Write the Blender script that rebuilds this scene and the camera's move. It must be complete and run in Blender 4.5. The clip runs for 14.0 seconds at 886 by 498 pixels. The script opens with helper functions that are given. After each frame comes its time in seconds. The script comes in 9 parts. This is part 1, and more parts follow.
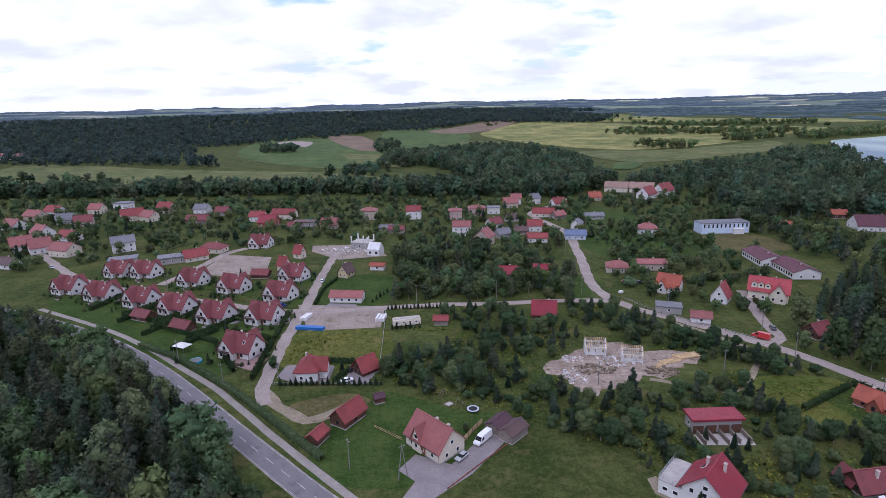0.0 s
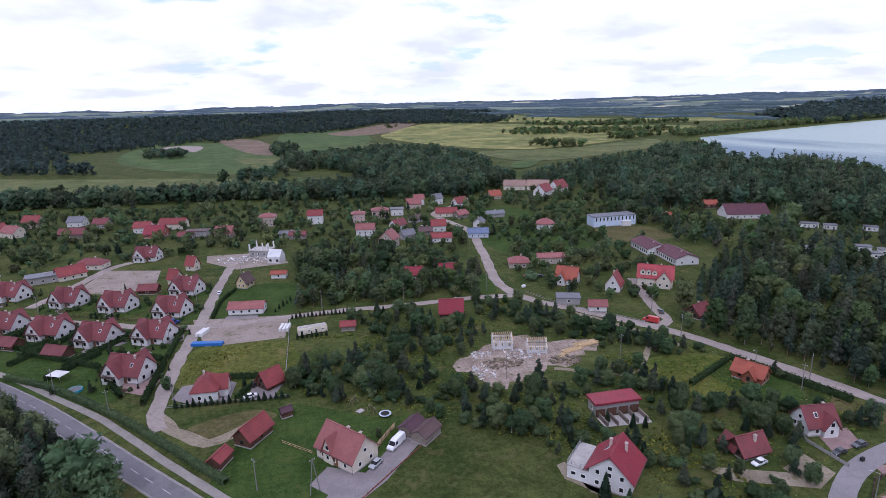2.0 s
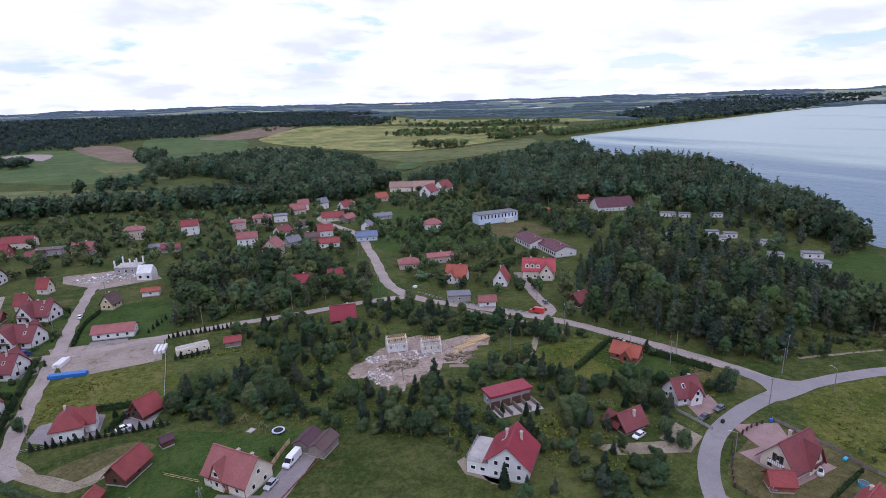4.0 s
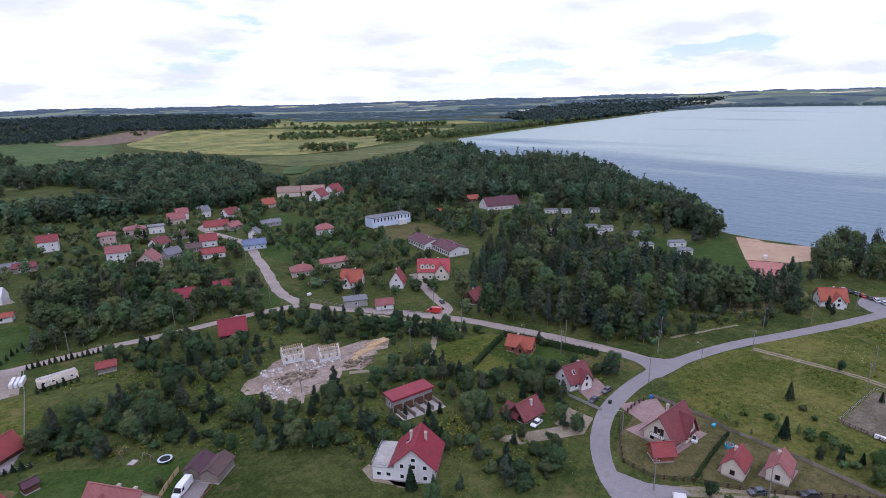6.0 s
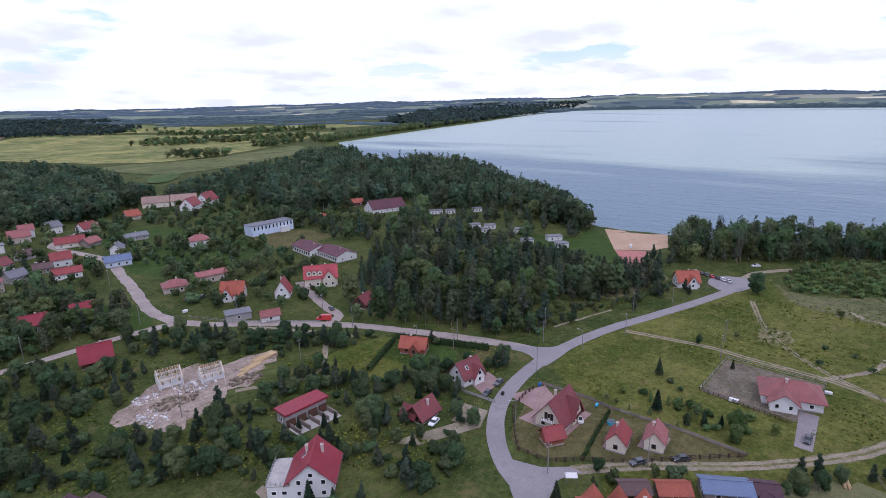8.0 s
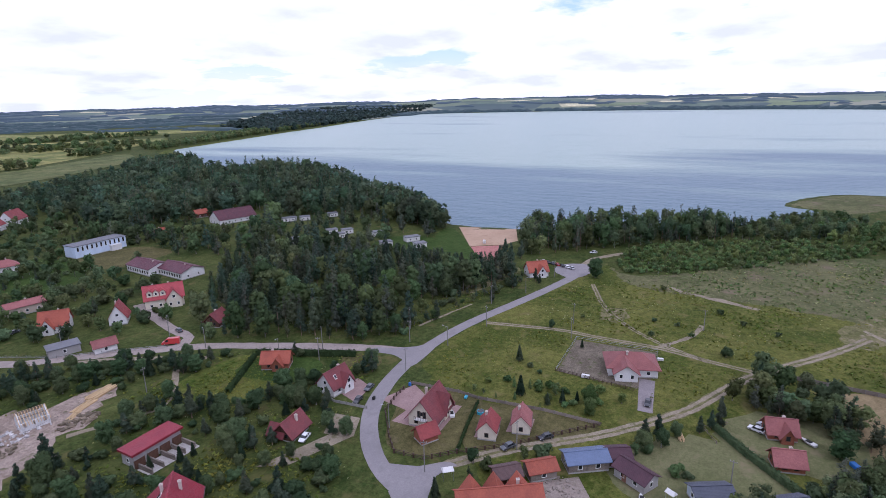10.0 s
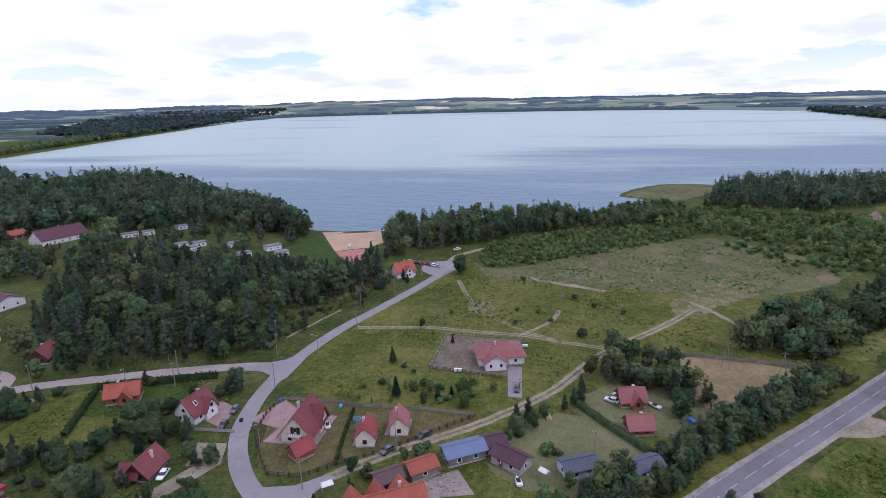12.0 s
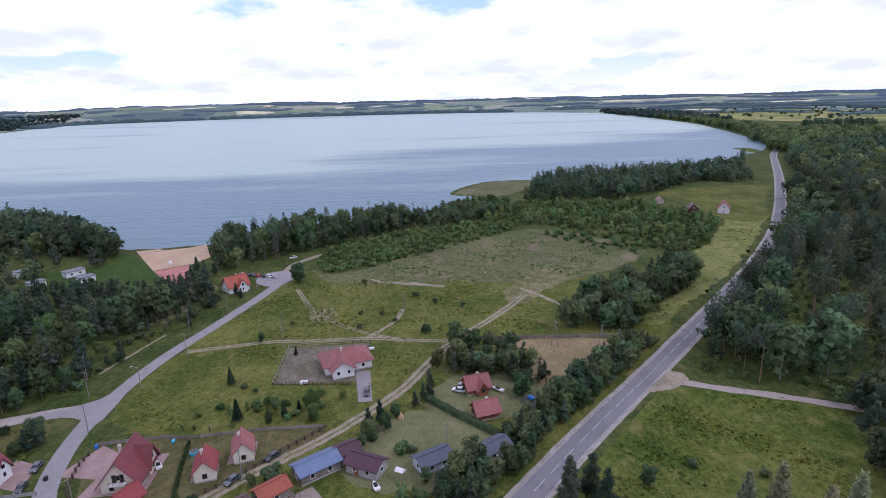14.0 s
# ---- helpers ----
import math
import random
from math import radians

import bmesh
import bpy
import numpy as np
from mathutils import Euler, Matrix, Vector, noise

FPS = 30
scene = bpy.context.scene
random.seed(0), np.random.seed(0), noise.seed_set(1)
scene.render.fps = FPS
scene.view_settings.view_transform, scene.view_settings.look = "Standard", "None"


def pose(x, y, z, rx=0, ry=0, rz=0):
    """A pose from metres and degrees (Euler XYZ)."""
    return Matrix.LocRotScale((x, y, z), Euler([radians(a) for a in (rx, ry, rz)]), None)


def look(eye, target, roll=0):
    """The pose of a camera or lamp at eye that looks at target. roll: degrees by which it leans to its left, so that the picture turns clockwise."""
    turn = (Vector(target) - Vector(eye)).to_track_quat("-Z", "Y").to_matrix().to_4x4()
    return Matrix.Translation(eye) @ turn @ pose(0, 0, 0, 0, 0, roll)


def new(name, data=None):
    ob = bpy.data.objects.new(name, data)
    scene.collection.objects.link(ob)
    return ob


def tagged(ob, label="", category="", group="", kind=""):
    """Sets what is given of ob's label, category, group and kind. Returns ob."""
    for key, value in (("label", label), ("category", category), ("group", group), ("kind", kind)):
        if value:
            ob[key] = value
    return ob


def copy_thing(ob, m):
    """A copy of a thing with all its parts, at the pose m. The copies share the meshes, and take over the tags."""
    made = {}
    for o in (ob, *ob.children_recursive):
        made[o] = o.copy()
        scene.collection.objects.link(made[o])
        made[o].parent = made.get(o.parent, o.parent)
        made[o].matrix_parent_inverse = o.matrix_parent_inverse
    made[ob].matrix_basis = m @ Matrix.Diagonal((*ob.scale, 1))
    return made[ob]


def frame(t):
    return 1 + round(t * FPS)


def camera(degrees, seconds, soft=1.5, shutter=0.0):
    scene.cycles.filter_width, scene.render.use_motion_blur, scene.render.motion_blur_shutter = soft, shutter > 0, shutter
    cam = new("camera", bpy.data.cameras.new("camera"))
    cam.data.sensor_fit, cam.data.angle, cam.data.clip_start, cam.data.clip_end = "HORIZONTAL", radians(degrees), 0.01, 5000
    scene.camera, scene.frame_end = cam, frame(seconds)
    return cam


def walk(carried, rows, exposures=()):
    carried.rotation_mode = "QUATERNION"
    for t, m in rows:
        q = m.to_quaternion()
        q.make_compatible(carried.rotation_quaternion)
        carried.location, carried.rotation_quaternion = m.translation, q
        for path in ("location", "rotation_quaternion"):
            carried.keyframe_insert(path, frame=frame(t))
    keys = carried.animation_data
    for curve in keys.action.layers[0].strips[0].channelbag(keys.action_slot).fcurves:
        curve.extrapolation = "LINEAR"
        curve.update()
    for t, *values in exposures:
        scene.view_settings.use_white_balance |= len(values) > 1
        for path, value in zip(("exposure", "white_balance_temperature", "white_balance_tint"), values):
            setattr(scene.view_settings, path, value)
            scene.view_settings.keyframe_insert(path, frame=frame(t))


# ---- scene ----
cam = camera(76.95, 14.0, soft=0.7)
PATH = [
    (0, 0.000, 0.000, 90.000, 75.102, 1.309, -2.505),
    (0.5, 0.132, 0.576, 89.844, 75.032, 1.266, -6.106),
    (1, 0.264, 1.020, 89.652, 75.040, 1.346, -8.815),
    (1.5, 0.480, 1.320, 89.484, 75.069, 1.496, -10.753),
    (2, 0.564, 1.596, 89.484, 75.049, 1.449, -12.541),
    (2.5, 0.576, 1.836, 89.400, 75.065, 1.454, -14.328),
    (3, 0.816, 2.112, 89.280, 75.052, 1.486, -17.109),
    (3.5, 0.948, 2.472, 89.268, 74.989, 1.510, -20.932),
    (4, 1.080, 2.772, 89.172, 74.966, 1.523, -24.253),
    (6.5, 1.032, 3.732, 88.896, 74.968, 1.258, -38.247),
    (7, 1.068, 3.936, 88.728, 74.988, 1.270, -41.167),
    (9.5, 1.836, 5.964, 87.828, 75.096, 1.131, -58.416),
    (10, 1.896, 6.312, 87.684, 75.087, 1.207, -62.477),
    (10.5, 2.256, 6.492, 87.588, 75.061, 1.296, -66.057),
    (11, 2.724, 6.756, 87.324, 75.070, 1.337, -69.773),
    (11.5, 3.072, 6.780, 87.096, 75.072, 1.346, -73.185),
    (12, 3.336, 6.804, 86.952, 75.061, 1.426, -76.712),
    (12.5, 3.588, 6.816, 86.988, 75.011, 1.463, -80.620),
    (13, 3.900, 6.756, 86.916, 74.965, 1.557, -84.689),
    (13.5, 4.428, 6.768, 86.484, 74.983, 1.544, -89.135),
    (14, 4.992, 6.912, 85.896, 75.016, 1.583, -93.788),
]
walk(cam, [(t, pose(*p)) for t, *p in PATH], exposures=[(0, 0.0, 5380, 23), (14, 0.05, 5380, 23)])

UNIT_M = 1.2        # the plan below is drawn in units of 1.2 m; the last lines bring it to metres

# ---- light: bright broken cloud with a veiled sun ----
SUN_EL, SUN_AZ = 52.0, 205.0        # degrees; azimuth clockwise from +y
world = bpy.data.worlds.new("sky")
scene.world = world
world.use_nodes = True


def build_sky():
    nt = world.node_tree
    n, ln = nt.nodes, nt.links
    n.clear()
    out = n.new("ShaderNodeOutputWorld")
    bg = n.new("ShaderNodeBackground")
    sky = n.new("ShaderNodeTexSky")
    sky.sky_type, sky.sun_disc = "NISHITA", False
    sky.sun_elevation, sky.sun_rotation = radians(SUN_EL), radians(SUN_AZ)
    sky.air_density, sky.dust_density, sky.ozone_density = 1.0, 1.5, 1.0
    dim = n.new("ShaderNodeMixRGB")
    dim.blend_type = "MULTIPLY"
    dim.inputs[0].default_value = 1.0
    dim.inputs[2].default_value = (0.17, 0.17, 0.17, 1)
    ln.new(sky.outputs[0], dim.inputs[1])
    co = n.new("ShaderNodeTexCoord")
    sep = n.new("ShaderNodeSeparateXYZ")
    ln.new(co.outputs["Generated"], sep.inputs[0])

    def m(op, a, b=None):
        k = n.new("ShaderNodeMath")
        k.operation = op
        for i, v in enumerate((a, b)):
            if v is None:
                continue
            if isinstance(v, (int, float)):
                k.inputs[i].default_value = v
            else:
                ln.new(v, k.inputs[i])
        return k.outputs[0]

    height = m("ADD", m("MAXIMUM", sep.outputs[2], 0.0), 0.20)
    com = n.new("ShaderNodeCombineXYZ")
    ln.new(m("DIVIDE", sep.outputs[0], height), com.inputs[0])
    ln.new(m("DIVIDE", sep.outputs[1], height), com.inputs[1])
    big = n.new("ShaderNodeTexNoise")
    big.inputs["Scale"].default_value, big.inputs["Detail"].default_value = 0.85, 9.0
    big.inputs["Roughness"].default_value = 0.56
    ln.new(com.outputs[0], big.inputs["Vector"])
    cover = n.new("ShaderNodeValToRGB")
    cover.color_ramp.elements[0].position, cover.color_ramp.elements[1].position = 0.385, 0.435
    ln.new(big.outputs["Fac"], cover.inputs[0])
    small = n.new("ShaderNodeTexNoise")
    small.inputs["Scale"].default_value, small.inputs["Detail"].default_value = 1.9, 9.0
    ln.new(com.outputs[0], small.inputs["Vector"])
    tone = n.new("ShaderNodeValToRGB")
    tone.color_ramp.elements[0].position, tone.color_ramp.elements[0].color = 0.35, (0.875, 0.865, 0.905, 1)
    tone.color_ramp.elements[1].position, tone.color_ramp.elements[1].color = 0.50, (1.10, 1.07, 1.10, 1)
    ln.new(small.outputs["Fac"], tone.inputs[0])
    low = n.new("ShaderNodeMapRange")
    low.interpolation_type = "SMOOTHSTEP"
    low.inputs[1].default_value, low.inputs[2].default_value = 0.0, 0.10
    low.inputs[3].default_value, low.inputs[4].default_value = 0.85, 0.0
    ln.new(sep.outputs[2], low.inputs[0])
    veil = n.new("ShaderNodeMixRGB")
    veil.inputs[0].default_value = 0.55
    veil.inputs[2].default_value = (0.66, 0.80, 1.0, 1)
    ln.new(dim.outputs[0], veil.inputs[1])
    mix = n.new("ShaderNodeMixRGB")
    ln.new(m("MAXIMUM", cover.outputs[0], low.outputs[0]), mix.inputs[0])
    ln.new(veil.outputs[0], mix.inputs[1])
    ln.new(tone.outputs[0], mix.inputs[2])
    ln.new(mix.outputs[0], bg.inputs[0])
    bg.inputs[1].default_value = 1.0
    ln.new(bg.outputs[0], out.inputs[0])


build_sky()
sun = new("sun", bpy.data.lights.new("sun", "SUN"))
sun.data.energy, sun.data.angle, sun.data.color = 0.9, radians(12), (1.0, 0.96, 0.90)
_az, _el = radians(SUN_AZ), radians(SUN_EL)
sun.matrix_world = look((0, 0, 200), (-200 * math.sin(_az) * math.cos(_el), -200 * math.cos(_az) * math.cos(_el), 200 - 200 * math.sin(_el)))

# ---- materials ----


def surface(name, a, b, rough=0.85, big=0.1, fine=2.0, bump=0.0, metal=0.0, c=None, coords="world", rand=0.0, tone="", spec=0.3, island=0.0, bump_scale=None, vary=1.0):
    """A two-scale procedural surface: a and b mixed by coarse and fine noise, c as sparse stains."""
    m = bpy.data.materials.new(name)
    m.use_nodes = True
    nt = m.node_tree
    n, ln = nt.nodes, nt.links
    bs = n["Principled BSDF"]
    bs.inputs["Roughness"].default_value = rough
    bs.inputs["Metallic"].default_value = metal
    bs.inputs["Specular IOR Level"].default_value = spec
    if coords == "world":
        src = n.new("ShaderNodeNewGeometry").outputs["Position"]
    else:
        src = n.new("ShaderNodeTexCoord").outputs["Object"]

    def noise_tex(scale, detail=4.0, rgh=0.6):
        t = n.new("ShaderNodeTexNoise")
        t.inputs["Scale"].default_value, t.inputs["Detail"].default_value = scale, detail
        t.inputs["Roughness"].default_value = rgh
        ln.new(src, t.inputs["Vector"])
        return t.outputs["Fac"]

    def ramp(x, lo, hi):
        r = n.new("ShaderNodeMapRange")
        r.inputs[1].default_value, r.inputs[2].default_value = lo, hi
        ln.new(x, r.inputs[0])
        return r.outputs[0]

    def mix(f, x, y, kind="MIX"):
        k = n.new("ShaderNodeMixRGB")
        k.blend_type = kind
        for i, v in enumerate((f, x, y)):
            if isinstance(v, (int, float)):
                k.inputs[i].default_value = v
            elif isinstance(v, tuple):
                k.inputs[i].default_value = (*v, 1)
            else:
                ln.new(v, k.inputs[i])
        return k.outputs[0]

    coarse, grain = noise_tex(big, 5.0), noise_tex(fine, 3.0)
    add = n.new("ShaderNodeMath")
    add.operation = "MULTIPLY_ADD"
    ln.new(grain, add.inputs[0])
    add.inputs[1].default_value = 0.5
    half = n.new("ShaderNodeMath")
    half.operation = "MULTIPLY"
    ln.new(coarse, half.inputs[0])
    half.inputs[1].default_value = 0.62
    ln.new(half.outputs[0], add.inputs[2])
    col = mix(ramp(add.outputs[0], 0.45, 0.66), a, b)
    if coords == "world" and not tone:
        k = n.new("ShaderNodeMapRange")
        k.inputs[1].default_value, k.inputs[2].default_value = 0.3, 0.7
        k.inputs[3].default_value, k.inputs[4].default_value = 1 - 0.4 * vary, 1 + 0.4 * vary
        ln.new(noise_tex(max(1.1, fine * 2.6), 5.0, 0.75), k.inputs[0])
        col = mix(1.0, col, k.outputs[0], "MULTIPLY")
        k = n.new("ShaderNodeMapRange")
        k.inputs[1].default_value, k.inputs[2].default_value = 0.32, 0.68
        k.inputs[3].default_value, k.inputs[4].default_value = 1 - 0.22 * vary, 1 + 0.22 * vary
        ln.new(noise_tex(fine * 0.42, 4.0, 0.65), k.inputs[0])
        col = mix(1.0, col, k.outputs[0], "MULTIPLY")
    if c:
        col = mix(ramp(noise_tex(big * 2.7 + 0.013, 6.0), 0.56, 0.70), col, c)
    varied = None
    if rand:
        varied = n.new("ShaderNodeObjectInfo").outputs["Random"]
    elif island:
        varied = n.new("ShaderNodeNewGeometry").outputs["Random Per Island"]
    if varied is not None:
        k = n.new("ShaderNodeMapRange")
        amount = rand or island
        k.inputs[3].default_value, k.inputs[4].default_value = 1 - amount, 1 + amount
        ln.new(varied, k.inputs[0])
        col = mix(1.0, col, k.outputs[0], "MULTIPLY")
    if tone:
        at = n.new("ShaderNodeAttribute")
        at.attribute_name = tone
        col = mix(1.0, col, at.outputs["Color"], "MULTIPLY")
    ln.new(col, bs.inputs["Base Color"])
    if bump:
        bp = n.new("ShaderNodeBump")
        bp.inputs["Strength"].default_value = min(1.0, bump * 4)
        bp.inputs["Distance"].default_value = bump
        ln.new(noise_tex(bump_scale or fine, 4.0), bp.inputs["Height"])
        ln.new(bp.outputs[0], bs.inputs["Normal"])
    return m


def leaf_material(name, a, b):
    m = surface(name, a, b, rough=0.9, big=0.05, fine=0.7, tone="tone", island=0.22, spec=0.08)
    n, ln = m.node_tree.nodes, m.node_tree.links
    bs, out = n["Principled BSDF"], n["Material Output"]
    tr = n.new("ShaderNodeBsdfTranslucent")
    ln.new(bs.inputs["Base Color"].links[0].from_socket, tr.inputs[0])
    mx = n.new("ShaderNodeMixShader")
    mx.inputs[0].default_value = 0.45
    ln.new(bs.outputs[0], mx.inputs[1])
    ln.new(tr.outputs[0], mx.inputs[2])
    ln.new(mx.outputs[0], out.inputs[0])
    return m


def tiled(name, a, b, rows=3.0, rough=0.6):
    """Clay or metal roof tiles: courses along the slope as fine relief over a stained colour."""
    m = surface(name, a, b, rough=rough, big=0.35, fine=3.0, coords="object", rand=0.10, spec=0.35)
    n, ln = m.node_tree.nodes, m.node_tree.links
    bs = n["Principled BSDF"]
    w = n.new("ShaderNodeTexWave")
    w.bands_direction = "Z"
    w.inputs["Scale"].default_value, w.inputs["Distortion"].default_value = rows, 0.6
    w2 = n.new("ShaderNodeTexWave")
    w2.bands_direction = "X"
    w2.inputs["Scale"].default_value, w2.inputs["Distortion"].default_value = rows * 0.8, 0.6
    co = n.new("ShaderNodeTexCoord")
    ln.new(co.outputs["Object"], w.inputs["Vector"])
    ln.new(co.outputs["Object"], w2.inputs["Vector"])
    ad = n.new("ShaderNodeMath")
    ad.operation = "ADD"
    ln.new(w.outputs["Fac"], ad.inputs[0])
    ln.new(w2.outputs["Fac"], ad.inputs[1])
    bp = n.new("ShaderNodeBump")
    bp.inputs["Strength"].default_value, bp.inputs["Distance"].default_value = 0.5, 0.05
    ln.new(ad.outputs[0], bp.inputs["Height"])
    ln.new(bp.outputs[0], bs.inputs["Normal"])
    return m


GRASS = surface("grass", (0.031, 0.048, 0.012), (0.076, 0.087, 0.026), big=0.045, fine=0.55, c=(0.105, 0.094, 0.036), bump=0.2, spec=0.04)
LAWN = surface("mown_lawn", (0.027, 0.052, 0.011), (0.052, 0.080, 0.020), big=0.09, fine=1.2, c=(0.066, 0.082, 0.022), bump=0.04, spec=0.04)
LAWN_DRY = surface("worn_lawn", (0.070, 0.066, 0.026), (0.112, 0.099, 0.042), big=0.08, fine=0.9, c=(0.135, 0.112, 0.062), bump=0.05, spec=0.04)
PALE_LAWN = surface("pale_lawn", (0.105, 0.112, 0.048), (0.155, 0.150, 0.074), big=0.05, fine=0.9, c=(0.180, 0.155, 0.088), bump=0.04, spec=0.04, vary=0.5)
ROUGH = surface("rough_meadow", (0.030, 0.044, 0.011), (0.066, 0.077, 0.023), big=0.06, fine=0.7, c=(0.090, 0.084, 0.034), bump=0.15, spec=0.04)
MEADOW = surface("meadow", (0.048, 0.065, 0.012), (0.120, 0.119, 0.031), big=0.04, fine=0.6, c=(0.14, 0.122, 0.045), bump=0.25, spec=0.04)
CLEARING = surface("lush_meadow", (0.041, 0.068, 0.011), (0.110, 0.116, 0.028), big=0.05, fine=0.7, c=(0.14, 0.124, 0.044), bump=0.3, spec=0.04)
WORN = surface("worn_grass", (0.085, 0.090, 0.030), (0.170, 0.150, 0.078), big=0.09, fine=0.7, c=(0.270, 0.220, 0.155), bump=0.08, spec=0.04)
# sunshine on the roadside strip is put into this brighter grass
SUNNY = surface("sunny_verge", (0.110, 0.125, 0.036), (0.190, 0.185, 0.062), big=0.05, fine=0.6, c=(0.075, 0.100, 0.028), bump=0.2, spec=0.04)
REED = surface("reed_bed", (0.070, 0.082, 0.032), (0.130, 0.124, 0.060), big=0.02, fine=0.45, c=(0.165, 0.128, 0.088), bump=0.35, spec=0.04)
DRY = surface("dry_meadow", (0.170, 0.132, 0.070), (0.235, 0.180, 0.100), big=0.05, fine=0.6, vary=0.6, c=(0.14, 0.135, 0.055), bump=0.08, spec=0.04)
FIELD_GREEN = surface("field_green", (0.055, 0.092, 0.030), (0.085, 0.115, 0.042), big=0.012, fine=0.06, spec=0.04)
FIELD_OLIVE = surface("field_olive", (0.078, 0.098, 0.036), (0.135, 0.138, 0.056), big=0.014, fine=0.07, c=(0.045, 0.068, 0.025), spec=0.04)
# sunlight breaking through the clouds is put into this gold field colour
FIELD_SUN_GOLD = surface("field_sun_gold", (0.105, 0.132, 0.042), (0.270, 0.245, 0.090), big=0.0075, fine=0.035, c=(0.080, 0.112, 0.036), spec=0.04)
FIELD_PALE = surface("field_pale", (0.240, 0.220, 0.130), (0.310, 0.280, 0.175), big=0.02, fine=0.06, spec=0.04)
FIELD_BROWN = surface("field_brown", (0.145, 0.108, 0.080), (0.190, 0.140, 0.100), big=0.01, fine=0.08, spec=0.04)
DIRT = surface("dirt_road", (0.255, 0.213, 0.190), (0.330, 0.280, 0.252), big=0.12, fine=1.5, c=(0.215, 0.182, 0.155), bump=0.02, vary=0.28, spec=0.04)
TRACK = surface("worn_track", (0.185, 0.155, 0.110), (0.285, 0.240, 0.178), big=0.14, fine=1.5, c=(0.120, 0.116, 0.054), bump=0.04, vary=0.4, spec=0.04)
GRAVEL = surface("gravel_yard", (0.220, 0.180, 0.150), (0.300, 0.250, 0.215), big=0.08, fine=1.2, c=(0.110, 0.112, 0.052), bump=0.04, vary=0.45, spec=0.04)
SITE = surface("site_soil", (0.225, 0.172, 0.138), (0.325, 0.262, 0.218), big=0.14, fine=1.2, c=(0.110, 0.105, 0.055), bump=0.12, spec=0.04)
SOIL = surface("raked_soil", (0.105, 0.088, 0.064), (0.165, 0.138, 0.104), big=0.14, fine=1.2, c=(0.070, 0.085, 0.030), bump=0.05, spec=0.04)
PAVED = surface("village_asphalt", (0.205, 0.187, 0.190), (0.245, 0.224, 0.226), big=0.08, fine=2.0, c=(0.185, 0.169, 0.168), bump=0.006, vary=0.2)
ASPHALT = surface("main_asphalt", (0.140, 0.131, 0.138), (0.180, 0.168, 0.176), big=0.08, fine=3.0, c=(0.115, 0.107, 0.112), bump=0.006, vary=0.25)
SHOULDER = surface("road_shoulder", (0.230, 0.198, 0.175), (0.300, 0.262, 0.232), big=0.2, fine=1.5, c=(0.14, 0.13, 0.07), bump=0.03)
FOOTWAY = surface("footway_concrete", (0.215, 0.192, 0.172), (0.280, 0.250, 0.225), big=0.2, fine=2.5, bump=0.01, vary=0.4)
PAVING = surface("red_paving", (0.230, 0.150, 0.138), (0.300, 0.205, 0.190), big=0.3, fine=3.5, bump=0.01, vary=0.4)
PAVING_GREY = surface("grey_paving", (0.185, 0.160, 0.162), (0.245, 0.214, 0.212), big=0.2, fine=3.0, bump=0.01, vary=0.4)
CONCRETE = surface("pale_concrete", (0.330, 0.305, 0.285), (0.420, 0.390, 0.365), big=0.3, fine=2.0, bump=0.01, vary=0.4)
SAND = surface("beach_sand", (0.370, 0.255, 0.172), (0.430, 0.305, 0.212), big=0.06, fine=1.0, c=(0.33, 0.225, 0.15), bump=0.03, spec=0.04, vary=0.25)
COURT = surface("red_court", (0.330, 0.130, 0.110), (0.380, 0.160, 0.135), big=0.2, fine=1.5)
BARK = surface("pine_bark", (0.140, 0.092, 0.062), (0.240, 0.165, 0.115), big=0.6, fine=5.0, bump=0.03)
BARK_GREY = surface("grey_bark", (0.160, 0.145, 0.120), (0.270, 0.250, 0.215), big=0.6, fine=5.0, bump=0.03)
LEAF = leaf_material("broad_leaves", (0.070, 0.110, 0.052), (0.124, 0.168, 0.078))
LEAF_WILLOW = leaf_material("pale_leaves", (0.090, 0.150, 0.050), (0.130, 0.190, 0.070))
NEEDLE = leaf_material("pine_needles", (0.056, 0.084, 0.058), (0.104, 0.136, 0.090))
WEED = leaf_material("meadow_weeds", (0.105, 0.140, 0.030), (0.180, 0.195, 0.052))
UMBEL = leaf_material("pale_flower_heads", (0.300, 0.320, 0.170), (0.420, 0.420, 0.260))
PALE_NEEDLE = leaf_material("pale_needles", (0.260, 0.270, 0.150), (0.360, 0.350, 0.210))
SPRUCE = leaf_material("spruce_needles", (0.036, 0.060, 0.038), (0.062, 0.090, 0.054))
HEDGE = leaf_material("hedge_leaves", (0.028, 0.050, 0.020), (0.050, 0.080, 0.030))
# the mid and far leaf colours carry the bluish haze of distance
HAZY_MID_LEAF = leaf_material("hazy_mid_leaves", (0.060, 0.098, 0.060), (0.104, 0.148, 0.088))
HAZY_FAR_LEAF = leaf_material("hazy_far_leaves", (0.046, 0.072, 0.064), (0.072, 0.102, 0.090))
SCRUB_LEAF = leaf_material("willow_scrub_leaves", (0.100, 0.165, 0.060), (0.165, 0.225, 0.088))
LIGHT_LEAF = leaf_material("distant_light_leaves", (0.095, 0.140, 0.060), (0.150, 0.195, 0.085))


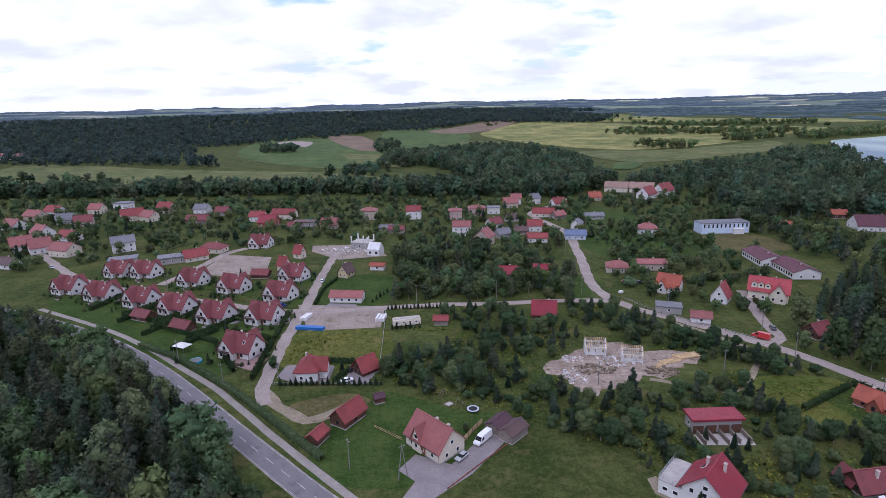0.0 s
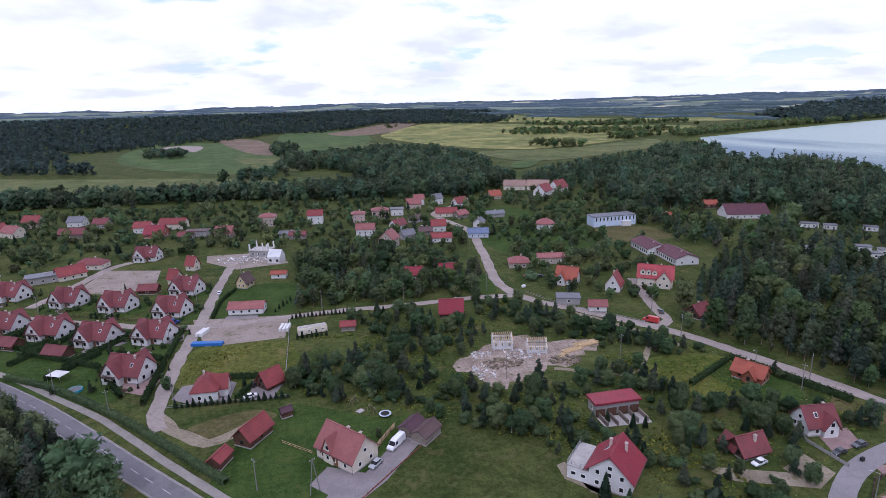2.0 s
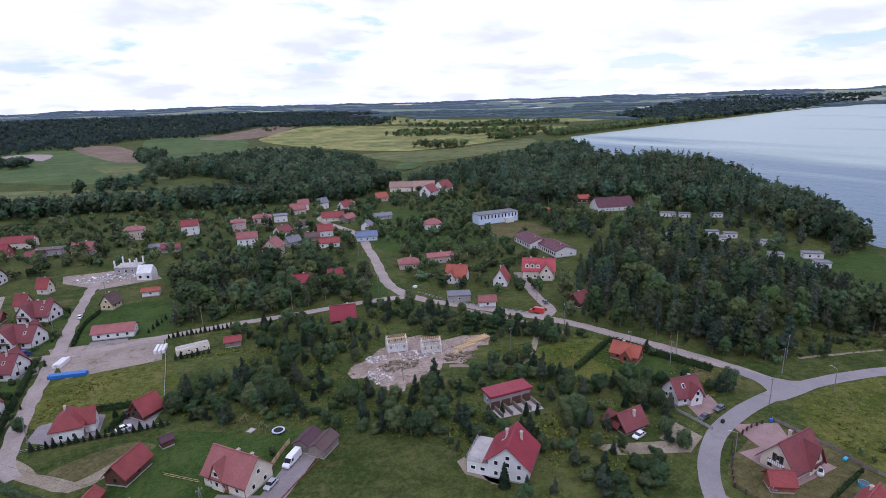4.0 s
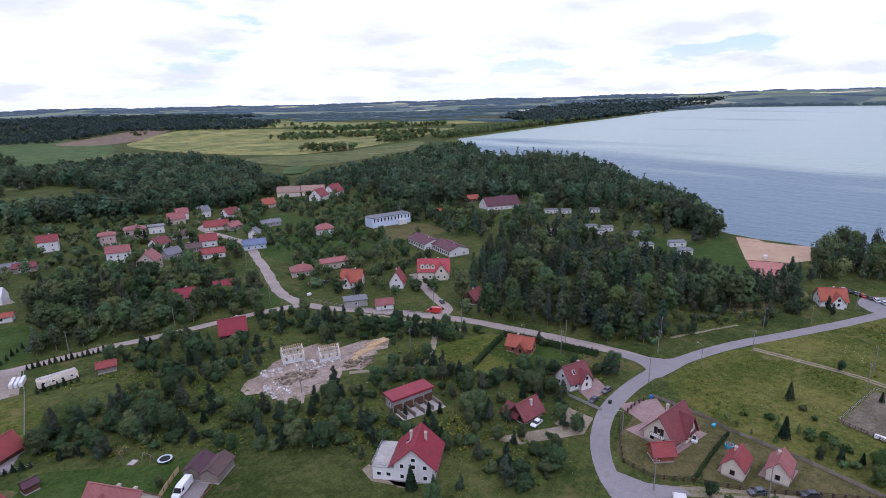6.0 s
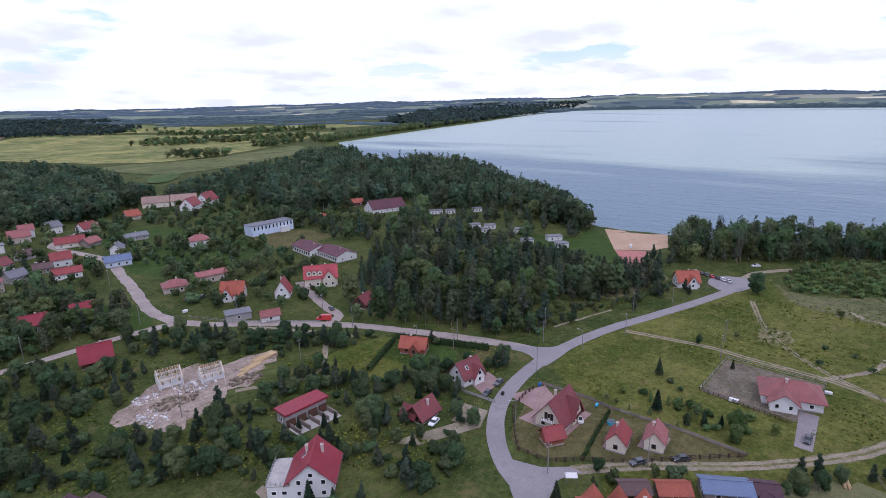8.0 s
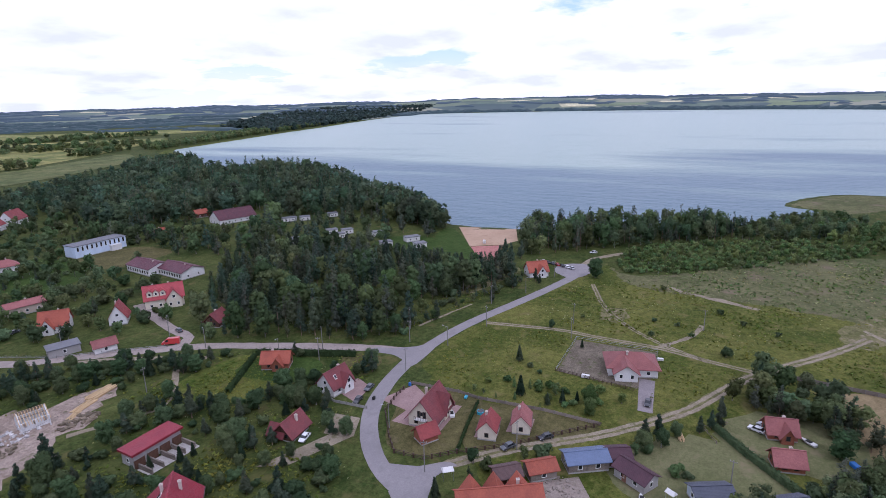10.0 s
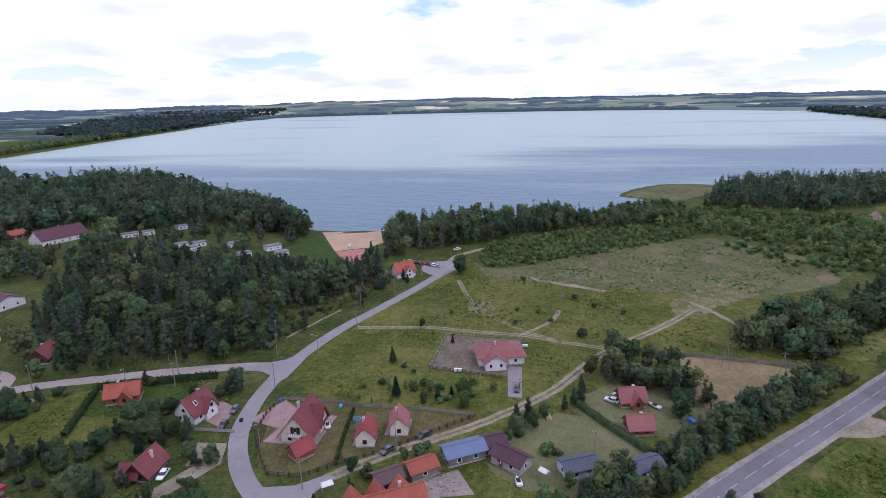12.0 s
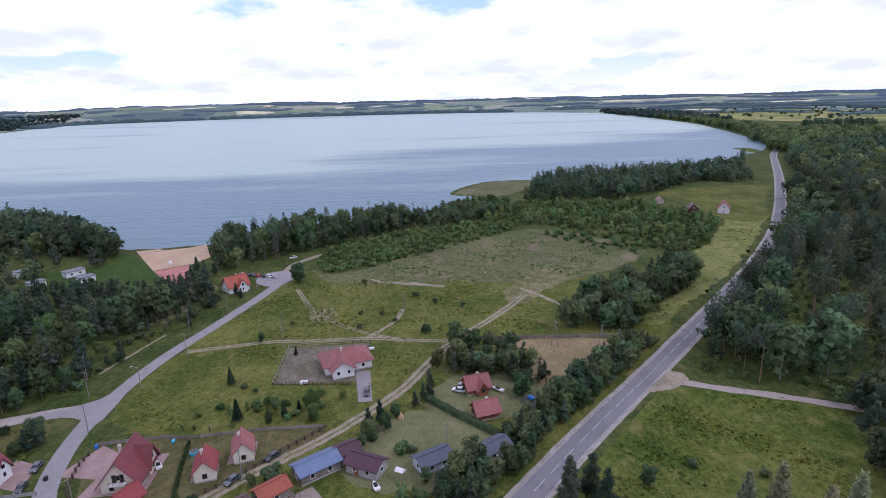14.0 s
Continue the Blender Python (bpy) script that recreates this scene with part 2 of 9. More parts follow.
def water_material():
    m = bpy.data.materials.new("lake_water")
    m.use_nodes = True
    n, ln = m.node_tree.nodes, m.node_tree.links
    bs = n["Principled BSDF"]
    bs.inputs["Base Color"].default_value = (0.10, 0.14, 0.17, 1)
    bs.inputs["IOR"].default_value = 1.33
    bs.inputs["Specular IOR Level"].default_value = 0.34
    pos = n.new("ShaderNodeNewGeometry").outputs["Position"]
    # wind streaks: smoother and rougher water in long bands
    mp = n.new("ShaderNodeMapping")
    mp.inputs["Scale"].default_value = (0.0034, 0.0010, 1)
    mp.inputs["Rotation"].default_value = (0, 0, radians(20))
    ln.new(pos, mp.inputs[0])
    streak = n.new("ShaderNodeTexNoise")
    streak.inputs["Scale"].default_value, streak.inputs["Detail"].default_value = 1.0, 7.0
    ln.new(mp.outputs[0], streak.inputs["Vector"])
    # the wind ruffles the near bay; the open lake beyond lies smoother, tinted paler
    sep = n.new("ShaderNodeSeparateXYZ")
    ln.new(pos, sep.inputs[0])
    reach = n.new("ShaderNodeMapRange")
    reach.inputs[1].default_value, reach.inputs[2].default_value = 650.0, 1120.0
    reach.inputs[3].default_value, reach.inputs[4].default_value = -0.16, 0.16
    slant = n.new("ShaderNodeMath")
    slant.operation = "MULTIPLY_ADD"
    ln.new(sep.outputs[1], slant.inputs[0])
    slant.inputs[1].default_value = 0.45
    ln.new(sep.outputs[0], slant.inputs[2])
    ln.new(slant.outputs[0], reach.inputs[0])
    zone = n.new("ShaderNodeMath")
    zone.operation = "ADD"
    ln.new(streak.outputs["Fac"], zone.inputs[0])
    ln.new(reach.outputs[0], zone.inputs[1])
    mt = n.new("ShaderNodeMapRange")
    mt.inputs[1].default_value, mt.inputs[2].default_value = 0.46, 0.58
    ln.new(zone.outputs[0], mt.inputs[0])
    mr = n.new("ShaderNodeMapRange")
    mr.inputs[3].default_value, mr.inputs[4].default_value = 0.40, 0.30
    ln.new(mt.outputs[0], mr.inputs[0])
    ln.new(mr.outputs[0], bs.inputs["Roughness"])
    # the paler far tint puts the reflected sky into the water's base colour
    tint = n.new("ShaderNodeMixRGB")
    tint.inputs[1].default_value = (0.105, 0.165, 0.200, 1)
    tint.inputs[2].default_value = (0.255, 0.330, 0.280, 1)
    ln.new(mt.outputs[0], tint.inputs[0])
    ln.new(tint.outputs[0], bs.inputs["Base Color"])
    wave = n.new("ShaderNodeTexNoise")
    wave.inputs["Scale"].default_value, wave.inputs["Detail"].default_value = 0.22, 7.0
    ln.new(pos, wave.inputs["Vector"])
    bp = n.new("ShaderNodeBump")
    bp.inputs["Strength"].default_value, bp.inputs["Distance"].default_value = 0.9, 0.9
    ln.new(wave.outputs["Fac"], bp.inputs["Height"])
    # longer wind waves under the ripples
    mp2 = n.new("ShaderNodeMapping")
    mp2.inputs["Scale"].default_value = (0.10, 0.045, 1)
    mp2.inputs["Rotation"].default_value = (0, 0, radians(35))
    ln.new(pos, mp2.inputs[0])
    swell_tex = n.new("ShaderNodeTexNoise")
    swell_tex.inputs["Scale"].default_value, swell_tex.inputs["Detail"].default_value = 1.0, 5.0
    ln.new(mp2.outputs[0], swell_tex.inputs["Vector"])
    bp2 = n.new("ShaderNodeBump")
    bp2.inputs["Strength"].default_value, bp2.inputs["Distance"].default_value = 1.0, 1.6
    ln.new(swell_tex.outputs["Fac"], bp2.inputs["Height"])
    ln.new(bp.outputs[0], bp2.inputs["Normal"])
    ln.new(bp2.outputs[0], bs.inputs["Normal"])
    return m


WATER = water_material()


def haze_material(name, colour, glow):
    """The far backdrop, its haze of kilometres of air added as blue glow."""
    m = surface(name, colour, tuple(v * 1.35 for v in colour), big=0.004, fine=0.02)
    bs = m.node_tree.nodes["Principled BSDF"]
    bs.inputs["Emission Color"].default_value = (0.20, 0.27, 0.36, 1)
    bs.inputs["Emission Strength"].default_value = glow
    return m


# stronger glow on the farther woods stands for thicker haze
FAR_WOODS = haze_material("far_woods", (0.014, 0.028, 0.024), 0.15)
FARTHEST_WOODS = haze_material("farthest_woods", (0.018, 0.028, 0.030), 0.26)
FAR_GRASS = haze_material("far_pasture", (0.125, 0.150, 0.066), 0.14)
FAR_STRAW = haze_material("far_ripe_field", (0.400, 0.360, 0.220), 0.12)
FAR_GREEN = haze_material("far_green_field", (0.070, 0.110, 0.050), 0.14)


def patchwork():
    """Fields and meadows kilometres away, long strips; blue air added as glow."""
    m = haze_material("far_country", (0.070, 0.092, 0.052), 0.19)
    n, ln = m.node_tree.nodes, m.node_tree.links
    bs = n["Principled BSDF"]
    old = bs.inputs["Base Color"].links[0].from_socket
    sep = n.new("ShaderNodeSeparateXYZ")
    ln.new(n.new("ShaderNodeNewGeometry").outputs["Position"], sep.inputs[0])

    def m2(op, a, b):
        k = n.new("ShaderNodeMath")
        k.operation = op
        for i, v in enumerate((a, b)):
            if isinstance(v, (int, float)):
                k.inputs[i].default_value = v
            else:
                ln.new(v, k.inputs[i])
        return k.outputs[0]

    bearing = m2("MULTIPLY", m2("ARCTAN2", sep.outputs[0], sep.outputs[1]), 8.0)
    reach = m2("POWER", m2("ADD", m2("MULTIPLY", sep.outputs[0], sep.outputs[0]), m2("MULTIPLY", sep.outputs[1], sep.outputs[1])), 0.5)
    com = n.new("ShaderNodeCombineXYZ")
    ln.new(bearing, com.inputs[0])
    ln.new(m2("MULTIPLY", reach, 0.0052), com.inputs[1])
    vor = n.new("ShaderNodeTexVoronoi")
    vor.inputs["Scale"].default_value = 1.0
    ln.new(com.outputs[0], vor.inputs["Vector"])
    col = n.new("ShaderNodeSeparateColor")
    ln.new(vor.outputs["Color"], col.inputs[0])
    for chan, lo, hi, colour in ((0, 0.55, 0.57, (0.118, 0.138, 0.070, 1)), (1, 0.80, 0.82, (0.22, 0.21, 0.13, 1)), (2, 0.70, 0.72, (0.040, 0.058, 0.044, 1))):
        mr = n.new("ShaderNodeMapRange")
        mr.inputs[1].default_value, mr.inputs[2].default_value = lo, hi
        ln.new(col.outputs[chan], mr.inputs[0])
        mx = n.new("ShaderNodeMixRGB")
        mx.inputs[2].default_value = colour
        ln.new(mr.outputs[0], mx.inputs[0])
        ln.new(old, mx.inputs[1])
        old = mx.outputs[0]
    ln.new(old, bs.inputs["Base Color"])
    return m


FAR_COUNTRY = patchwork()

# ---- mesh helpers ----


def link_mesh(name, verts, faces, mats, indices=None, smooth=False):
    """An object from arrays of vertices and quads."""
    me = bpy.data.meshes.new(name)
    verts, faces = np.asarray(verts, float), np.asarray(faces, int)
    k = faces.shape[1]
    me.vertices.add(len(verts))
    me.vertices.foreach_set("co", verts.ravel())
    me.loops.add(faces.size)
    me.loops.foreach_set("vertex_index", faces.ravel())
    me.polygons.add(len(faces))
    me.polygons.foreach_set("loop_start", np.arange(0, faces.size, k))
    for mt in mats:
        me.materials.append(mt)
    if indices is not None:
        me.polygons.foreach_set("material_index", indices)
    if smooth:
        me.polygons.foreach_set("use_smooth", np.ones(len(faces), bool))
    me.update(calc_edges=True)
    return new(name, me)


def inside(px, py, poly):
    hit = np.zeros(np.shape(px), bool)
    for (x0, y0), (x1, y1) in zip(poly, poly[1:] + poly[:1]):
        cross = (y0 > py) != (y1 > py)
        with np.errstate(divide="ignore", invalid="ignore"):
            hit ^= cross & (px < (x1 - x0) * (py - y0) / (y1 - y0 if y1 != y0 else 1e-9) + x0)
    return hit


def away(px, py, line, closed=False):
    """Distance of points from a polyline."""
    d = np.full(np.shape(px), 1e9)
    pairs = list(zip(line, line[1:] + line[:1])) if closed else list(zip(line, line[1:]))
    for (x0, y0), (x1, y1) in pairs:
        vx, vy = x1 - x0, y1 - y0
        s = np.clip(((px - x0) * vx + (py - y0) * vy) / (vx * vx + vy * vy + 1e-9), 0, 1)
        d = np.minimum(d, np.hypot(px - x0 - s * vx, py - y0 - s * vy))
    return d


def spline(points, closed=False, step=3.0):
    """A smooth line through a few plan points."""
    p = [Vector((*q, 0)) for q in points]
    out, count = [], len(p)
    for i in range(count if closed else count - 1):
        a = p[(i - 1) % count] if closed or i > 0 else p[0] * 2 - p[1]
        b, c = p[i], p[(i + 1) % count]
        d = p[(i + 2) % count] if closed or i + 2 < count else p[-1] * 2 - p[-2]
        pieces = max(2, min(40, int((c - b).length / step)))
        for k in range(pieces):
            t = k / pieces
            q = 0.5 * (2 * b + (c - a) * t + (2 * a - 5 * b + 4 * c - d) * t * t + (3 * b - a - 3 * c + d) * t ** 3)
            out.append((q.x, q.y))
    if not closed:
        out.append(tuple(points[-1]))
    return out


LAKE = spline([(651, 881), (1088, 1061), (1793, 1325), (2500, 1560), (2950, 1600), (3250, 950), (3250, 300), (3050, -350), (2434, -800),
               (1474, -714), (1125, -627), (820, -520), (692, -447), (640, -388), (578, -332), (532, -272), (516, -210), (510, -155), (498, -112), (503, -72),
               (472, -40), (436, -26), (425, -45), (395, -35), (365, -5), (335, 40), (312, 85), (303, 116), (299, 150), (306, 170), (326, 190), (356, 228),
               (398, 285), (442, 350), (467, 406), (442, 446), (425, 486), (441, 530), (490, 600), (530, 662), (572, 750)], closed=True, step=14)
LAKE_Z = -0.6


def smooth(a, b, v):
    t = np.clip((v - a) / (b - a), 0, 1)
    return t * t * (3 - 2 * t)


def rolling(x, y):
    """Low swells of the open country."""
    return (np.sin(x / 173 + 0.7) * np.cos(y / 211 + 0.3) + 0.6 * np.sin((x + y) / 97 + 1.1) + 0.5 * np.sin((x - 0.6 * y) / 331))


def height(x, y):
    """The lie of the land: flat village, swelling fields, hills at the skyline, the lake's hollow."""
    x, y = np.asarray(x, float), np.asarray(y, float)
    r = np.hypot(x, y)
    shore = away(x, y, LAKE, True) * np.where(inside(x, y, LAKE), -1, 1)
    land = smooth(20, 500, shore)
    h = smooth(520, 1500, r) * 2.2 * (rolling(x, y) + 0.6) * land
    h = h + smooth(2700, 4000, r) * (43 + 5 * np.sin(np.arctan2(x, y) * 9 + 1) + 3 * np.sin(np.arctan2(x, y) * 31)) * smooth(0, 300, shore)
    h = h + 7 * np.exp(-(((x - 410) / 75) ** 2 + ((y - 400) / 130) ** 2)) * smooth(4, 45, shore)
    h = h + 27 * smooth(1250, 2300, r) * (1 - smooth(2500, 3300, r)) * (1 - smooth(10, 27, np.degrees(np.arctan2(x, y)))) * smooth(0, 300, shore)
    basin = np.where(shore < 0, -0.6 - 2.0 * smooth(0, 25, -shore), -0.6 * (1 - smooth(0, 9, shore)))
    return h + basin


def terrain():
    ang = np.concatenate([np.radians(np.arange(-60, 150, 0.5)), np.radians(np.arange(150, 300, 3.0))])
    rad = np.concatenate([np.arange(0, 60, 12) + 0.05, 60 * (4140 / 60) ** np.linspace(0, 1, 190)])
    a, r = np.meshgrid(ang, rad)
    x, y = r * np.sin(a), r * np.cos(a)
    z = height(x, y)
    nr, na = a.shape
    v = np.stack([x, y, z], -1).reshape(-1, 3)
    i, j = np.meshgrid(np.arange(nr - 1), np.arange(na), indexing="ij")
    k = (j + 1) % na
    f = np.stack([i * na + j, (i + 1) * na + j, (i + 1) * na + k, i * na + k], -1).reshape(-1, 4)[:, ::-1]
    ob = link_mesh("ground", v, f, [GRASS], smooth=True)
    return tagged(ob, "rough green grassland round a lakeside village", "ground", kind="structure")


ground = terrain()


def lake():
    p = LAKE
    bm = bmesh.new()
    bm.faces.new([bm.verts.new((x, y, LAKE_Z)) for x, y in p])
    bmesh.ops.triangulate(bm, faces=bm.faces[:])
    me = bpy.data.meshes.new("water")
    bm.to_mesh(me)
    bm.free()
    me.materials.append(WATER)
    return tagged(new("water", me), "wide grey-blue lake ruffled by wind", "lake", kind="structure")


lake()


def ribbon(name, points, width, z, material, label, category="road", wobble=0.15, step=3.0, shift=0.0, drape=False):
    """A road or path of some width along a smooth line."""
    line = spline(points, step=step)
    rng = random.Random(name + str(points[0]))
    left, right = [], []
    for i, (x, y) in enumerate(line):
        x0, y0 = line[max(0, i - 1)]
        x1, y1 = line[min(len(line) - 1, i + 1)]
        d = math.hypot(x1 - x0, y1 - y0) or 1
        nx, ny = -(y1 - y0) / d, (x1 - x0) / d
        a, b = width / 2 + shift + rng.uniform(-wobble, wobble), width / 2 - shift + rng.uniform(-wobble, wobble)
        left.append((x + nx * a, y + ny * a))
        right.append((x - nx * b, y - ny * b))
    n = len(line)
    v = np.array(left + right)
    zz = height(v[:, 0], v[:, 1]) + z if drape else np.full(len(v), z)
    v = np.column_stack([v, zz])
    f = [(i, n + i, n + i + 1, i + 1) for i in range(n - 1)]
    ob = link_mesh(name, v, f, [material])
    return tagged(ob, label, category, kind="structure")


def patch(name, points, z, material, label, category="ground", wobble=0.35, curved=True, drape=False, step=4.0, fine=25):
    """A piece of ground with its own cover, laid on the land."""
    rng = random.Random(name + str(points[0]))
    line = spline(points, True, step) if curved else [tuple(q) for q in points]
    bm = bmesh.new()
    f = bm.faces.new([bm.verts.new((x + rng.uniform(-wobble, wobble), y + rng.uniform(-wobble, wobble), 0)) for x, y in line])
    bmesh.ops.triangulate(bm, faces=[f])
    if drape:
        size = max(max(q[0] for q in points) - min(q[0] for q in points), max(q[1] for q in points) - min(q[1] for q in points))
        for _ in range(7):
            long = [e for e in bm.edges if e.calc_length() > (fine if fine < 25 else max(25, size / 24))]
            if not long or len(bm.verts) > 6000:
                break
            bmesh.ops.subdivide_edges(bm, edges=long, cuts=1)
            bmesh.ops.triangulate(bm, faces=bm.faces[:])
    co = np.array([v.co[:] for v in bm.verts])
    zz = height(co[:, 0], co[:, 1]) + z if drape else np.full(len(co), z)
    for v, h in zip(bm.verts, zz):
        v.co.z = h
    bmesh.ops.recalc_face_normals(bm, faces=bm.faces[:])
    if bm.faces and sum(q.normal.z for q in bm.faces) < 0:
        bmesh.ops.reverse_faces(bm, faces=bm.faces[:])
    me = bpy.data.meshes.new(name)
    bm.to_mesh(me)
    bm.free()
    me.materials.append(material)
    return tagged(new(name, me), label, category, kind="structure")


# ---- roads ----
MAIN = [(-420, 300), (-300, 262), (-220, 234), (-160, 208), (-112, 180), (-78, 152), (-40.5, 113), (-22, 94), (10, 62), (55, 19), (103.5, -25.5), (134.4, -55.8), (160, -80.5), (200, -119), (238, -153), (289, -194), (369, -250), (471, -317), (547, -365), (640, -425), (760, -520)]
VILLAGE = [(112, 420), (90, 388), (73, 364), (82.9, 312), (78, 270), (74, 243), (69.5, 214), (74, 193), (86, 178), (97, 165), (110, 147), (118, 129.5), (124.5, 115.5), (131, 98), (134, 86)]
PAVED_LINE = [(78, 53), (82, 62), (88.5, 70), (98, 77), (110, 81.5), (127, 84), (145, 83), (163, 79.5), (182, 73.5), (207, 66), (228, 61), (238, 61)]
CROSS = [(-235, 330), (-200, 293), (-162, 254), (-134, 235), (-104, 221), (-77, 208), (-46, 197.5), (-15, 198.5), (6, 199.5), (32, 198.5), (54, 199), (72, 197)]
NORTH = [(-42, 131), (-45, 140), (-46.3, 168), (-45.6, 196), (-45.6, 249), (-43, 288), (-33, 299)]
DIRT_EAST = [(82, 60), (86.5, 55.5), (100, 43), (112, 29), (120, 21), (133.5, 9.8), (152, 0), (163, -7.3), (183, -24), (200, -36)]
SIDE = [(164, 75), (168, 52), (167.5, 39.6), (167, 20), (164, 7), (161.7, -4.8)]
ALL_ROADS = [(MAIN, 4.6), (VILLAGE, 3.5), (PAVED_LINE, 4.5), (CROSS, 3.5), (NORTH, 3.5), (DIRT_EAST, 2.5), (SIDE, 2.0)]
road = ribbon("main_road", MAIN, 5.4, 0.055, ASPHALT, "grey asphalt main road with worn white markings", wobble=0.04)
ribbon("road_shoulder", MAIN[:9], 5.9, 0.028, SHOULDER, "narrow worn edge of the main road", wobble=0.08)
ribbon("road_shoulder", MAIN[8:], 7.4, 0.03, SHOULDER, "pale gravel shoulder along the main road", wobble=0.1)


def road_marks():
    """Edge lines and centre dashes of the main road, each a piece of its own."""
    line = spline(MAIN, step=1.0)
    run, marks = 0.0, 0
    paint = surface("road_paint", (0.26, 0.25, 0.25), (0.50, 0.49, 0.49), big=0.4, fine=4.0)
    for off in (-2.55, 2.55):
        pts = []
        for i in range(0, len(line) - 1):
            (x0, y0), (x1, y1) = line[i], line[i + 1]
            d = math.hypot(x1 - x0, y1 - y0) or 1
            pts.append((x0 - (y1 - y0) / d * off, y0 + (x1 - x0) / d * off))
        pts = pts[::3]
        n = len(pts)
        v = []
        for s in (-0.045, 0.045):
            for i, (x, y) in enumerate(pts):
                a, b = pts[max(0, i - 1)], pts[min(n - 1, i + 1)]
                d = math.hypot(b[0] - a[0], b[1] - a[1]) or 1
                v.append((x - (b[1] - a[1]) / d * s, y + (b[0] - a[0]) / d * s, 0.062))
        ob = link_mesh("edge_line", v, [(n + i, i, i + 1, n + i + 1) for i in range(n - 1)], [paint])
        ob.parent = road
    last = None
    for (x0, y0), (x1, y1) in zip(line, line[1:]):
        d = math.hypot(x1 - x0, y1 - y0)
        run += d
        if run > 5.6 and -130 < x0 < 330:
            run = 0.0
            ux, uy = (x1 - x0) / d, (y1 - y0) / d
            ln = 3.2 if x0 < 90 else 4.2
            q = [(x0 - uy * -0.08, y0 + ux * -0.08), (x0 + ux * ln + uy * 0.08, y0 + uy * ln - ux * 0.08),
                 (x0 + ux * ln - uy * 0.08, y0 + uy * ln + ux * 0.08), (x0 - uy * 0.08, y0 + ux * 0.08)]
            ob = link_mesh("dash", [(a, b, 0.063) for a, b in q], [(0, 1, 2, 3)], [paint])
            ob.parent = road


road_marks()
ribbon("footway", [(-150, 211), (-112, 187), (-90, 170), (-73, 154.5), (-59, 141.7), (-47, 128.5), (-36, 116), (-17, 95.5), (6, 72), (25, 54)], 1.9, 0.05, FOOTWAY, "pale concrete footway beside the main road", "pavement", 0.06)
ribbon("village_road", VILLAGE, 4.5, 0.034, DIRT, "pale dirt road through the village", wobble=0.35)
ribbon("paved_road", PAVED_LINE, 4.2, 0.05, PAVED, "smooth grey lane curving down to the lake", wobble=0.08)
ribbon("paved_road_south", [(80, 57), (72, 49), (55, 42), (30, 33)], 5.6, 0.046, PAVED, "smooth grey lane towards the main road", wobble=0.1)
ribbon("cross_road", CROSS, 4.0, 0.042, DIRT, "pale dirt street between the new houses", wobble=0.35)
ribbon("north_road", NORTH, 4.0, 0.038, DIRT, "pale dirt street with tyre marks", wobble=0.35)
ribbon("south_loop", [(-45, 139), (-38.5, 130), (-30, 122.5), (-25, 125), (-20, 129)], 3.4, 0.03, TRACK, "worn sandy loop of track", wobble=0.4)
ribbon("plot_road", [(-115, 236.5), (-109, 257), (-103, 286), (-95, 297)], 4.5, 0.03, DIRT, "pale dirt lane between house plots", wobble=0.3)
ribbon("lane_by_red_house", [(104, 155), (112, 158), (115, 172), (125, 203)], 3.8, 0.028, DIRT, "short dirt drive", wobble=0.3)
ribbon("east_track", DIRT_EAST, 3.0, 0.026, WORN, "worn grassy track past the gardens", wobble=0.45, step=1.5)
ribbon("side_track", SIDE, 2.4, 0.022, WORN, "narrow grassy track across the meadow", wobble=0.35, step=1.5)
ribbon("curving_track", [(219, 52), (196, 42.5), (181, 32), (171, 20.8), (164, 8)], 1.7, 0.018, WORN, "faint grassy track over the meadow", wobble=0.3, step=1.5)
for name, line, half, wide in (("east_rut", DIRT_EAST, 0.85, 1.0), ("side_rut", SIDE, 0.7, 0.6), ("curving_rut", [(219, 52), (196, 42.5), (181, 32), (171, 20.8), (164, 8)], 0.55, 0.45)):
    for sd in (1, -1):
        ribbon(name, line, wide, 0.030 + 0.002 * sd, TRACK, "sandy wheel rut of a grassy track", "track", wobble=0.14, step=1.2, shift=sd * half)
ribbon("forked_track", [(166, 22), (177, 14), (184, 11), (191, 10.2)], 1.6, 0.02, TRACK, "faint wheel track in the grass", wobble=0.3)
ribbon("sandy_strip", [(226, 24), (222, 15), (218, 3), (214, -7)], 2.6, 0.019, TRACK, "bare sandy strip across the meadow", wobble=0.9)
ribbon("meadow_track", [(207, -36), (197, -42), (188, -46), (180, -52)], 1.6, 0.018, TRACK, "faint sandy track", wobble=0.5)
ribbon("reed_belt", [(585, 775), (651, 884), (830, 960), (1088, 1064), (1400, 1180), (1650, 1272)], 22, -0.42, CLEARING, "pale green belt of reeds along the far shore", "reeds", 3.0, 20.0)
patch("reed_bed", [(690, -418), (722, -422), (714, -440), (676, -432), (664, -412)], -0.4, CLEARING, "bright patch of water plants near the shore", "reeds")
ribbon("beach_lane", [(234, 61), (252, 61), (262, 56), (271, 49)], 3.4, 0.03, TRACK, "sandy lane behind the beach", wobble=0.3)
ribbon("forest_turning", [(133, -55), (128, -64), (124, -72), (118.7, -84), (112, -97)], 3.0, 0.032, DIRT, "sandy forest track off the main road", wobble=0.3)
ribbon("garden_track", [(61, 136), (80, 128), (95, 142), (104, 150)], 1.6, 0.018, TRACK, "faint wheel track in rough grass", wobble=0.25)
ribbon("cut_track", [(84, 175), (94, 160), (104, 140)], 2.2, 0.02, TRACK, "double wheel track beside the road", wobble=0.3)
ribbon("verge_track", [(152, 94.5), (168, 90), (178, 87)], 1.1, 0.02, TRACK, "worn sandy verge along the lane", wobble=0.3)
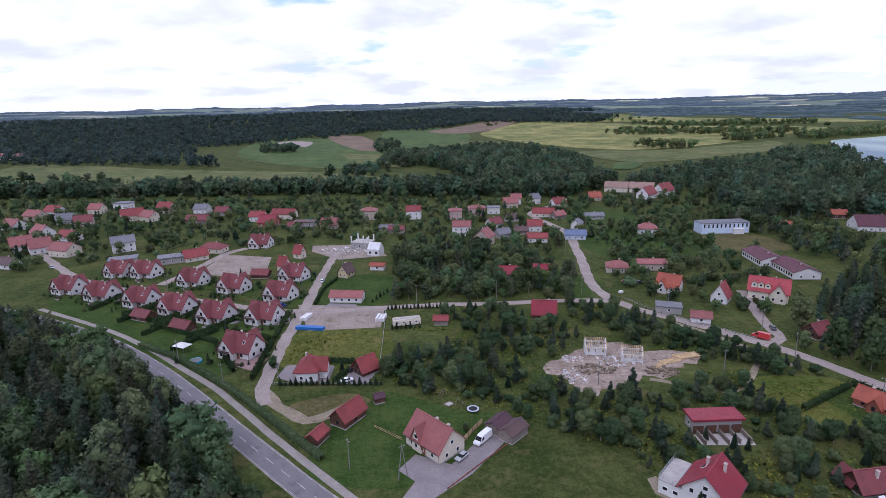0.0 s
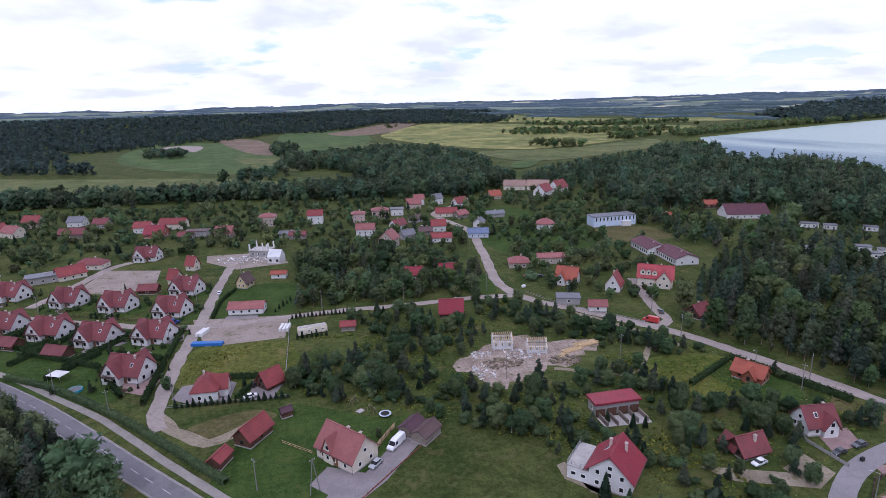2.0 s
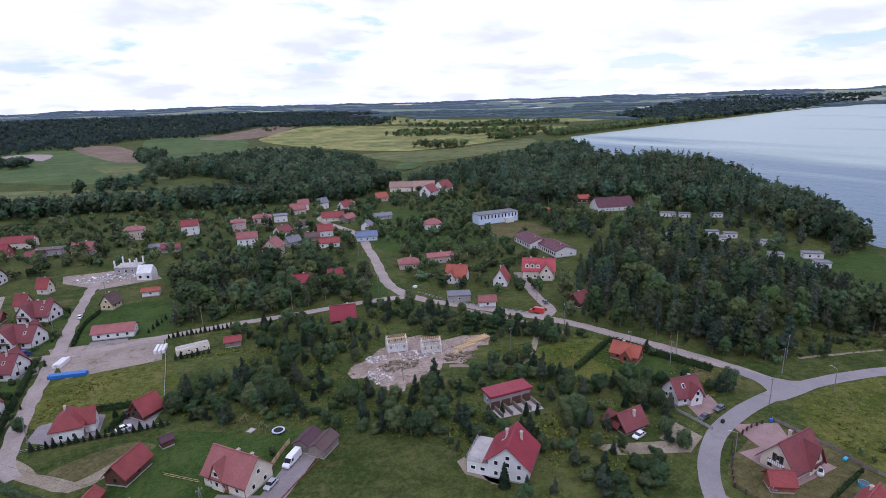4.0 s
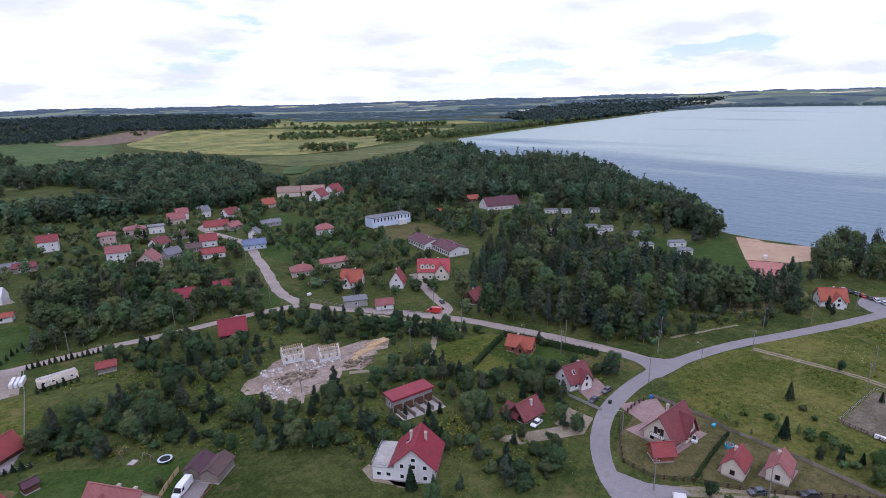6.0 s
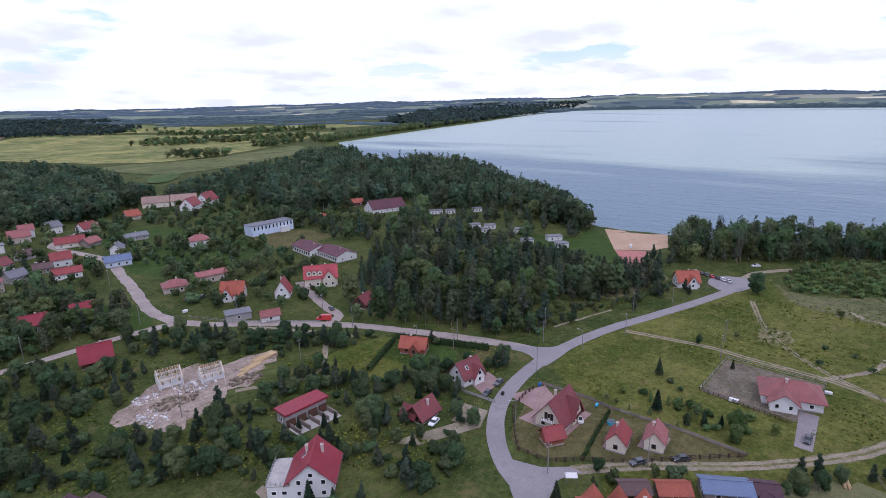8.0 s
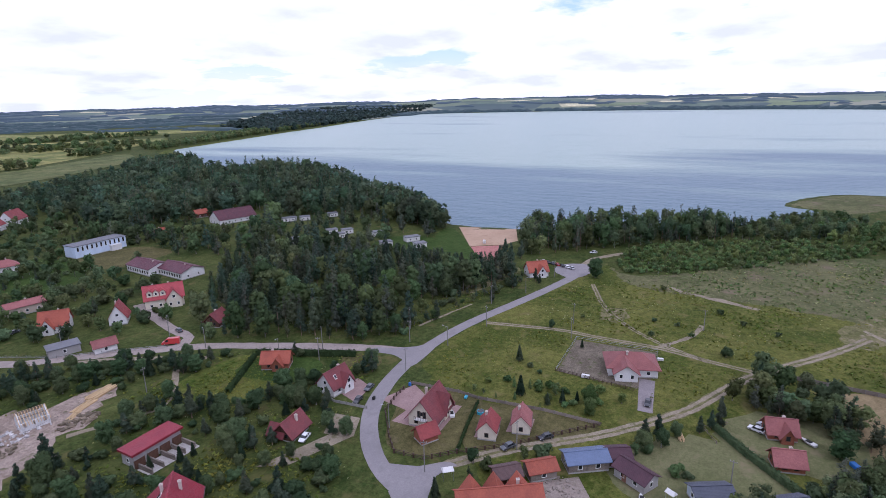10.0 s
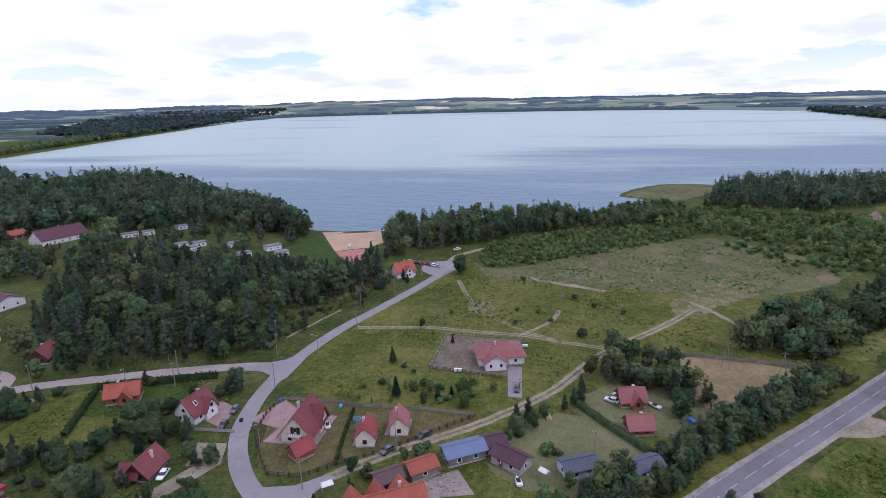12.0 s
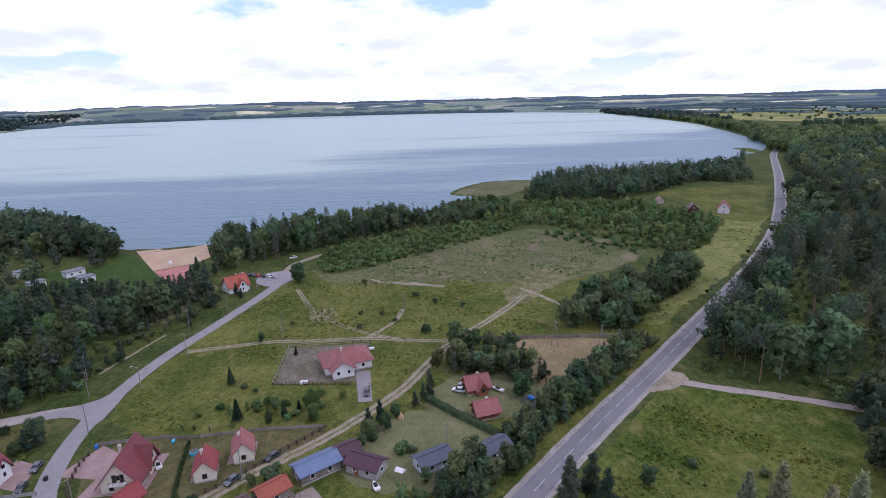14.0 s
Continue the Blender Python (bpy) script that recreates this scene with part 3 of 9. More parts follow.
patch("road_turning", [(125, -50), (131, -56.5), (135.5, -61.5), (133.2, -65), (128.6, -62.5), (126, -57)], 0.036, TRACK, "gravelly turning where the forest track joins", "road", 0.4)
patch("car_park", [(224, 60), (238, 56), (246, 62), (240, 72), (228, 70)], 0.04, PAVED, "grey parking area by the lakeside restaurant", "car park")
patch("road_fork", [(124, 82), (133, 81), (144, 82.5), (137.5, 87), (133.5, 93), (131.8, 98), (128.6, 98), (129.4, 91), (128, 86.5)], 0.044, PAVED, "grey asphalt fork of two lanes", "road", 0.1)
patch("south_fork", [(73, 49), (78, 50.4), (86, 52.6), (91, 50.2), (90.6, 53.4), (87, 57.4), (85.6, 62.5), (84, 65.6), (80, 59.5)], 0.047, PAVED, "grey asphalt junction", "road", 0.1)
patch("lawn_triangle", [(120, 90), (127, 93), (126, 99), (122.5, 104), (117, 98)], 0.03, LAWN_DRY, "dry grass corner between two lanes", "lawn")

# ---- ground covers ----
COVERS = [
    ("meadow", [(90, 46), (119, 62), (128, 79), (165, 77), (224, 60), (252, 50), (264, 38), (228, -64), (196, -96), (166, -76), (140, -58), (98, -18), (88, 8), (86, 36)], MEADOW, "open grassland between the lane and the main road"),
    ("lawn", [(-14, 135), (8, 124), (20, 122), (17, 113), (-2, 97), (-24, 100), (-26, 112)], LAWN, "close-mown green lawn round the gabled house"),
    ("lawn", [(22, 116), (45, 105), (46, 96), (40, 84), (20, 78), (4, 92), (8, 100)], ROUGH, "rough mown meadow between two houses"),
    ("lawn", [(-36, 130), (-22, 135), (-15, 131), (-23, 124), (-33, 124)], LAWN_DRY, "dry grass island inside the track loop"),
    ("lawn", [(-42, 205), (-15, 204), (-15, 238), (-41, 238)], LAWN, "green plot along the dirt street"),
    ("lawn", [(-43, 178), (-14, 176), (-14, 152), (-44, 152)], MEADOW, "rough yellowish plot of grass"),
    ("lawn", [(45, 240), (66, 232), (66, 205), (55, 204)], LAWN, "green paddock beside the road"),
    ("lawn", [(91, 354), (125, 376), (142, 338), (124, 330), (96, 342)], LAWN, "bright mown field behind the houses"),
    ("lawn", [(90, 300), (140, 320), (150, 270), (110, 250), (86, 262)], LAWN, "green gardens behind the road"),
    ("sports_field", [(150, 290), (182, 290), (185, 262), (168, 258), (150, 262)], LAWN_DRY, "worn grass sports field by the school"),
    ("vegetable_plot", [(88, 134), (110, 131), (112, 112), (96, 106), (86, 118)], CLEARING, "green crop plot with even leaves"),
    ("lawn", [(100, 124), (112, 125), (117, 108), (105, 104)], LAWN, "lawn of the orange-roofed cabin"),
    ("meadow", [(126, 76), (160, 77), (165, 52), (164, 42), (139, 44), (120, 62)], MEADOW, "grassy meadow inside the road bend"),
    ("meadow", [(170, 70), (220, 58), (222, 30), (200, 8), (172, 12), (171, 45)], MEADOW, "grassy meadow with worn patches"),
    ("reed_bed", [(226, 40), (280, 45), (318, -40), (258, -105), (214, -55), (220, -10)], REED, "grey-green reed bed on wet ground"),
    ("dry_field", [(160, -27), (156, -57), (147, -59), (128, -35), (131, -24), (142, -21)], DRY, "dry sandy brown field behind a fence"),
    ("clearing", [(128.5, -57.5), (125, -66), (119.5, -81), (112, -92), (97.8, -86), (82, -78), (62, -60), (56, -36), (74, -6), (88, -19.5), (104, -33.5), (118, -47)], CLEARING, "lush yellow-green clearing beside the road"),
    ("meadow", [(166, -73), (178, -85), (216, -125), (291, -187), (330, -212), (345, -195), (308, -176), (251, -128), (222, -108), (196, -84), (174, -64)], SUNNY, "strip of grass beside the road"),
    ("meadow", [(361, -180), (398, -176), (420, -205), (425, -274), (400, -262), (350, -226), (310, -203), (307, -178)], MEADOW, "green field by the far cottages"),
    ("lawn", [(94, 70), (114, 74), (118, 57), (97, 53), (89.5, 62)], LAWN_DRY, "brownish mown lawn round the gabled villa"),
    ("lawn", [(97, 51.5), (115.5, 56.5), (118, 27.5), (108, 36)], LAWN_DRY, "brownish mown lawn round two cottages"),
    ("lawn", [(101, 22), (121, 12), (118, -8), (100, -14), (94, 6)], PALE_LAWN, "pale mown lawn behind the sheds"),
    ("lawn", [(122, 2), (140, -4), (139, -22), (120, -26)], PALE_LAWN, "mown lawn round two timber cottages"),
    ("gravel_yard", [(140, 43.4), (163.2, 43.8), (163.4, 20.6), (146, 19.4), (139, 22)], SOIL, "bare raked yard round the red-roofed bungalow"),
    ("gravel_yard", [(-49, 205), (-15, 200), (-15, 180), (-40, 179)], GRAVEL, "bare sandy building plot"),
    ("gravel_yard", [(-105, 252), (-103, 285), (-77, 277), (-73, 248), (-90, 246)], GRAVEL, "bare pale sandy building plot"),
    ("gravel_yard", [(-60, 298), (-25, 296), (-18, 272), (-42, 268), (-58, 285)], GRAVEL, "bare ground round half-built houses"),
    ("building_site", [(34, 145), (40, 150), (48, 157.5), (55, 158), (61, 161), (67, 154), (79, 151), (80, 145), (70, 142), (68, 136), (60, 137), (55, 131), (47, 132), (43, 127.5), (38, 136)], SITE, "trampled pinkish soil of a building site"),
    ("bare_soil", [(182, 39), (192, 42), (196, 36), (188, 32)], WORN, "bare brownish patch in the meadow"),
    ("bare_soil", [(190, -33), (200, -29), (214, -34), (228, -46), (236, -62), (226, -66), (212, -54), (202, -44)], WORN, "worn dry ground where the tracks meet"),
    ("beach", [(295, 149), (301, 132), (303, 116), (275, 104.5), (264.5, 108), (254.6, 123.6)], SAND, "pale sandy bathing beach"),
    ("sports_court", [(254, 123), (263.5, 108.4), (233, 101.5), (231.5, 109.5)], COURT, "red clay court behind the beach"),
    ("lawn", [(290, 152), (252, 121), (232, 112), (228, 122), (262, 148)], LAWN, "green lawn beside the beach"),
    ("reed_bed", [(416, -60), (429, -44), (438, -30), (468, -43), (496, -72), (494, -104), (450, -90)], REED, "green reedy spit in the lake"),
    ("bare_soil", [(190, 92), (224, 85), (232, 99), (212, 108), (192, 103)], WORN, "bare brownish slope under scattered pines"),
    # the shrubs' shade is put into this darker ground cover
    ("scrub_ground", [(238, 44), (262, 54), (292, 42), (316, 8), (336, -30), (372, -60), (376, -125), (340, -170), (300, -166), (258, -138), (244, -112), (282, -108), (306, -80), (300, -40), (270, 0), (246, 24)], ROUGH, "ground under willow scrub, darkened to stand for its shade"),
    ("lawn", [(168, 132), (188, 122), (178, 108), (160, 118)], LAWN, "green glade among the trees"),
    ("lawn", [(238, 172), (262, 168), (262, 145), (240, 138)], LAWN, "green lawn of the holiday camp"),
]
z_cover = 0.004
for kind, outline, material, label in COVERS:
    z_cover += 0.0004
    patch(kind, outline, z_cover, material, label, kind.replace("_", " "), wobble=1.3 if material in (MEADOW, PALE_LAWN, REED, WORN, SUNNY, ROUGH, SITE) else 0.35, curved=kind not in ("sports_court", "clearing", "beach", "gravel_yard"), step=2.5, drape=kind in ("beach", "reed_bed"), fine=4 if kind == "beach" or "spit" in label else 25)
FIELDS = [
    ("field", [(-330, 1310), (-168, 1205), (-56, 880), (-95, 670), (-280, 880)], FIELD_GREEN, "green pasture on a low hill"),
    ("field", [(-560, 800), (-430, 770), (-300, 700), (-90, 620), (20, 500), (-80, 520), (-250, 540), (-420, 560)], FIELD_OLIVE, "olive pasture with worn terraces"),
    ("field", [(-210, 1318), (-129, 1284), (-60, 961), (-92, 905)], FIELD_BROWN, "strip of brown ploughed field"),
    ("field", [(-50, 958), (-77, 1531), (85, 1450), (94, 1070)], FIELD_GREEN, "bright green field strip"),
    ("field", [(26, 1398), (240, 1720), (290, 1660), (114, 1286)], FIELD_BROWN, "brown ploughed field"),
    ("field", [(134, 1234), (342, 1641), (620, 1500), (884, 1222), (656, 1005), (380, 816), (242, 862)], FIELD_SUN_GOLD, "golden sunlit meadow land"),
    ("field", [(-120, 860), (-40, 840), (100, 1050), (180, 900), (90, 880), (-30, 660)], FIELD_OLIVE, "olive meadow beside a wood"),
    ("field", [(230, 800), (370, 790), (560, 880), (500, 760), (330, 660), (240, 660)], FIELD_OLIVE, "olive wet meadow with scattered bushes"),
    ("field", [(400, 1700), (700, 1600), (1000, 1350), (1300, 1450), (900, 1900), (600, 2100)], FIELD_SUN_GOLD, "golden meadow behind hedgerows"),
    ("field", [(900, 2300), (1500, 2100), (1700, 2500), (1100, 2800)], FIELD_PALE, "pale ripe field"),
    ("field", [(300, 2500), (700, 2400), (900, 2900), (400, 3000)], FIELD_OLIVE, "olive field far off"),
    ("field", [(-300, 2900), (200, 2700), (300, 3100), (-200, 3300)], FIELD_PALE, "pale field far off"),
    ("field", [(-1500, 2800), (-900, 2700), (-900, 2900), (-1500, 3000)], FIELD_PALE, "pale field far off"),
    ("field", [(1420, -852), (1853, -962), (2330, -1250), (1572, -1378), (1178, -1034), (1258, -943)], FIELD_SUN_GOLD, "golden grain field beyond the lake"),
    ("field", [(2450, -1100), (2100, -1000), (2350, -1280), (1700, -1480), (2100, -1800), (2700, -1600)], FIELD_SUN_GOLD, "pale grain field beyond the lake"),
    ("field", [(1000, -930), (1180, -1080), (1420, -1300), (1300, -1500), (950, -1150)], FIELD_OLIVE, "golden field beyond the wood"),
    ("field", [(2700, -1100), (3300, -1000), (3200, -1700), (2700, -1600)], FIELD_SUN_GOLD, "golden field far beyond the lake"),
    ("sand_pit", [(-290, 1150), (-276, 1215), (-236, 1190), (-212, 1150), (-203, 1010), (-238, 1090)], DIRT, "bare pale sand pit"),
    ("pond", [(206, 589), (234, 650), (261, 643), (226, 584)], FIELD_GREEN, "pale green marshy hollow"),
]
for i, (kind, outline, material, label) in enumerate(FIELDS):
    patch(kind, outline, 0.25 + 0.03 * i, material, label, kind.replace("_", " "), wobble=1.0, drape=True, step=30)


def far_land(x, y):
    """The lie of the far country, rising to the skyline hills."""
    x, y = np.asarray(x, float), np.asarray(y, float)
    r, ang = np.hypot(x, y), np.arctan2(x, y)
    lakeward = np.exp(-((np.degrees(ang) - 72) / 26) ** 2)
    top = 56 + 22 * lakeward + 3 * np.sin(ang * 11 + 0.5) + 3 * np.sin(ang * 29) + 1.5 * np.sin(ang * 71 + 1)
    rise = np.interp(r, [3300, 3700, 3950, 4125], [0.3, 0.72, 0.93, 1.0])
    shore = away(x, y, LAKE, True) * np.where(inside(x, y, LAKE), -1, 1)
    low = height(x, y) + 3 * smooth(2450, 2560, r) * smooth(10, 90, shore) - 3 * (1 - smooth(2440, 2470, r)) - 2 * (shore < 10)
    return np.where(r > 3300, np.maximum(low, top * rise * smooth(40, 420, shore) - 4 * (shore < 30)), low)


def canopy(rows, rng):
    """Far woods: long stands with a ragged top, from rows of (bearing, reach, length, depth, turn, height)."""
    vs, fs, count = [], [], 0
    for bearing, r, length, depth, turn, tall in rows:
        n = max(4, int(length / 15))
        a = radians(bearing)
        cx, cy = r * math.sin(a), r * math.cos(a)
        t = radians(turn) - a
        u = np.linspace(-0.5, 0.5, n) * length
        bend = np.sin(u / length * 5 + rng.uniform(0, 6)) * depth * 0.4
        taper = np.sqrt(np.clip(1 - (2 * u / length) ** 4, 0.02, 1))
        for off, lv in ((-0.5, 0.0), (-0.46, 0.8), (-0.2, 1.0), (0.2, 1.0), (0.46, 0.8), (0.5, 0.0)):
            w = off * depth * taper + bend
            jag = rng.uniform(0.55, 1.2, n) if lv else np.ones(n)
            vs.append(np.stack([cx + u * math.cos(t) - w * math.sin(t), cy + u * math.sin(t) + w * math.cos(t), lv * tall * jag * taper - (1 if not lv else 0)], -1))
        i, j = np.meshgrid(np.arange(5), np.arange(n - 1), indexing="ij")
        fs.append(np.stack([i * n + j, i * n + j + 1, (i + 1) * n + j + 1, (i + 1) * n + j], -1).reshape(-1, 4) + count)
        count += 6 * n
    v = np.concatenate(vs)
    v[:, 2] += far_land(v[:, 0], v[:, 1])
    return v, np.concatenate(fs)


def backdrop():
    """Far country with its woods and fields along the skyline."""
    ang = np.radians(np.arange(-60, 150, 0.4))
    n = len(ang)
    rr, aa = np.meshgrid(np.linspace(2450, 4125, 40), ang, indexing="ij")
    rows = rr
    x, y = (rr * np.sin(aa)).ravel(), (rr * np.cos(aa)).ravel()
    v = np.stack([x, y, far_land(x, y)], -1)
    f = [(a * n + i, (a + 1) * n + i, (a + 1) * n + i + 1, a * n + i + 1) for a in range(len(rows) - 1) for i in range(n - 1)]
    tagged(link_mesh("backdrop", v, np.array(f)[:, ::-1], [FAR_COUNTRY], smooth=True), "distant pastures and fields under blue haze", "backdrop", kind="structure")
    rng = np.random.default_rng(5)
    near, far = [], []
    b, r = rng.uniform(-58, 145, 620), 1750 + 2330 * rng.random(620) ** 0.85
    px, py = r * np.sin(np.radians(b)), r * np.cos(np.radians(b))
    length = rng.uniform(70, 480, 620) * np.where(r < 2400, 0.6, 1.0)
    ok = ~inside(px, py, LAKE) & (away(px, py, LAKE, True) > 60 + length * 0.45) & ~((r < 2500) & (b < 8))
    for q in FIELDS:
        ok &= ~((r < 2100) & inside(px, py, q[1]))
    for i in np.nonzero(ok)[0]:
        (far if r[i] > 3150 else near).append((b[i], r[i], length[i], rng.uniform(14, 64), rng.uniform(-16, 16), rng.uniform(7, 13)))
    # the wooded rim of the lake's far shore
    for (x0, y0), (x1, y1) in zip(LAKE, LAKE[1:]):
        r = math.hypot(x0, y0)
        if r > 2950 and y0 > -900 and rng.random() < 0.8:
            b = math.degrees(math.atan2(x0, y0))
            near.append((b, r + rng.uniform(28, 60), rng.uniform(60, 130), rng.uniform(30, 60), rng.uniform(-8, 8), rng.uniform(10, 17)))
    # the skyline itself
    for b in np.arange(-58, 146, 2.2):
        far.append((b, 4085, rng.uniform(120, 260), 40, rng.uniform(-4, 4), rng.uniform(3, 9)))
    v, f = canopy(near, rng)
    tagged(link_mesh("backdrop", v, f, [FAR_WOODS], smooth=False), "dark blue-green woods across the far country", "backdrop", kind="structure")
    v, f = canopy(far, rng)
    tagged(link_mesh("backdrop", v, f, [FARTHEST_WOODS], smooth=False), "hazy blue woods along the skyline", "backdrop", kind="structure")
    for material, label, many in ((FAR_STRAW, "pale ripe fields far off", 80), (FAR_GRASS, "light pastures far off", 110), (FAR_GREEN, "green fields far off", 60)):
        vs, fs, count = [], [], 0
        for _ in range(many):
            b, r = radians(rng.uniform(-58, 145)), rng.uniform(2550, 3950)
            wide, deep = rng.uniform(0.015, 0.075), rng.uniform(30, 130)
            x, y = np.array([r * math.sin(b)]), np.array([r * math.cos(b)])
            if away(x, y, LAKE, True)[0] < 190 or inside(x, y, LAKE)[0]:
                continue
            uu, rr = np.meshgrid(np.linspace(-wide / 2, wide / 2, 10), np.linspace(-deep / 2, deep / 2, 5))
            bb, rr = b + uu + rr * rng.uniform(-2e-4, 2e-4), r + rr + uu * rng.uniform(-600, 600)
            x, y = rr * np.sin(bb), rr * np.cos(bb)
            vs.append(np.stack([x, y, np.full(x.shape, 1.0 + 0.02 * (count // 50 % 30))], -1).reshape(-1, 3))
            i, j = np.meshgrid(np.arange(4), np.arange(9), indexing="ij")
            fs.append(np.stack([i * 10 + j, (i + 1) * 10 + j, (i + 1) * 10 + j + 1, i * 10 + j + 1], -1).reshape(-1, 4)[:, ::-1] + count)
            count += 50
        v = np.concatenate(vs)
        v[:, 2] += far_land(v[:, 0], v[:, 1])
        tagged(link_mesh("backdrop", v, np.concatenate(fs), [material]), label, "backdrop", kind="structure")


backdrop()

# ---- building helpers ----
FOOT = []          # x, y, radius of all that stands, kept free of trees


def flat(name, colour, rough=0.6, metal=0.0, spec=0.4, var=0.12):
    return surface(name, colour, tuple(min(1.0, v * (1 - var)) for v in colour), rough, big=0.4, fine=3.0, metal=metal, spec=spec, coords="object")


CREAM = flat("cream_render", (0.62, 0.555, 0.45))
WHITE = flat("white_render", (0.66, 0.645, 0.63))
PINK = flat("pink_render", (0.50, 0.36, 0.33))
SAND_WALL = flat("beige_render", (0.46, 0.38, 0.31))
YELLOW_WALL = flat("yellow_render", (0.53, 0.43, 0.24))
BLUE_WALL = flat("pale_blue_render", (0.48, 0.54, 0.62))
SKY_WALL = flat("sky_blue_render", (0.52, 0.60, 0.72))
GREY_WALL = flat("grey_render", (0.33, 0.315, 0.305))
BLOCK = flat("white_block", (0.66, 0.65, 0.65), var=0.2)
LOG = surface("dark_log", (0.060, 0.030, 0.020), (0.110, 0.055, 0.035), big=0.5, fine=4.0, coords="object", bump=0.02)
LOG_RED = surface("red_log", (0.200, 0.070, 0.040), (0.270, 0.100, 0.060), big=0.5, fine=4.0, coords="object", bump=0.02)
TIMBER = surface("bare_timber", (0.420, 0.290, 0.150), (0.540, 0.400, 0.230), big=0.6, fine=4.0, coords="object", rand=0.15)
OLD_WOOD = surface("weathered_wood", (0.140, 0.115, 0.095), (0.230, 0.195, 0.165), big=0.6, fine=4.0, coords="object", rand=0.2)
BRICK = flat("red_brick", (0.30, 0.11, 0.08), 0.9, var=0.3)
PLASTER = flat("chimney_render", (0.50, 0.42, 0.37), 0.9, var=0.2)
RED = tiled("red_tiles", (0.245, 0.046, 0.044), (0.180, 0.036, 0.036))
CRIMSON = tiled("crimson_sheet", (0.255, 0.020, 0.034), (0.195, 0.016, 0.028), rough=0.4)
DARK_RED = tiled("dark_red_tiles", (0.190, 0.046, 0.048), (0.132, 0.036, 0.040))
PALE_RED = tiled("pale_red_tiles", (0.275, 0.100, 0.092), (0.215, 0.074, 0.070))
ORANGE = tiled("orange_tiles", (0.330, 0.085, 0.048), (0.250, 0.062, 0.038))
MAROON = tiled("maroon_sheet", (0.080, 0.034, 0.046), (0.060, 0.028, 0.038))
WINE = tiled("wine_red_sheet", (0.105, 0.032, 0.042), (0.072, 0.025, 0.034))
ROSE = tiled("bright_rose_tiles", (0.370, 0.062, 0.070), (0.280, 0.050, 0.056))
BROWN = tiled("brown_tiles", (0.105, 0.062, 0.058), (0.075, 0.045, 0.043))
GREY = tiled("grey_sheet", (0.170, 0.170, 0.185), (0.130, 0.130, 0.145))
BLUE = tiled("blue_sheet", (0.115, 0.150, 0.240), (0.095, 0.125, 0.200), rough=0.35)
SLATE = tiled("slate_sheet", (0.080, 0.088, 0.118), (0.064, 0.070, 0.096), rough=0.4)
TAN = tiled("tan_tiles", (0.290, 0.190, 0.150), (0.230, 0.150, 0.120))
METAL = flat("galvanised_steel", (0.45, 0.46, 0.48), 0.4, metal=0.8)
GUTTER = flat("dark_gutter", (0.09, 0.05, 0.045), 0.5)
FRAME = flat("white_frame", (0.75, 0.74, 0.72), 0.4)
FRAME_DARK = flat("brown_frame", (0.070, 0.042, 0.032), 0.5)
DOOR_WOOD = flat("brown_door", (0.17, 0.075, 0.045), 0.5)
POLE_GREY = flat("concrete_pole", (0.20, 0.19, 0.18), 0.9)
RUBBER = flat("black_rubber", (0.02, 0.02, 0.02), 0.85)
ALLOY = flat("alloy_rim", (0.5, 0.5, 0.52), 0.3, metal=0.9)
LAMP_RED = flat("tail_lamp", (0.35, 0.02, 0.02), 0.2)
LAMP_CLEAR = flat("head_lamp", (0.75, 0.77, 0.80), 0.15)


def glass_material():
    m = bpy.data.materials.new("window_glass")
    m.use_nodes = True
    bs = m.node_tree.nodes["Principled BSDF"]
    bs.inputs["Base Color"].default_value = (0.018, 0.021, 0.026, 1)
    bs.inputs["Roughness"].default_value = 0.06
    bs.inputs["Specular IOR Level"].default_value = 0.6
    return m


GLASS = glass_material()


def mesh_of(name, bm, material):
    bmesh.ops.recalc_face_normals(bm, faces=bm.faces[:])
    me = bpy.data.meshes.new(name)
    bm.to_mesh(me)
    bm.free()
    me.materials.append(material)
    return me


def part(name, bm, material, parent, label="", at=None):
    ob = new(name, mesh_of(name, bm, material) if isinstance(bm, bmesh.types.BMesh) else bm)
    ob.parent = parent
    if at is not None:
        ob.matrix_basis = at
    return tagged(ob, label)


def thing(name, x, y, rot, label, category, group="", z=0.0, room=0.0, life=False):
    """The root of a thing; life: its parts are given in metres, not in plan units."""
    ob = new(name)
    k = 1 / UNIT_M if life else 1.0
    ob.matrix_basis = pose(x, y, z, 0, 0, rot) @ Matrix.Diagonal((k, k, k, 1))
    if room:
        FOOT.append((x, y, room))
    return tagged(ob, label, category, group)


def box(bm, x0, x1, y0, y1, z0, z1, m=None):
    vs = [bm.verts.new((x, y, z)) for z in (z0, z1) for x, y in ((x0, y0), (x1, y0), (x1, y1), (x0, y1))]
    for f in ((3, 2, 1, 0), (4, 5, 6, 7), (0, 1, 5, 4), (1, 2, 6, 5), (2, 3, 7, 6), (3, 0, 4, 7)):
        bm.faces.new([vs[i] for i in f])
    if m is not None:
        for v in vs:
            v.co = m @ v.co
    return vs


def solid(bm, verts, faces, m=None):
    vs = [bm.verts.new(m @ Vector(v) if m is not None else v) for v in verts]
    for f in faces:
        bm.faces.new([vs[i] for i in f])
    return vs


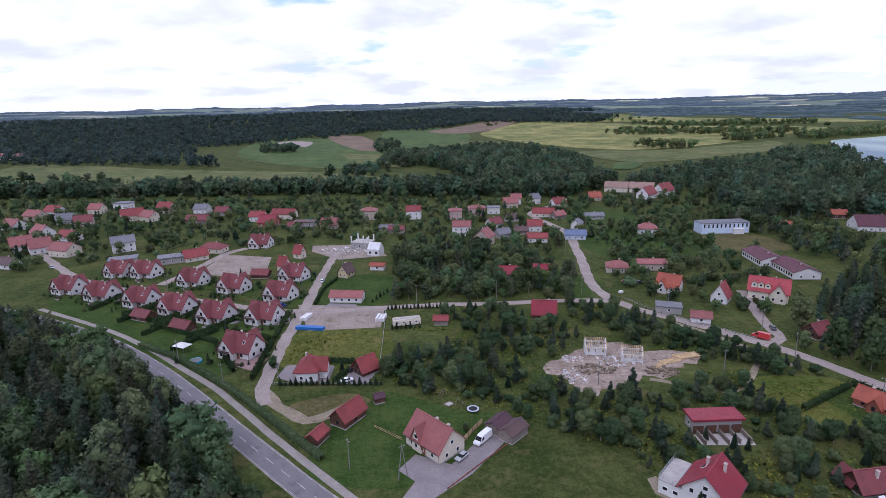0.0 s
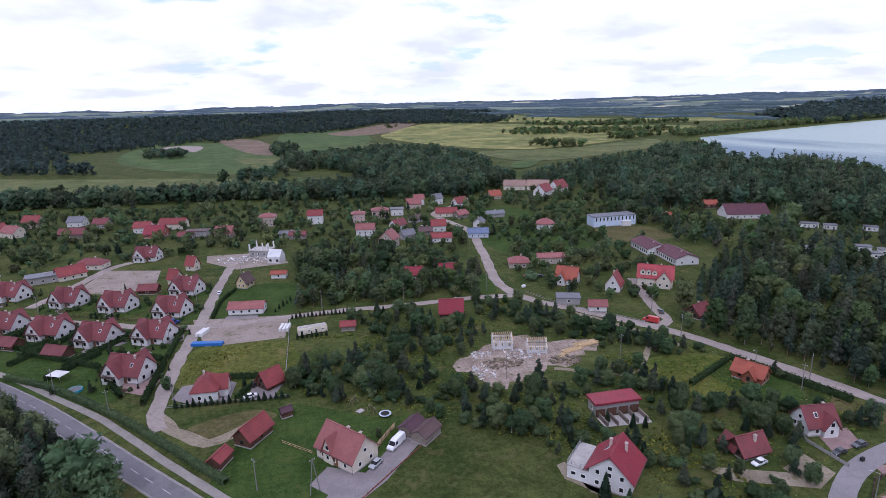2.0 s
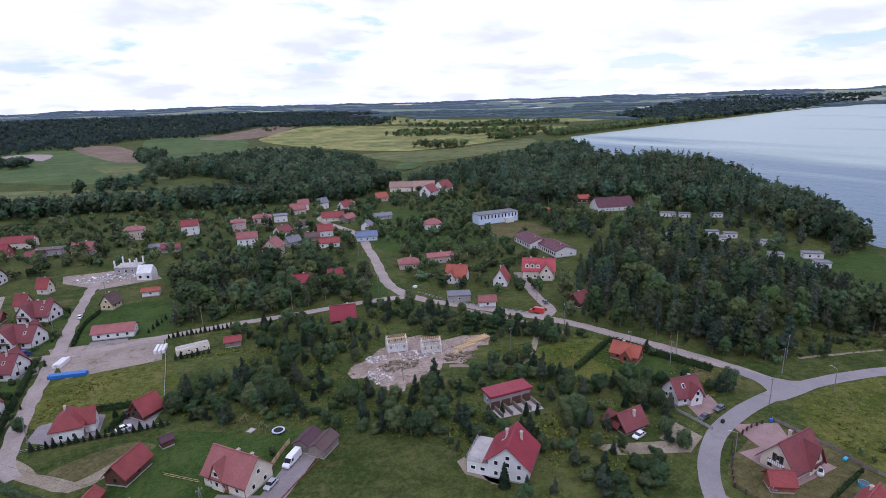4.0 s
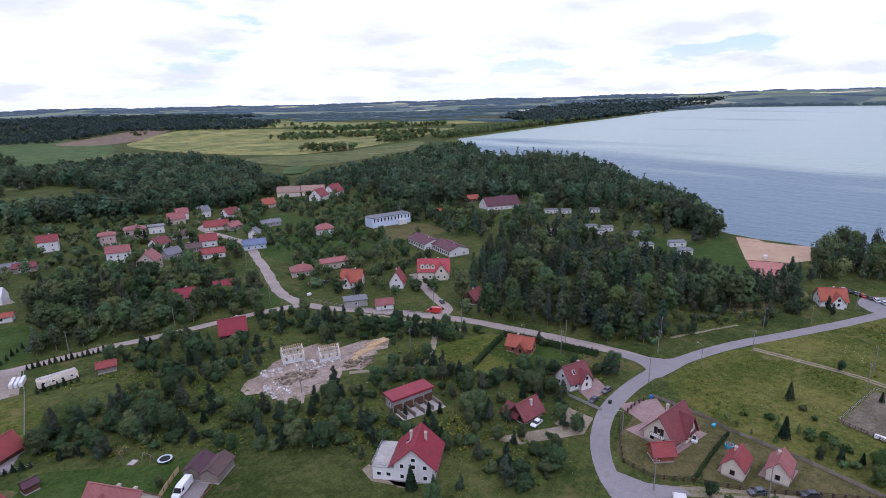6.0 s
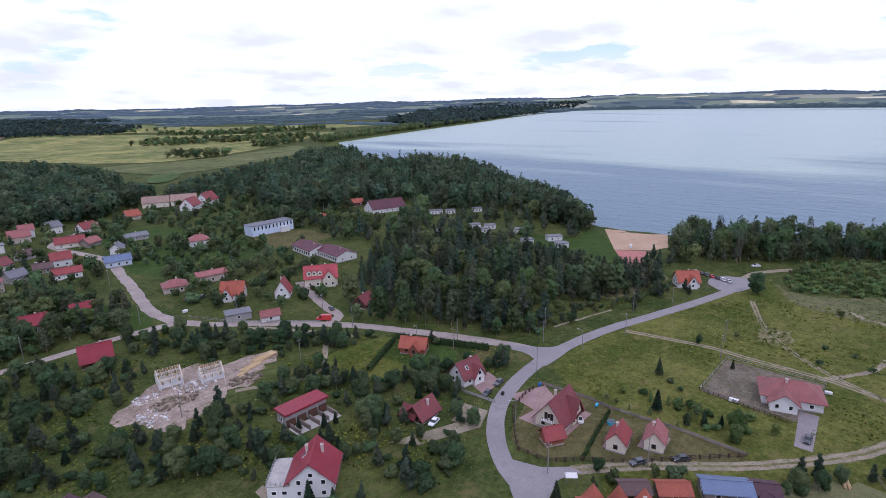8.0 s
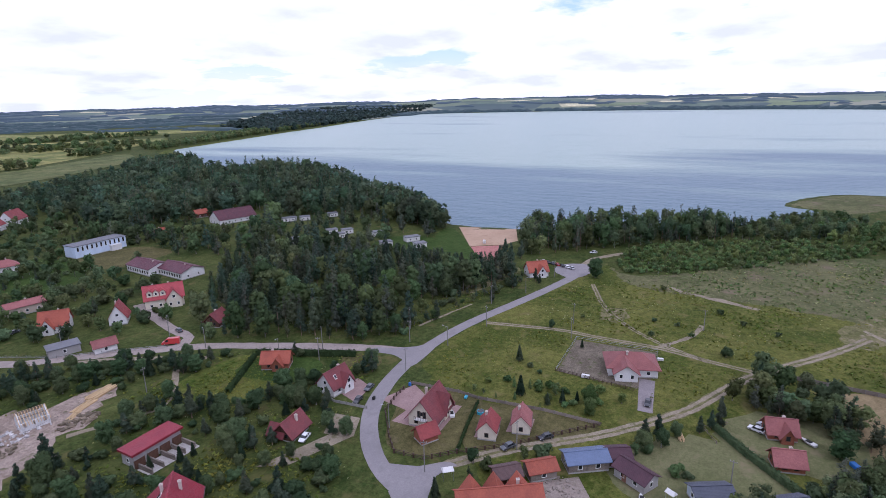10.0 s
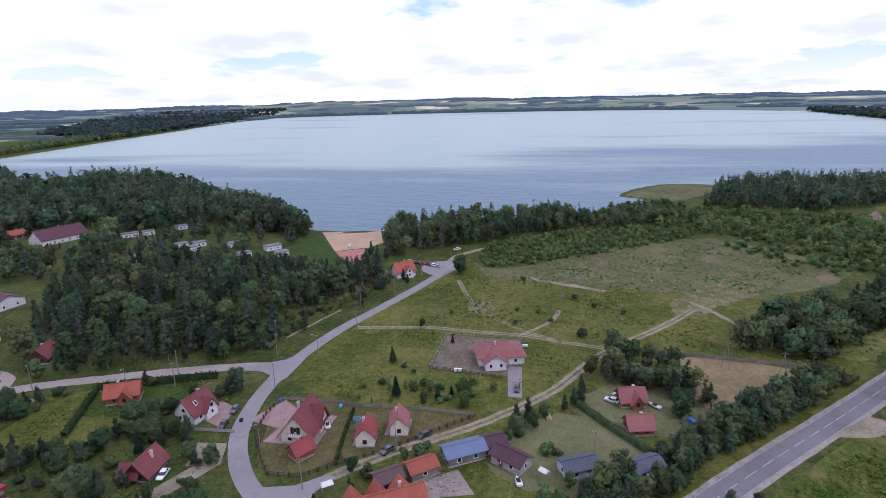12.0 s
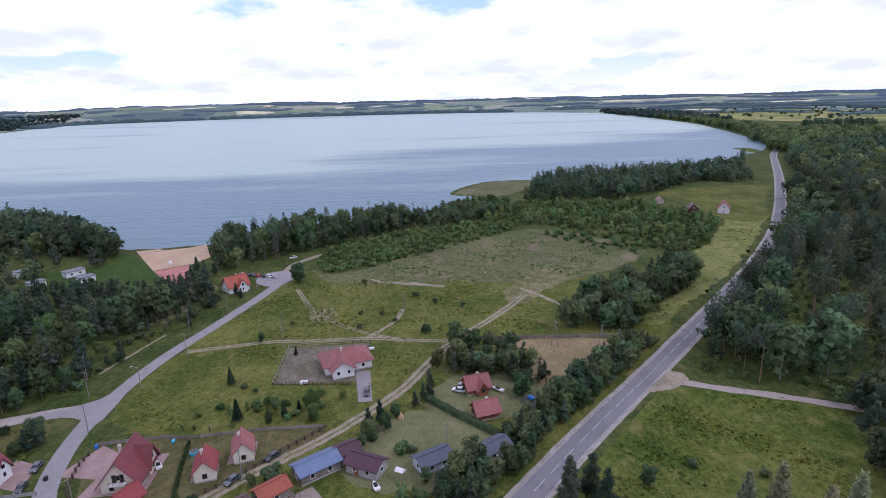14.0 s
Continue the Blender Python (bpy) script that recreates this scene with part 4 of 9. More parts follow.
def cyl(bm, x, y, z0, z1, r0, r1=None, sides=8, m=None):
    r1 = r0 if r1 is None else r1
    ring = [[bm.verts.new((x + r * math.cos(2 * math.pi * i / sides), y + r * math.sin(2 * math.pi * i / sides), z)) for i in range(sides)] for r, z in ((r0, z0), (r1, z1))]
    for i in range(sides):
        j = (i + 1) % sides
        bm.faces.new((ring[0][i], ring[0][j], ring[1][j], ring[1][i]))
    bm.faces.new(ring[0][::-1])
    bm.faces.new(ring[1])
    if m is not None:
        for v in ring[0] + ring[1]:
            v.co = m @ v.co


def gable_walls(bm, L, W, he, hr, m=None, z0=0.0):
    x, y = L / 2, W / 2
    solid(bm, [(-x, -y, z0), (x, -y, z0), (x, y, z0), (-x, y, z0), (-x, -y, he), (x, -y, he), (x, y, he), (-x, y, he), (-x, 0, hr), (x, 0, hr)],
          [(3, 2, 1, 0), (0, 1, 5, 4), (2, 3, 7, 6), (1, 2, 6, 9, 5), (3, 0, 4, 8, 7), (4, 5, 9, 8), (6, 7, 8, 9)], m)


def gable_roof(bm, L, W, he, hr, over=0.5, th=0.16, m=None, over_end=None):
    oe = over if over_end is None else over_end
    x, k = L / 2 + oe, (hr - he) / (W / 2)
    ye, ze = W / 2 + over, he - over * k + 0.03
    zr = hr + 0.03
    solid(bm, [(-x, -ye, ze), (-x, 0, zr), (-x, ye, ze), (-x, ye, ze + th), (-x, 0, zr + th), (-x, -ye, ze + th),
               (x, -ye, ze), (x, 0, zr), (x, ye, ze), (x, ye, ze + th), (x, 0, zr + th), (x, -ye, ze + th)],
          [(0, 1, 4, 5), (1, 2, 3, 4), (7, 6, 11, 10), (8, 7, 10, 9), (0, 6, 7, 1), (1, 7, 8, 2), (5, 4, 10, 11), (4, 3, 9, 10), (0, 5, 11, 6), (3, 2, 8, 9)], m)


def hip_roof(bm, L, W, he, hr, over=0.5, th=0.16, m=None, ridge=None):
    x, y, r = L / 2 + over, W / 2 + over, (max(0.02, (L - W) / 2 + 0.6) if ridge is None else ridge / 2)
    solid(bm, [(-x, -y, he), (x, -y, he), (x, y, he), (-x, y, he), (-x, -y, he + th), (x, -y, he + th), (x, y, he + th), (-x, y, he + th), (-r, 0, hr), (r, 0, hr)],
          [(3, 2, 1, 0), (0, 1, 5, 4), (1, 2, 6, 5), (2, 3, 7, 6), (3, 0, 4, 7), (4, 5, 9, 8), (5, 6, 9), (6, 7, 8, 9), (7, 4, 8)], m)


WINDOW_MESH = {}


def window(parent, x, y, z, face, w=1.2, h=1.3, dark=False):
    """A framed window on a wall: face is the direction that it looks to, in degrees."""
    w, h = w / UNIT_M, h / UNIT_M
    key = (round(w, 2), round(h, 2), dark)
    if key not in WINDOW_MESH:
        bm = bmesh.new()
        t, d = 0.1, 0.07
        ring = [(s * (w / 2 - k), z) for k, zs in ((0, (0, h)), (t, (t, h - t))) for s, z in ((-1, zs[0]), (1, zs[0]), (1, zs[1]), (-1, zs[1]))]
        vs = [bm.verts.new((x_, y_, z_)) for y_ in (0, d) for x_, z_ in ring]
        for q in range(4):
            r = (q + 1) % 4
            for f in ((8 + q, 8 + r, 12 + r, 12 + q), (q, 4 + q, 4 + r, r), (q, r, 8 + r, 8 + q), (4 + q, 12 + q, 12 + r, 4 + r)):
                bm.faces.new([vs[g] for g in f])
        bp = bmesh.new()
        box(bp, -w / 2 + t, w / 2 - t, 0.005, 0.035, t, h - t)
        WINDOW_MESH[key] = mesh_of("window", bm, FRAME_DARK if dark else FRAME), mesh_of("pane", bp, GLASS)
    fm, pm = WINDOW_MESH[key]
    w_ob = part("window", fm, None, parent, at=pose(x, y, z, 0, 0, face - 90))
    part("pane", pm, None, w_ob)
    return w_ob


def door(parent, x, y, face, w=1.0, h=2.1, material=None, name="door"):
    w, h = w / UNIT_M, h / UNIT_M
    bm = bmesh.new()
    box(bm, -w / 2 - 0.08, -w / 2, 0, 0.1, 0, h + 0.08)
    box(bm, w / 2, w / 2 + 0.08, 0, 0.1, 0, h + 0.08)
    box(bm, -w / 2, w / 2, 0, 0.1, h, h + 0.08)
    box(bm, -w / 2, w / 2, 0, 0.06, 0, h)
    return part(name, bm, material or DOOR_WOOD, parent, at=pose(x, y, 0.05, 0, 0, face - 90))


def chimney(parent, x, y, z0, z1, material=None, w=0.5):
    bm = bmesh.new()
    box(bm, x - w / 2, x + w / 2, y - w / 2, y + w / 2, z0, z1)
    box(bm, x - w / 2 - 0.08, x + w / 2 + 0.08, y - w / 2 - 0.08, y + w / 2 + 0.08, z1, z1 + 0.12)
    box(bm, x - w / 4, x + w / 4, y - w / 4, y + w / 4, z1 + 0.12, z1 + 0.3)
    return part("chimney", bm, material or PLASTER, parent)


def skylight(parent, x, side, L, W, he, hr, along=0.5):
    """A roof window part-way up the slope on one side."""
    k = (hr - he) / (W / 2)
    y = side * W / 2 * (1 - along)
    z = he + (hr - he) * along + 0.2
    bm = bmesh.new()
    box(bm, -0.4, 0.4, -0.6, 0.6, 0, 0.09)
    ob = part("skylight", bm, FRAME, parent, at=Matrix.Translation((x, y, z)) @ Matrix.Rotation(-side * math.atan(k), 4, "X"))
    bm = bmesh.new()
    box(bm, -0.31, 0.31, -0.5, 0.5, 0.09, 0.11)
    part("pane", bm, GLASS, ob)


def wall_windows(root, L, W, he, hr, dark=False, storeys=1, n_side=3, n_end=2, sides="+-", ends="+-", attic=True, skip=()):
    """Rows of windows on the four walls."""
    for s in (1, -1):
        if ("+" if s > 0 else "-") in sides:
            for k in range(n_side):
                x = (k + 0.5) / n_side * (L - 1.0) - (L - 1.0) / 2
                for st in range(storeys):
                    if (s, k, st) not in skip:
                        window(root, x, s * W / 2, 0.8 + 2.35 * st, 90 * s, 1.2, 1.3, dark)
        if ("+" if s > 0 else "-") in ends:
            for k in range(n_end):
                y = (k + 0.5) / n_end * (W - 1.0) - (W - 1.0) / 2
                for st in range(storeys):
                    window(root, s * L / 2, y, 0.8 + 2.35 * st, 0 if s > 0 else 180, 1.1, 1.3, dark)
            if attic and hr - he > 2.6:
                window(root, s * L / 2, 0, he + 0.35, 0 if s > 0 else 180, 1.2, 1.2, dark)


def house(x, y, rot, L, W, he, hr, walls, roof, label, kind="gable", category="house", name="house", group="", storeys=1, wings=(), dormers=(), chimneys=((0.2, 0.3),),
          dark=False, n_side=3, n_end=2, ends="+-", over=0.5, lights=(), door_at=(1, 0.15), gutters=False, attic=True, fit=1.0):
    """A house: wings are (x, side, width, reach, eaves, ridge); dormers (x, side, width, ridge); fit shrinks the whole plan."""
    tall = 0.35 + 0.65 * fit
    L, W, he, hr = L * fit, W * fit, he * tall, hr * tall
    wings = [(a * fit, b, c * fit, d * fit, e * tall, f * tall) for a, b, c, d, e, f in wings]
    dormers = [(a * fit, b, c * fit, d * tall) for a, b, c, d in dormers]
    lights = [(a * fit, b, c) for a, b, c in lights]
    root = thing(name, x, y, rot, label, category, group, room=max(L, W) / 2 + 1.5)
    FOOT.append((x, y, min(L, W) / 2 + 2))
    bm = bmesh.new()
    if kind == "gable":
        gable_walls(bm, L, W, he, hr)
    else:
        box(bm, -L / 2, L / 2, -W / 2, W / 2, 0, he + (0.01 if kind == "hip" else 0))
    part("wall", bm, walls, root)
    bm = bmesh.new()
    box(bm, -L / 2 - 0.03, L / 2 + 0.03, -W / 2 - 0.03, W / 2 + 0.03, -0.1, 0.32)
    part("plinth", bm, GREY_WALL, root)
    bm = bmesh.new()
    if kind == "gable":
        gable_roof(bm, L, W, he, hr, over)
        box(bm, -L / 2 - over, L / 2 + over, -0.14, 0.14, hr + 0.12, hr + 0.26)
    elif kind == "hip":
        hip_roof(bm, L, W, he, hr, over)
    else:
        box(bm, -L / 2 - over, L / 2 + over, -W / 2 - over, W / 2 + over, he, hr)
    part("roof", bm, roof, root)
    for wx, side, ww, reach, weh, wrh in wings:
        m = Matrix.Translation((wx, 0, 0)) @ Matrix.Rotation(radians(90 * side), 4, "Z")
        span = W / 2 + reach
        m2 = m @ Matrix.Translation((span / 2, 0, 0))
        bm = bmesh.new()
        gable_walls(bm, span, ww, weh, wrh, m2)
        wing = part("wing", bm, walls, root)
        bm = bmesh.new()
        gable_roof(bm, span, ww, weh, wrh, over, m=m2, over_end=over * 0.9)
        part("wing_roof", bm, roof, root)
        f = 90 * side
        for dx in ((-ww / 4, ww / 4) if ww > 4 else (0,)):
            window(root, wx + dx, side * span, 0.9, f, 1.1, 1.4, dark)
        if wrh - weh > 2.2 or weh > 4:
            window(root, wx, side * span, weh + 0.2, f, 1.3, 1.4, dark)
    for dx, side, ww, drh in dormers:
        m = Matrix.Translation((dx, 0, 0)) @ Matrix.Rotation(radians(90 * side), 4, "Z")
        dbase = he + (hr - he) * 0.18
        reach = W / 2 * 0.86
        m2 = m @ Matrix.Translation((reach / 2, 0, 0))
        bm = bmesh.new()
        gable_walls(bm, reach, ww, drh - ww * 0.4, drh, m2, z0=dbase)
        dm = part("dormer", bm, walls, root)
        bm = bmesh.new()
        gable_roof(bm, reach, ww, drh - ww * 0.4, drh, 0.3, 0.12, m2, over_end=0.35)
        part("dormer_roof", bm, roof, root)
        window(root, dx, side * reach, dbase + 0.55, 90 * side, min(1.1, ww - 0.6), max(0.7, drh - ww * 0.4 - dbase - 0.6), dark)
    for fx, fy in chimneys:
        cx, cy = fx * L / 2, fy * W / 2
        z0 = he + (hr - he) * (1 - abs(fy)) - 0.3
        chimney(root, cx, cy, z0, hr + 0.3)
    for sx, side, along in lights:
        skylight(root, sx, side, L, W, he, hr, along)
    wall_windows(root, L, W, he, hr, dark, storeys, n_side, n_end, ends=ends, attic=attic and kind == "gable")
    if door_at:
        door(root, door_at[1] * L + 0.01, door_at[0] * (W / 2), 90 * door_at[0])
    if gutters and kind == "gable":
        k = (hr - he) / (W / 2)
        for s in (1, -1):
            bm = bmesh.new()
            ye, ze = s * (W / 2 + over + 0.07), he - over * k + 0.05
            box(bm, -L / 2 - over, L / 2 + over, ye - 0.07, ye + 0.07, ze - 0.08, ze + 0.06)
            cyl(bm, L / 2 - 0.1, s * (W / 2 + 0.08), 0, he - 0.2, 0.05, sides=6)
            part("gutter", bm, GUTTER, root)
    return root

# ---- houses near the camera ----
house(1.3, 109.6, -49, 11, 7.6, 3.0, 7.0, CREAM, PALE_RED, "cream house with a pale red tiled gable roof and a dormer", wings=((-1.7, -1, 2.9, 0.25, 3.0, 6.1),), lights=((3.2, 1, 0.5),),
      chimneys=((0.1, 0.1), (0.75, 0.1)), n_side=3, gutters=True, door_at=(-1, 0.05))
house(53.1, 88.1, 45, 9.5, 9.6, 4.9, 9.0, WHITE, CRIMSON, "white two-storey house with a crimson sheet roof and dark half-timbering", storeys=2, chimneys=((0.3, 0.35), (0.3, -0.4)), n_side=2, n_end=3,
      over=0.9, lights=((0.5, 1, 0.55),), gutters=True, door_at=None, fit=0.84)
house(105.6, 93.2, -7, 8.8, 7.4, 3.0, 6.8, WHITE, DARK_RED, "white house with a dark red roof beside a red-paved terrace", wings=((1.5, -1, 4.2, 1.2, 2.8, 5.6),), chimneys=((0.5, 0.1),), n_side=2, gutters=True, lights=((-1.5, -1, 0.5),), fit=0.8)
house(109.2, 117, -61, 9, 6.2, 2.5, 5.0, LOG_RED, ORANGE, "red log cabin with an orange roof and a porch", wings=((1.0, -1, 3.4, 1.4, 2.3, 4.4),), chimneys=((-0.3, 0.2),), dark=True, n_side=2, attic=False, fit=0.85)
house(84.8, 89.4, 5, 8.2, 6.2, 2.2, 5.2, LOG, DARK_RED, "dark log cabin with a dark red roof among bushes", wings=((-2.6, 1, 3.6, 1.6, 2.0, 4.0),), chimneys=((0.2, -0.45),), dark=True, n_side=2, over=0.7, fit=0.76)
VILLA = house(104.6, 64.0, 4, 9.6, 6.8, 2.6, 6.9, CREAM, DARK_RED, "cream villa with a steep dark red roof and a balcony", wings=((1.8, -1, 3.8, 0.5, 2.7, 6.0),), chimneys=((0.1, 0.35),), dark=True, n_side=2, n_end=2, gutters=True, over=0.7)
house(-33.4, 146, 87, 9.6, 7.8, 3.4, 7.4, WHITE, RED, "white house with a bright red tiled roof and paved terrace", kind="hip", wings=((0.8, -1, 5.0, 2.6, 3.2, 6.4),), chimneys=((0.2, 0.2),), n_side=3, door_at=(-1, -0.3), fit=0.8)
house(-17.5, 147, 41, 8, 7, 2.4, 6.2, LOG, RED, "dark timber cabin with a red roof", chimneys=(), dark=True, n_side=2, attic=True, fit=0.7)
house(-19.5, 122.1, 55, 7.6, 4.8, 2.3, 4.7, LOG, RED, "dark timber shed with a red roof", category="shed", name="shed", chimneys=(), dark=True, n_side=1, n_end=1, attic=False)
house(-25.6, 114, 65, 4.6, 3.2, 1.9, 3.1, LOG, RED, "small timber shed with a red roof", category="shed", name="shed", chimneys=(), n_side=0, n_end=0, attic=False, over=0.3)
house(-12.6, 130, 21, 2.6, 2.2, 1.7, 2.5, LOG, MAROON, "tiny dark garden shed", category="shed", name="shed", chimneys=(), n_side=0, n_end=0, attic=False, over=0.25, door_at=None)
house(16.4, 115.3, 48, 5.6, 3.8, 2.1, 3.2, OLD_WOOD, MAROON, "weathered shed with a dark sheet roof", category="shed", name="shed", chimneys=(), n_side=0, n_end=0, attic=False, over=0.3)
house(19.3, 112.3, 45, 6.2, 4.0, 2.1, 3.3, OLD_WOOD, BROWN, "open wooden shed with a rusty sheet roof", category="shed", name="shed", chimneys=(), n_side=0, n_end=0, attic=False, over=0.3)
house(66.2, 112.4, -1, 14, 5.2, 3.4, 4.0, GREY_WALL, CRIMSON, "long garage with a flat crimson sheet roof", kind="flat", category="garage", name="garage", chimneys=(), n_side=0, n_end=1, door_at=None, fit=0.8)
for i, (x, y, r) in enumerate(((104.4, 48.9, 13), (109.8, 43.0, 16))):
    house(x, y, r, 5.8, 4.0, 2.5, 4.6, CREAM, PALE_RED if i else RED, "small cream holiday cottage with a red tiled roof", category="cottage", name="cottage", group="holiday cottages", chimneys=((0.3, 0.3),), dark=True, n_side=1, n_end=1, over=0.35, gutters=True)
house(96.3, 60.6, -31, 4.2, 3.6, 2.0, 3.7, LOG_RED, RED, "open wooden summer house with a red roof", category="summer house", name="summer_house", chimneys=(), n_side=0, n_end=0, attic=False)
house(149.6, 25.6, -72, 13.5, 9.5, 2.5, 5.6, WHITE, PALE_RED, "wide white bungalow with a hipped dark red roof", kind="hip", wings=((-2.2, -1, 6.0, 3.0, 2.6, 4.8),), chimneys=((-0.2, -0.2),), n_side=3, over=0.7, fit=0.95)
house(131.4, -9.1, -76, 7.6, 6.2, 2.2, 4.9, LOG_RED, PALE_RED, "red timber cottage with a red gable roof", category="cottage", name="cottage", wings=((0.8, -1, 3.2, 1.6, 2.2, 4.4),), dark=True, n_side=2, chimneys=((0.2, 0.2),), fit=0.76)
house(119.5, -9.8, -75, 7.2, 6.0, 2.2, 4.7, LOG_RED, PALE_RED, "red timber cottage with a white end wall and red roof", category="cottage", name="cottage", dark=True, n_side=2, chimneys=((0.2, 0.2),), fit=0.74)
house(102.5, 26.7, -56, 8.4, 4.8, 2.3, 3.3, OLD_WOOD, BLUE, "low shed with a blue-grey sheet roof", category="shed", name="shed", chimneys=(), n_side=2, n_end=1, attic=False)
house(106.6, 21.2, -60, 4.6, 4.2, 2.2, 3.1, LOG, MAROON, "small shed with a dark maroon roof", category="shed", name="shed", chimneys=(), n_side=1, n_end=1, attic=False)
house(102.0, 16.6, 61, 7.8, 4.8, 2.4, 3.7, GREY_WALL, MAROON, "low outbuilding with a dark purple roof", category="shed", name="shed", chimneys=(), n_side=2, n_end=1, attic=False, fit=0.9)
house(102.2, 3.3, -61, 8.0, 5.0, 2.4, 3.4, BLUE_WALL, SLATE, "pale cabin with a slate-grey sheet roof", category="cabin", name="cabin", chimneys=(), n_side=2, n_end=1, attic=False, fit=0.86)
house(104.6, -9.3, -55, 8.0, 4.8, 2.4, 3.4, WHITE, SLATE, "white cabin with a slate-grey sheet roof", category="cabin", name="cabin", chimneys=(), n_side=2, n_end=1, attic=False, fit=0.82)
house(81.0, 37.0, -57, 15, 9, 2.9, 6.2, LOG_RED, ORANGE, "large guest house with an orange roof and many gabled dormers", wings=((-4.5, 1, 3.4, 0.6, 2.8, 5.2), (0, 1, 3.4, 0.6, 2.8, 5.4), (4.5, 1, 3.4, 0.6, 2.8, 5.2)), chimneys=((0.5, 0.3),), dark=True, n_side=4)
house(95.6, 34.0, -49, 5.6, 4.0, 2.2, 3.3, OLD_WOOD, ORANGE, "small shed with an orange roof", category="shed", name="shed", chimneys=(), n_side=1, n_end=0, attic=False)
house(91.0, 39.5, -49, 5.0, 4.0, 2.2, 3.2, LOG, BROWN, "small dark shed with a brown roof", category="shed", name="shed", chimneys=(), n_side=1, n_end=0, attic=False)
house(221.5, 76.6, -50, 9.0, 7.4, 2.8, 6.4, WHITE, ORANGE, "white lakeside restaurant with an orange-red roof", category="restaurant", name="restaurant", wings=((1.0, -1, 4.0, 1.5, 2.6, 5.4),), chimneys=((0.2, 0.3),), n_side=3, fit=0.92)
house(42.3, 184, -13, 9.0, 7.6, 2.3, 6.4, LOG, CRIMSON, "dark timber barn with a crimson sheet roof", category="barn", name="barn", chimneys=((0.4, 0.2),), dark=True, n_side=2, n_end=1, fit=0.9)
house(-30.1, 208.1, -9, 14.5, 7.0, 2.7, 4.5, WHITE, PALE_RED, "long low white building with a salmon tiled roof", chimneys=(), n_side=4, attic=False, fit=0.86)
house(-34.5, 240, 62, 8.0, 6.6, 3.2, 7.2, YELLOW_WALL, BROWN, "yellow house with a steep brown roof", chimneys=((0.2, 0.2),), n_side=2, fit=0.72)
house(36.5, 229, -10, 7.5, 7.0, 3.0, 5.6, OLD_WOOD, CRIMSON, "weathered outbuilding with a crimson roof", category="outbuilding", name="outbuilding", chimneys=((0.2, 0.2),), n_side=1, n_end=1)
house(51.5, 229, -10, 7.5, 6.5, 3.0, 5.8, OLD_WOOD, CRIMSON, "outbuilding with a bright crimson roof among trees", category="outbuilding", name="outbuilding", chimneys=(), n_side=1, n_end=1)
house(-21, 249, -10, 6.5, 4.0, 2.3, 3.2, WHITE, ORANGE, "low garage with a salmon roof", category="garage", name="garage", chimneys=(), n_side=1, n_end=0, attic=False)
house(5.5, 181, -5, 4.6, 3.4, 2.0, 3.0, OLD_WOOD, RED, "small shed with a red roof", category="shed", name="shed", chimneys=(), n_side=0, n_end=0, attic=False)
house(97, 205.5, -40, 10.5, 8.6, 3.4, 8.0, WHITE, ORANGE, "white house with a bright orange roof", chimneys=((0.3, 0.2),), wings=((-2.2, -1, 4.5, 1.5, 3.0, 6.2),), n_side=3, fit=0.8)
house(111, 192.5, 48, 8.2, 6.8, 3.2, 8.2, WHITE, RED, "white house with a steep red roof", chimneys=((0.2, 0.2),), n_side=2, fit=0.82)
house(130, 194, -34, 15, 10, 4.2, 8.6, CREAM, ROSE, "large cream house with bright red roofs and dormers", storeys=1, wings=((3.6, -1, 6.0, 1.6, 3.8, 7.6),), dormers=((-5.4, -1, 2.2, 7.8), (-3.0, -1, 2.2, 7.8), (-0.4, -1, 2.2, 7.6)), chimneys=((0.3, 0.2), (-0.5, 0.2)), n_side=4, fit=0.88)
house(124.4, 159.1, 18, 8, 6.4, 2.3, 5.2, LOG, DARK_RED, "dark cabin with a rusty red roof among pines", chimneys=((0.1, 0.2),), dark=True, n_side=2, fit=0.85)
house(94, 174, -20, 7.2, 5.0, 2.6, 4.2, WHITE, PALE_RED, "small white garage with a pale red roof", category="garage", name="garage", chimneys=(), n_side=1, n_end=1, attic=False, fit=0.85)
house(87.5, 184.5, -20, 8.4, 5.5, 2.4, 2.7, GREY_WALL, GREY, "low grey shed with a flat sheet roof", kind="flat", category="shed", name="shed", chimneys=(), n_side=1, n_end=0, over=0.3)

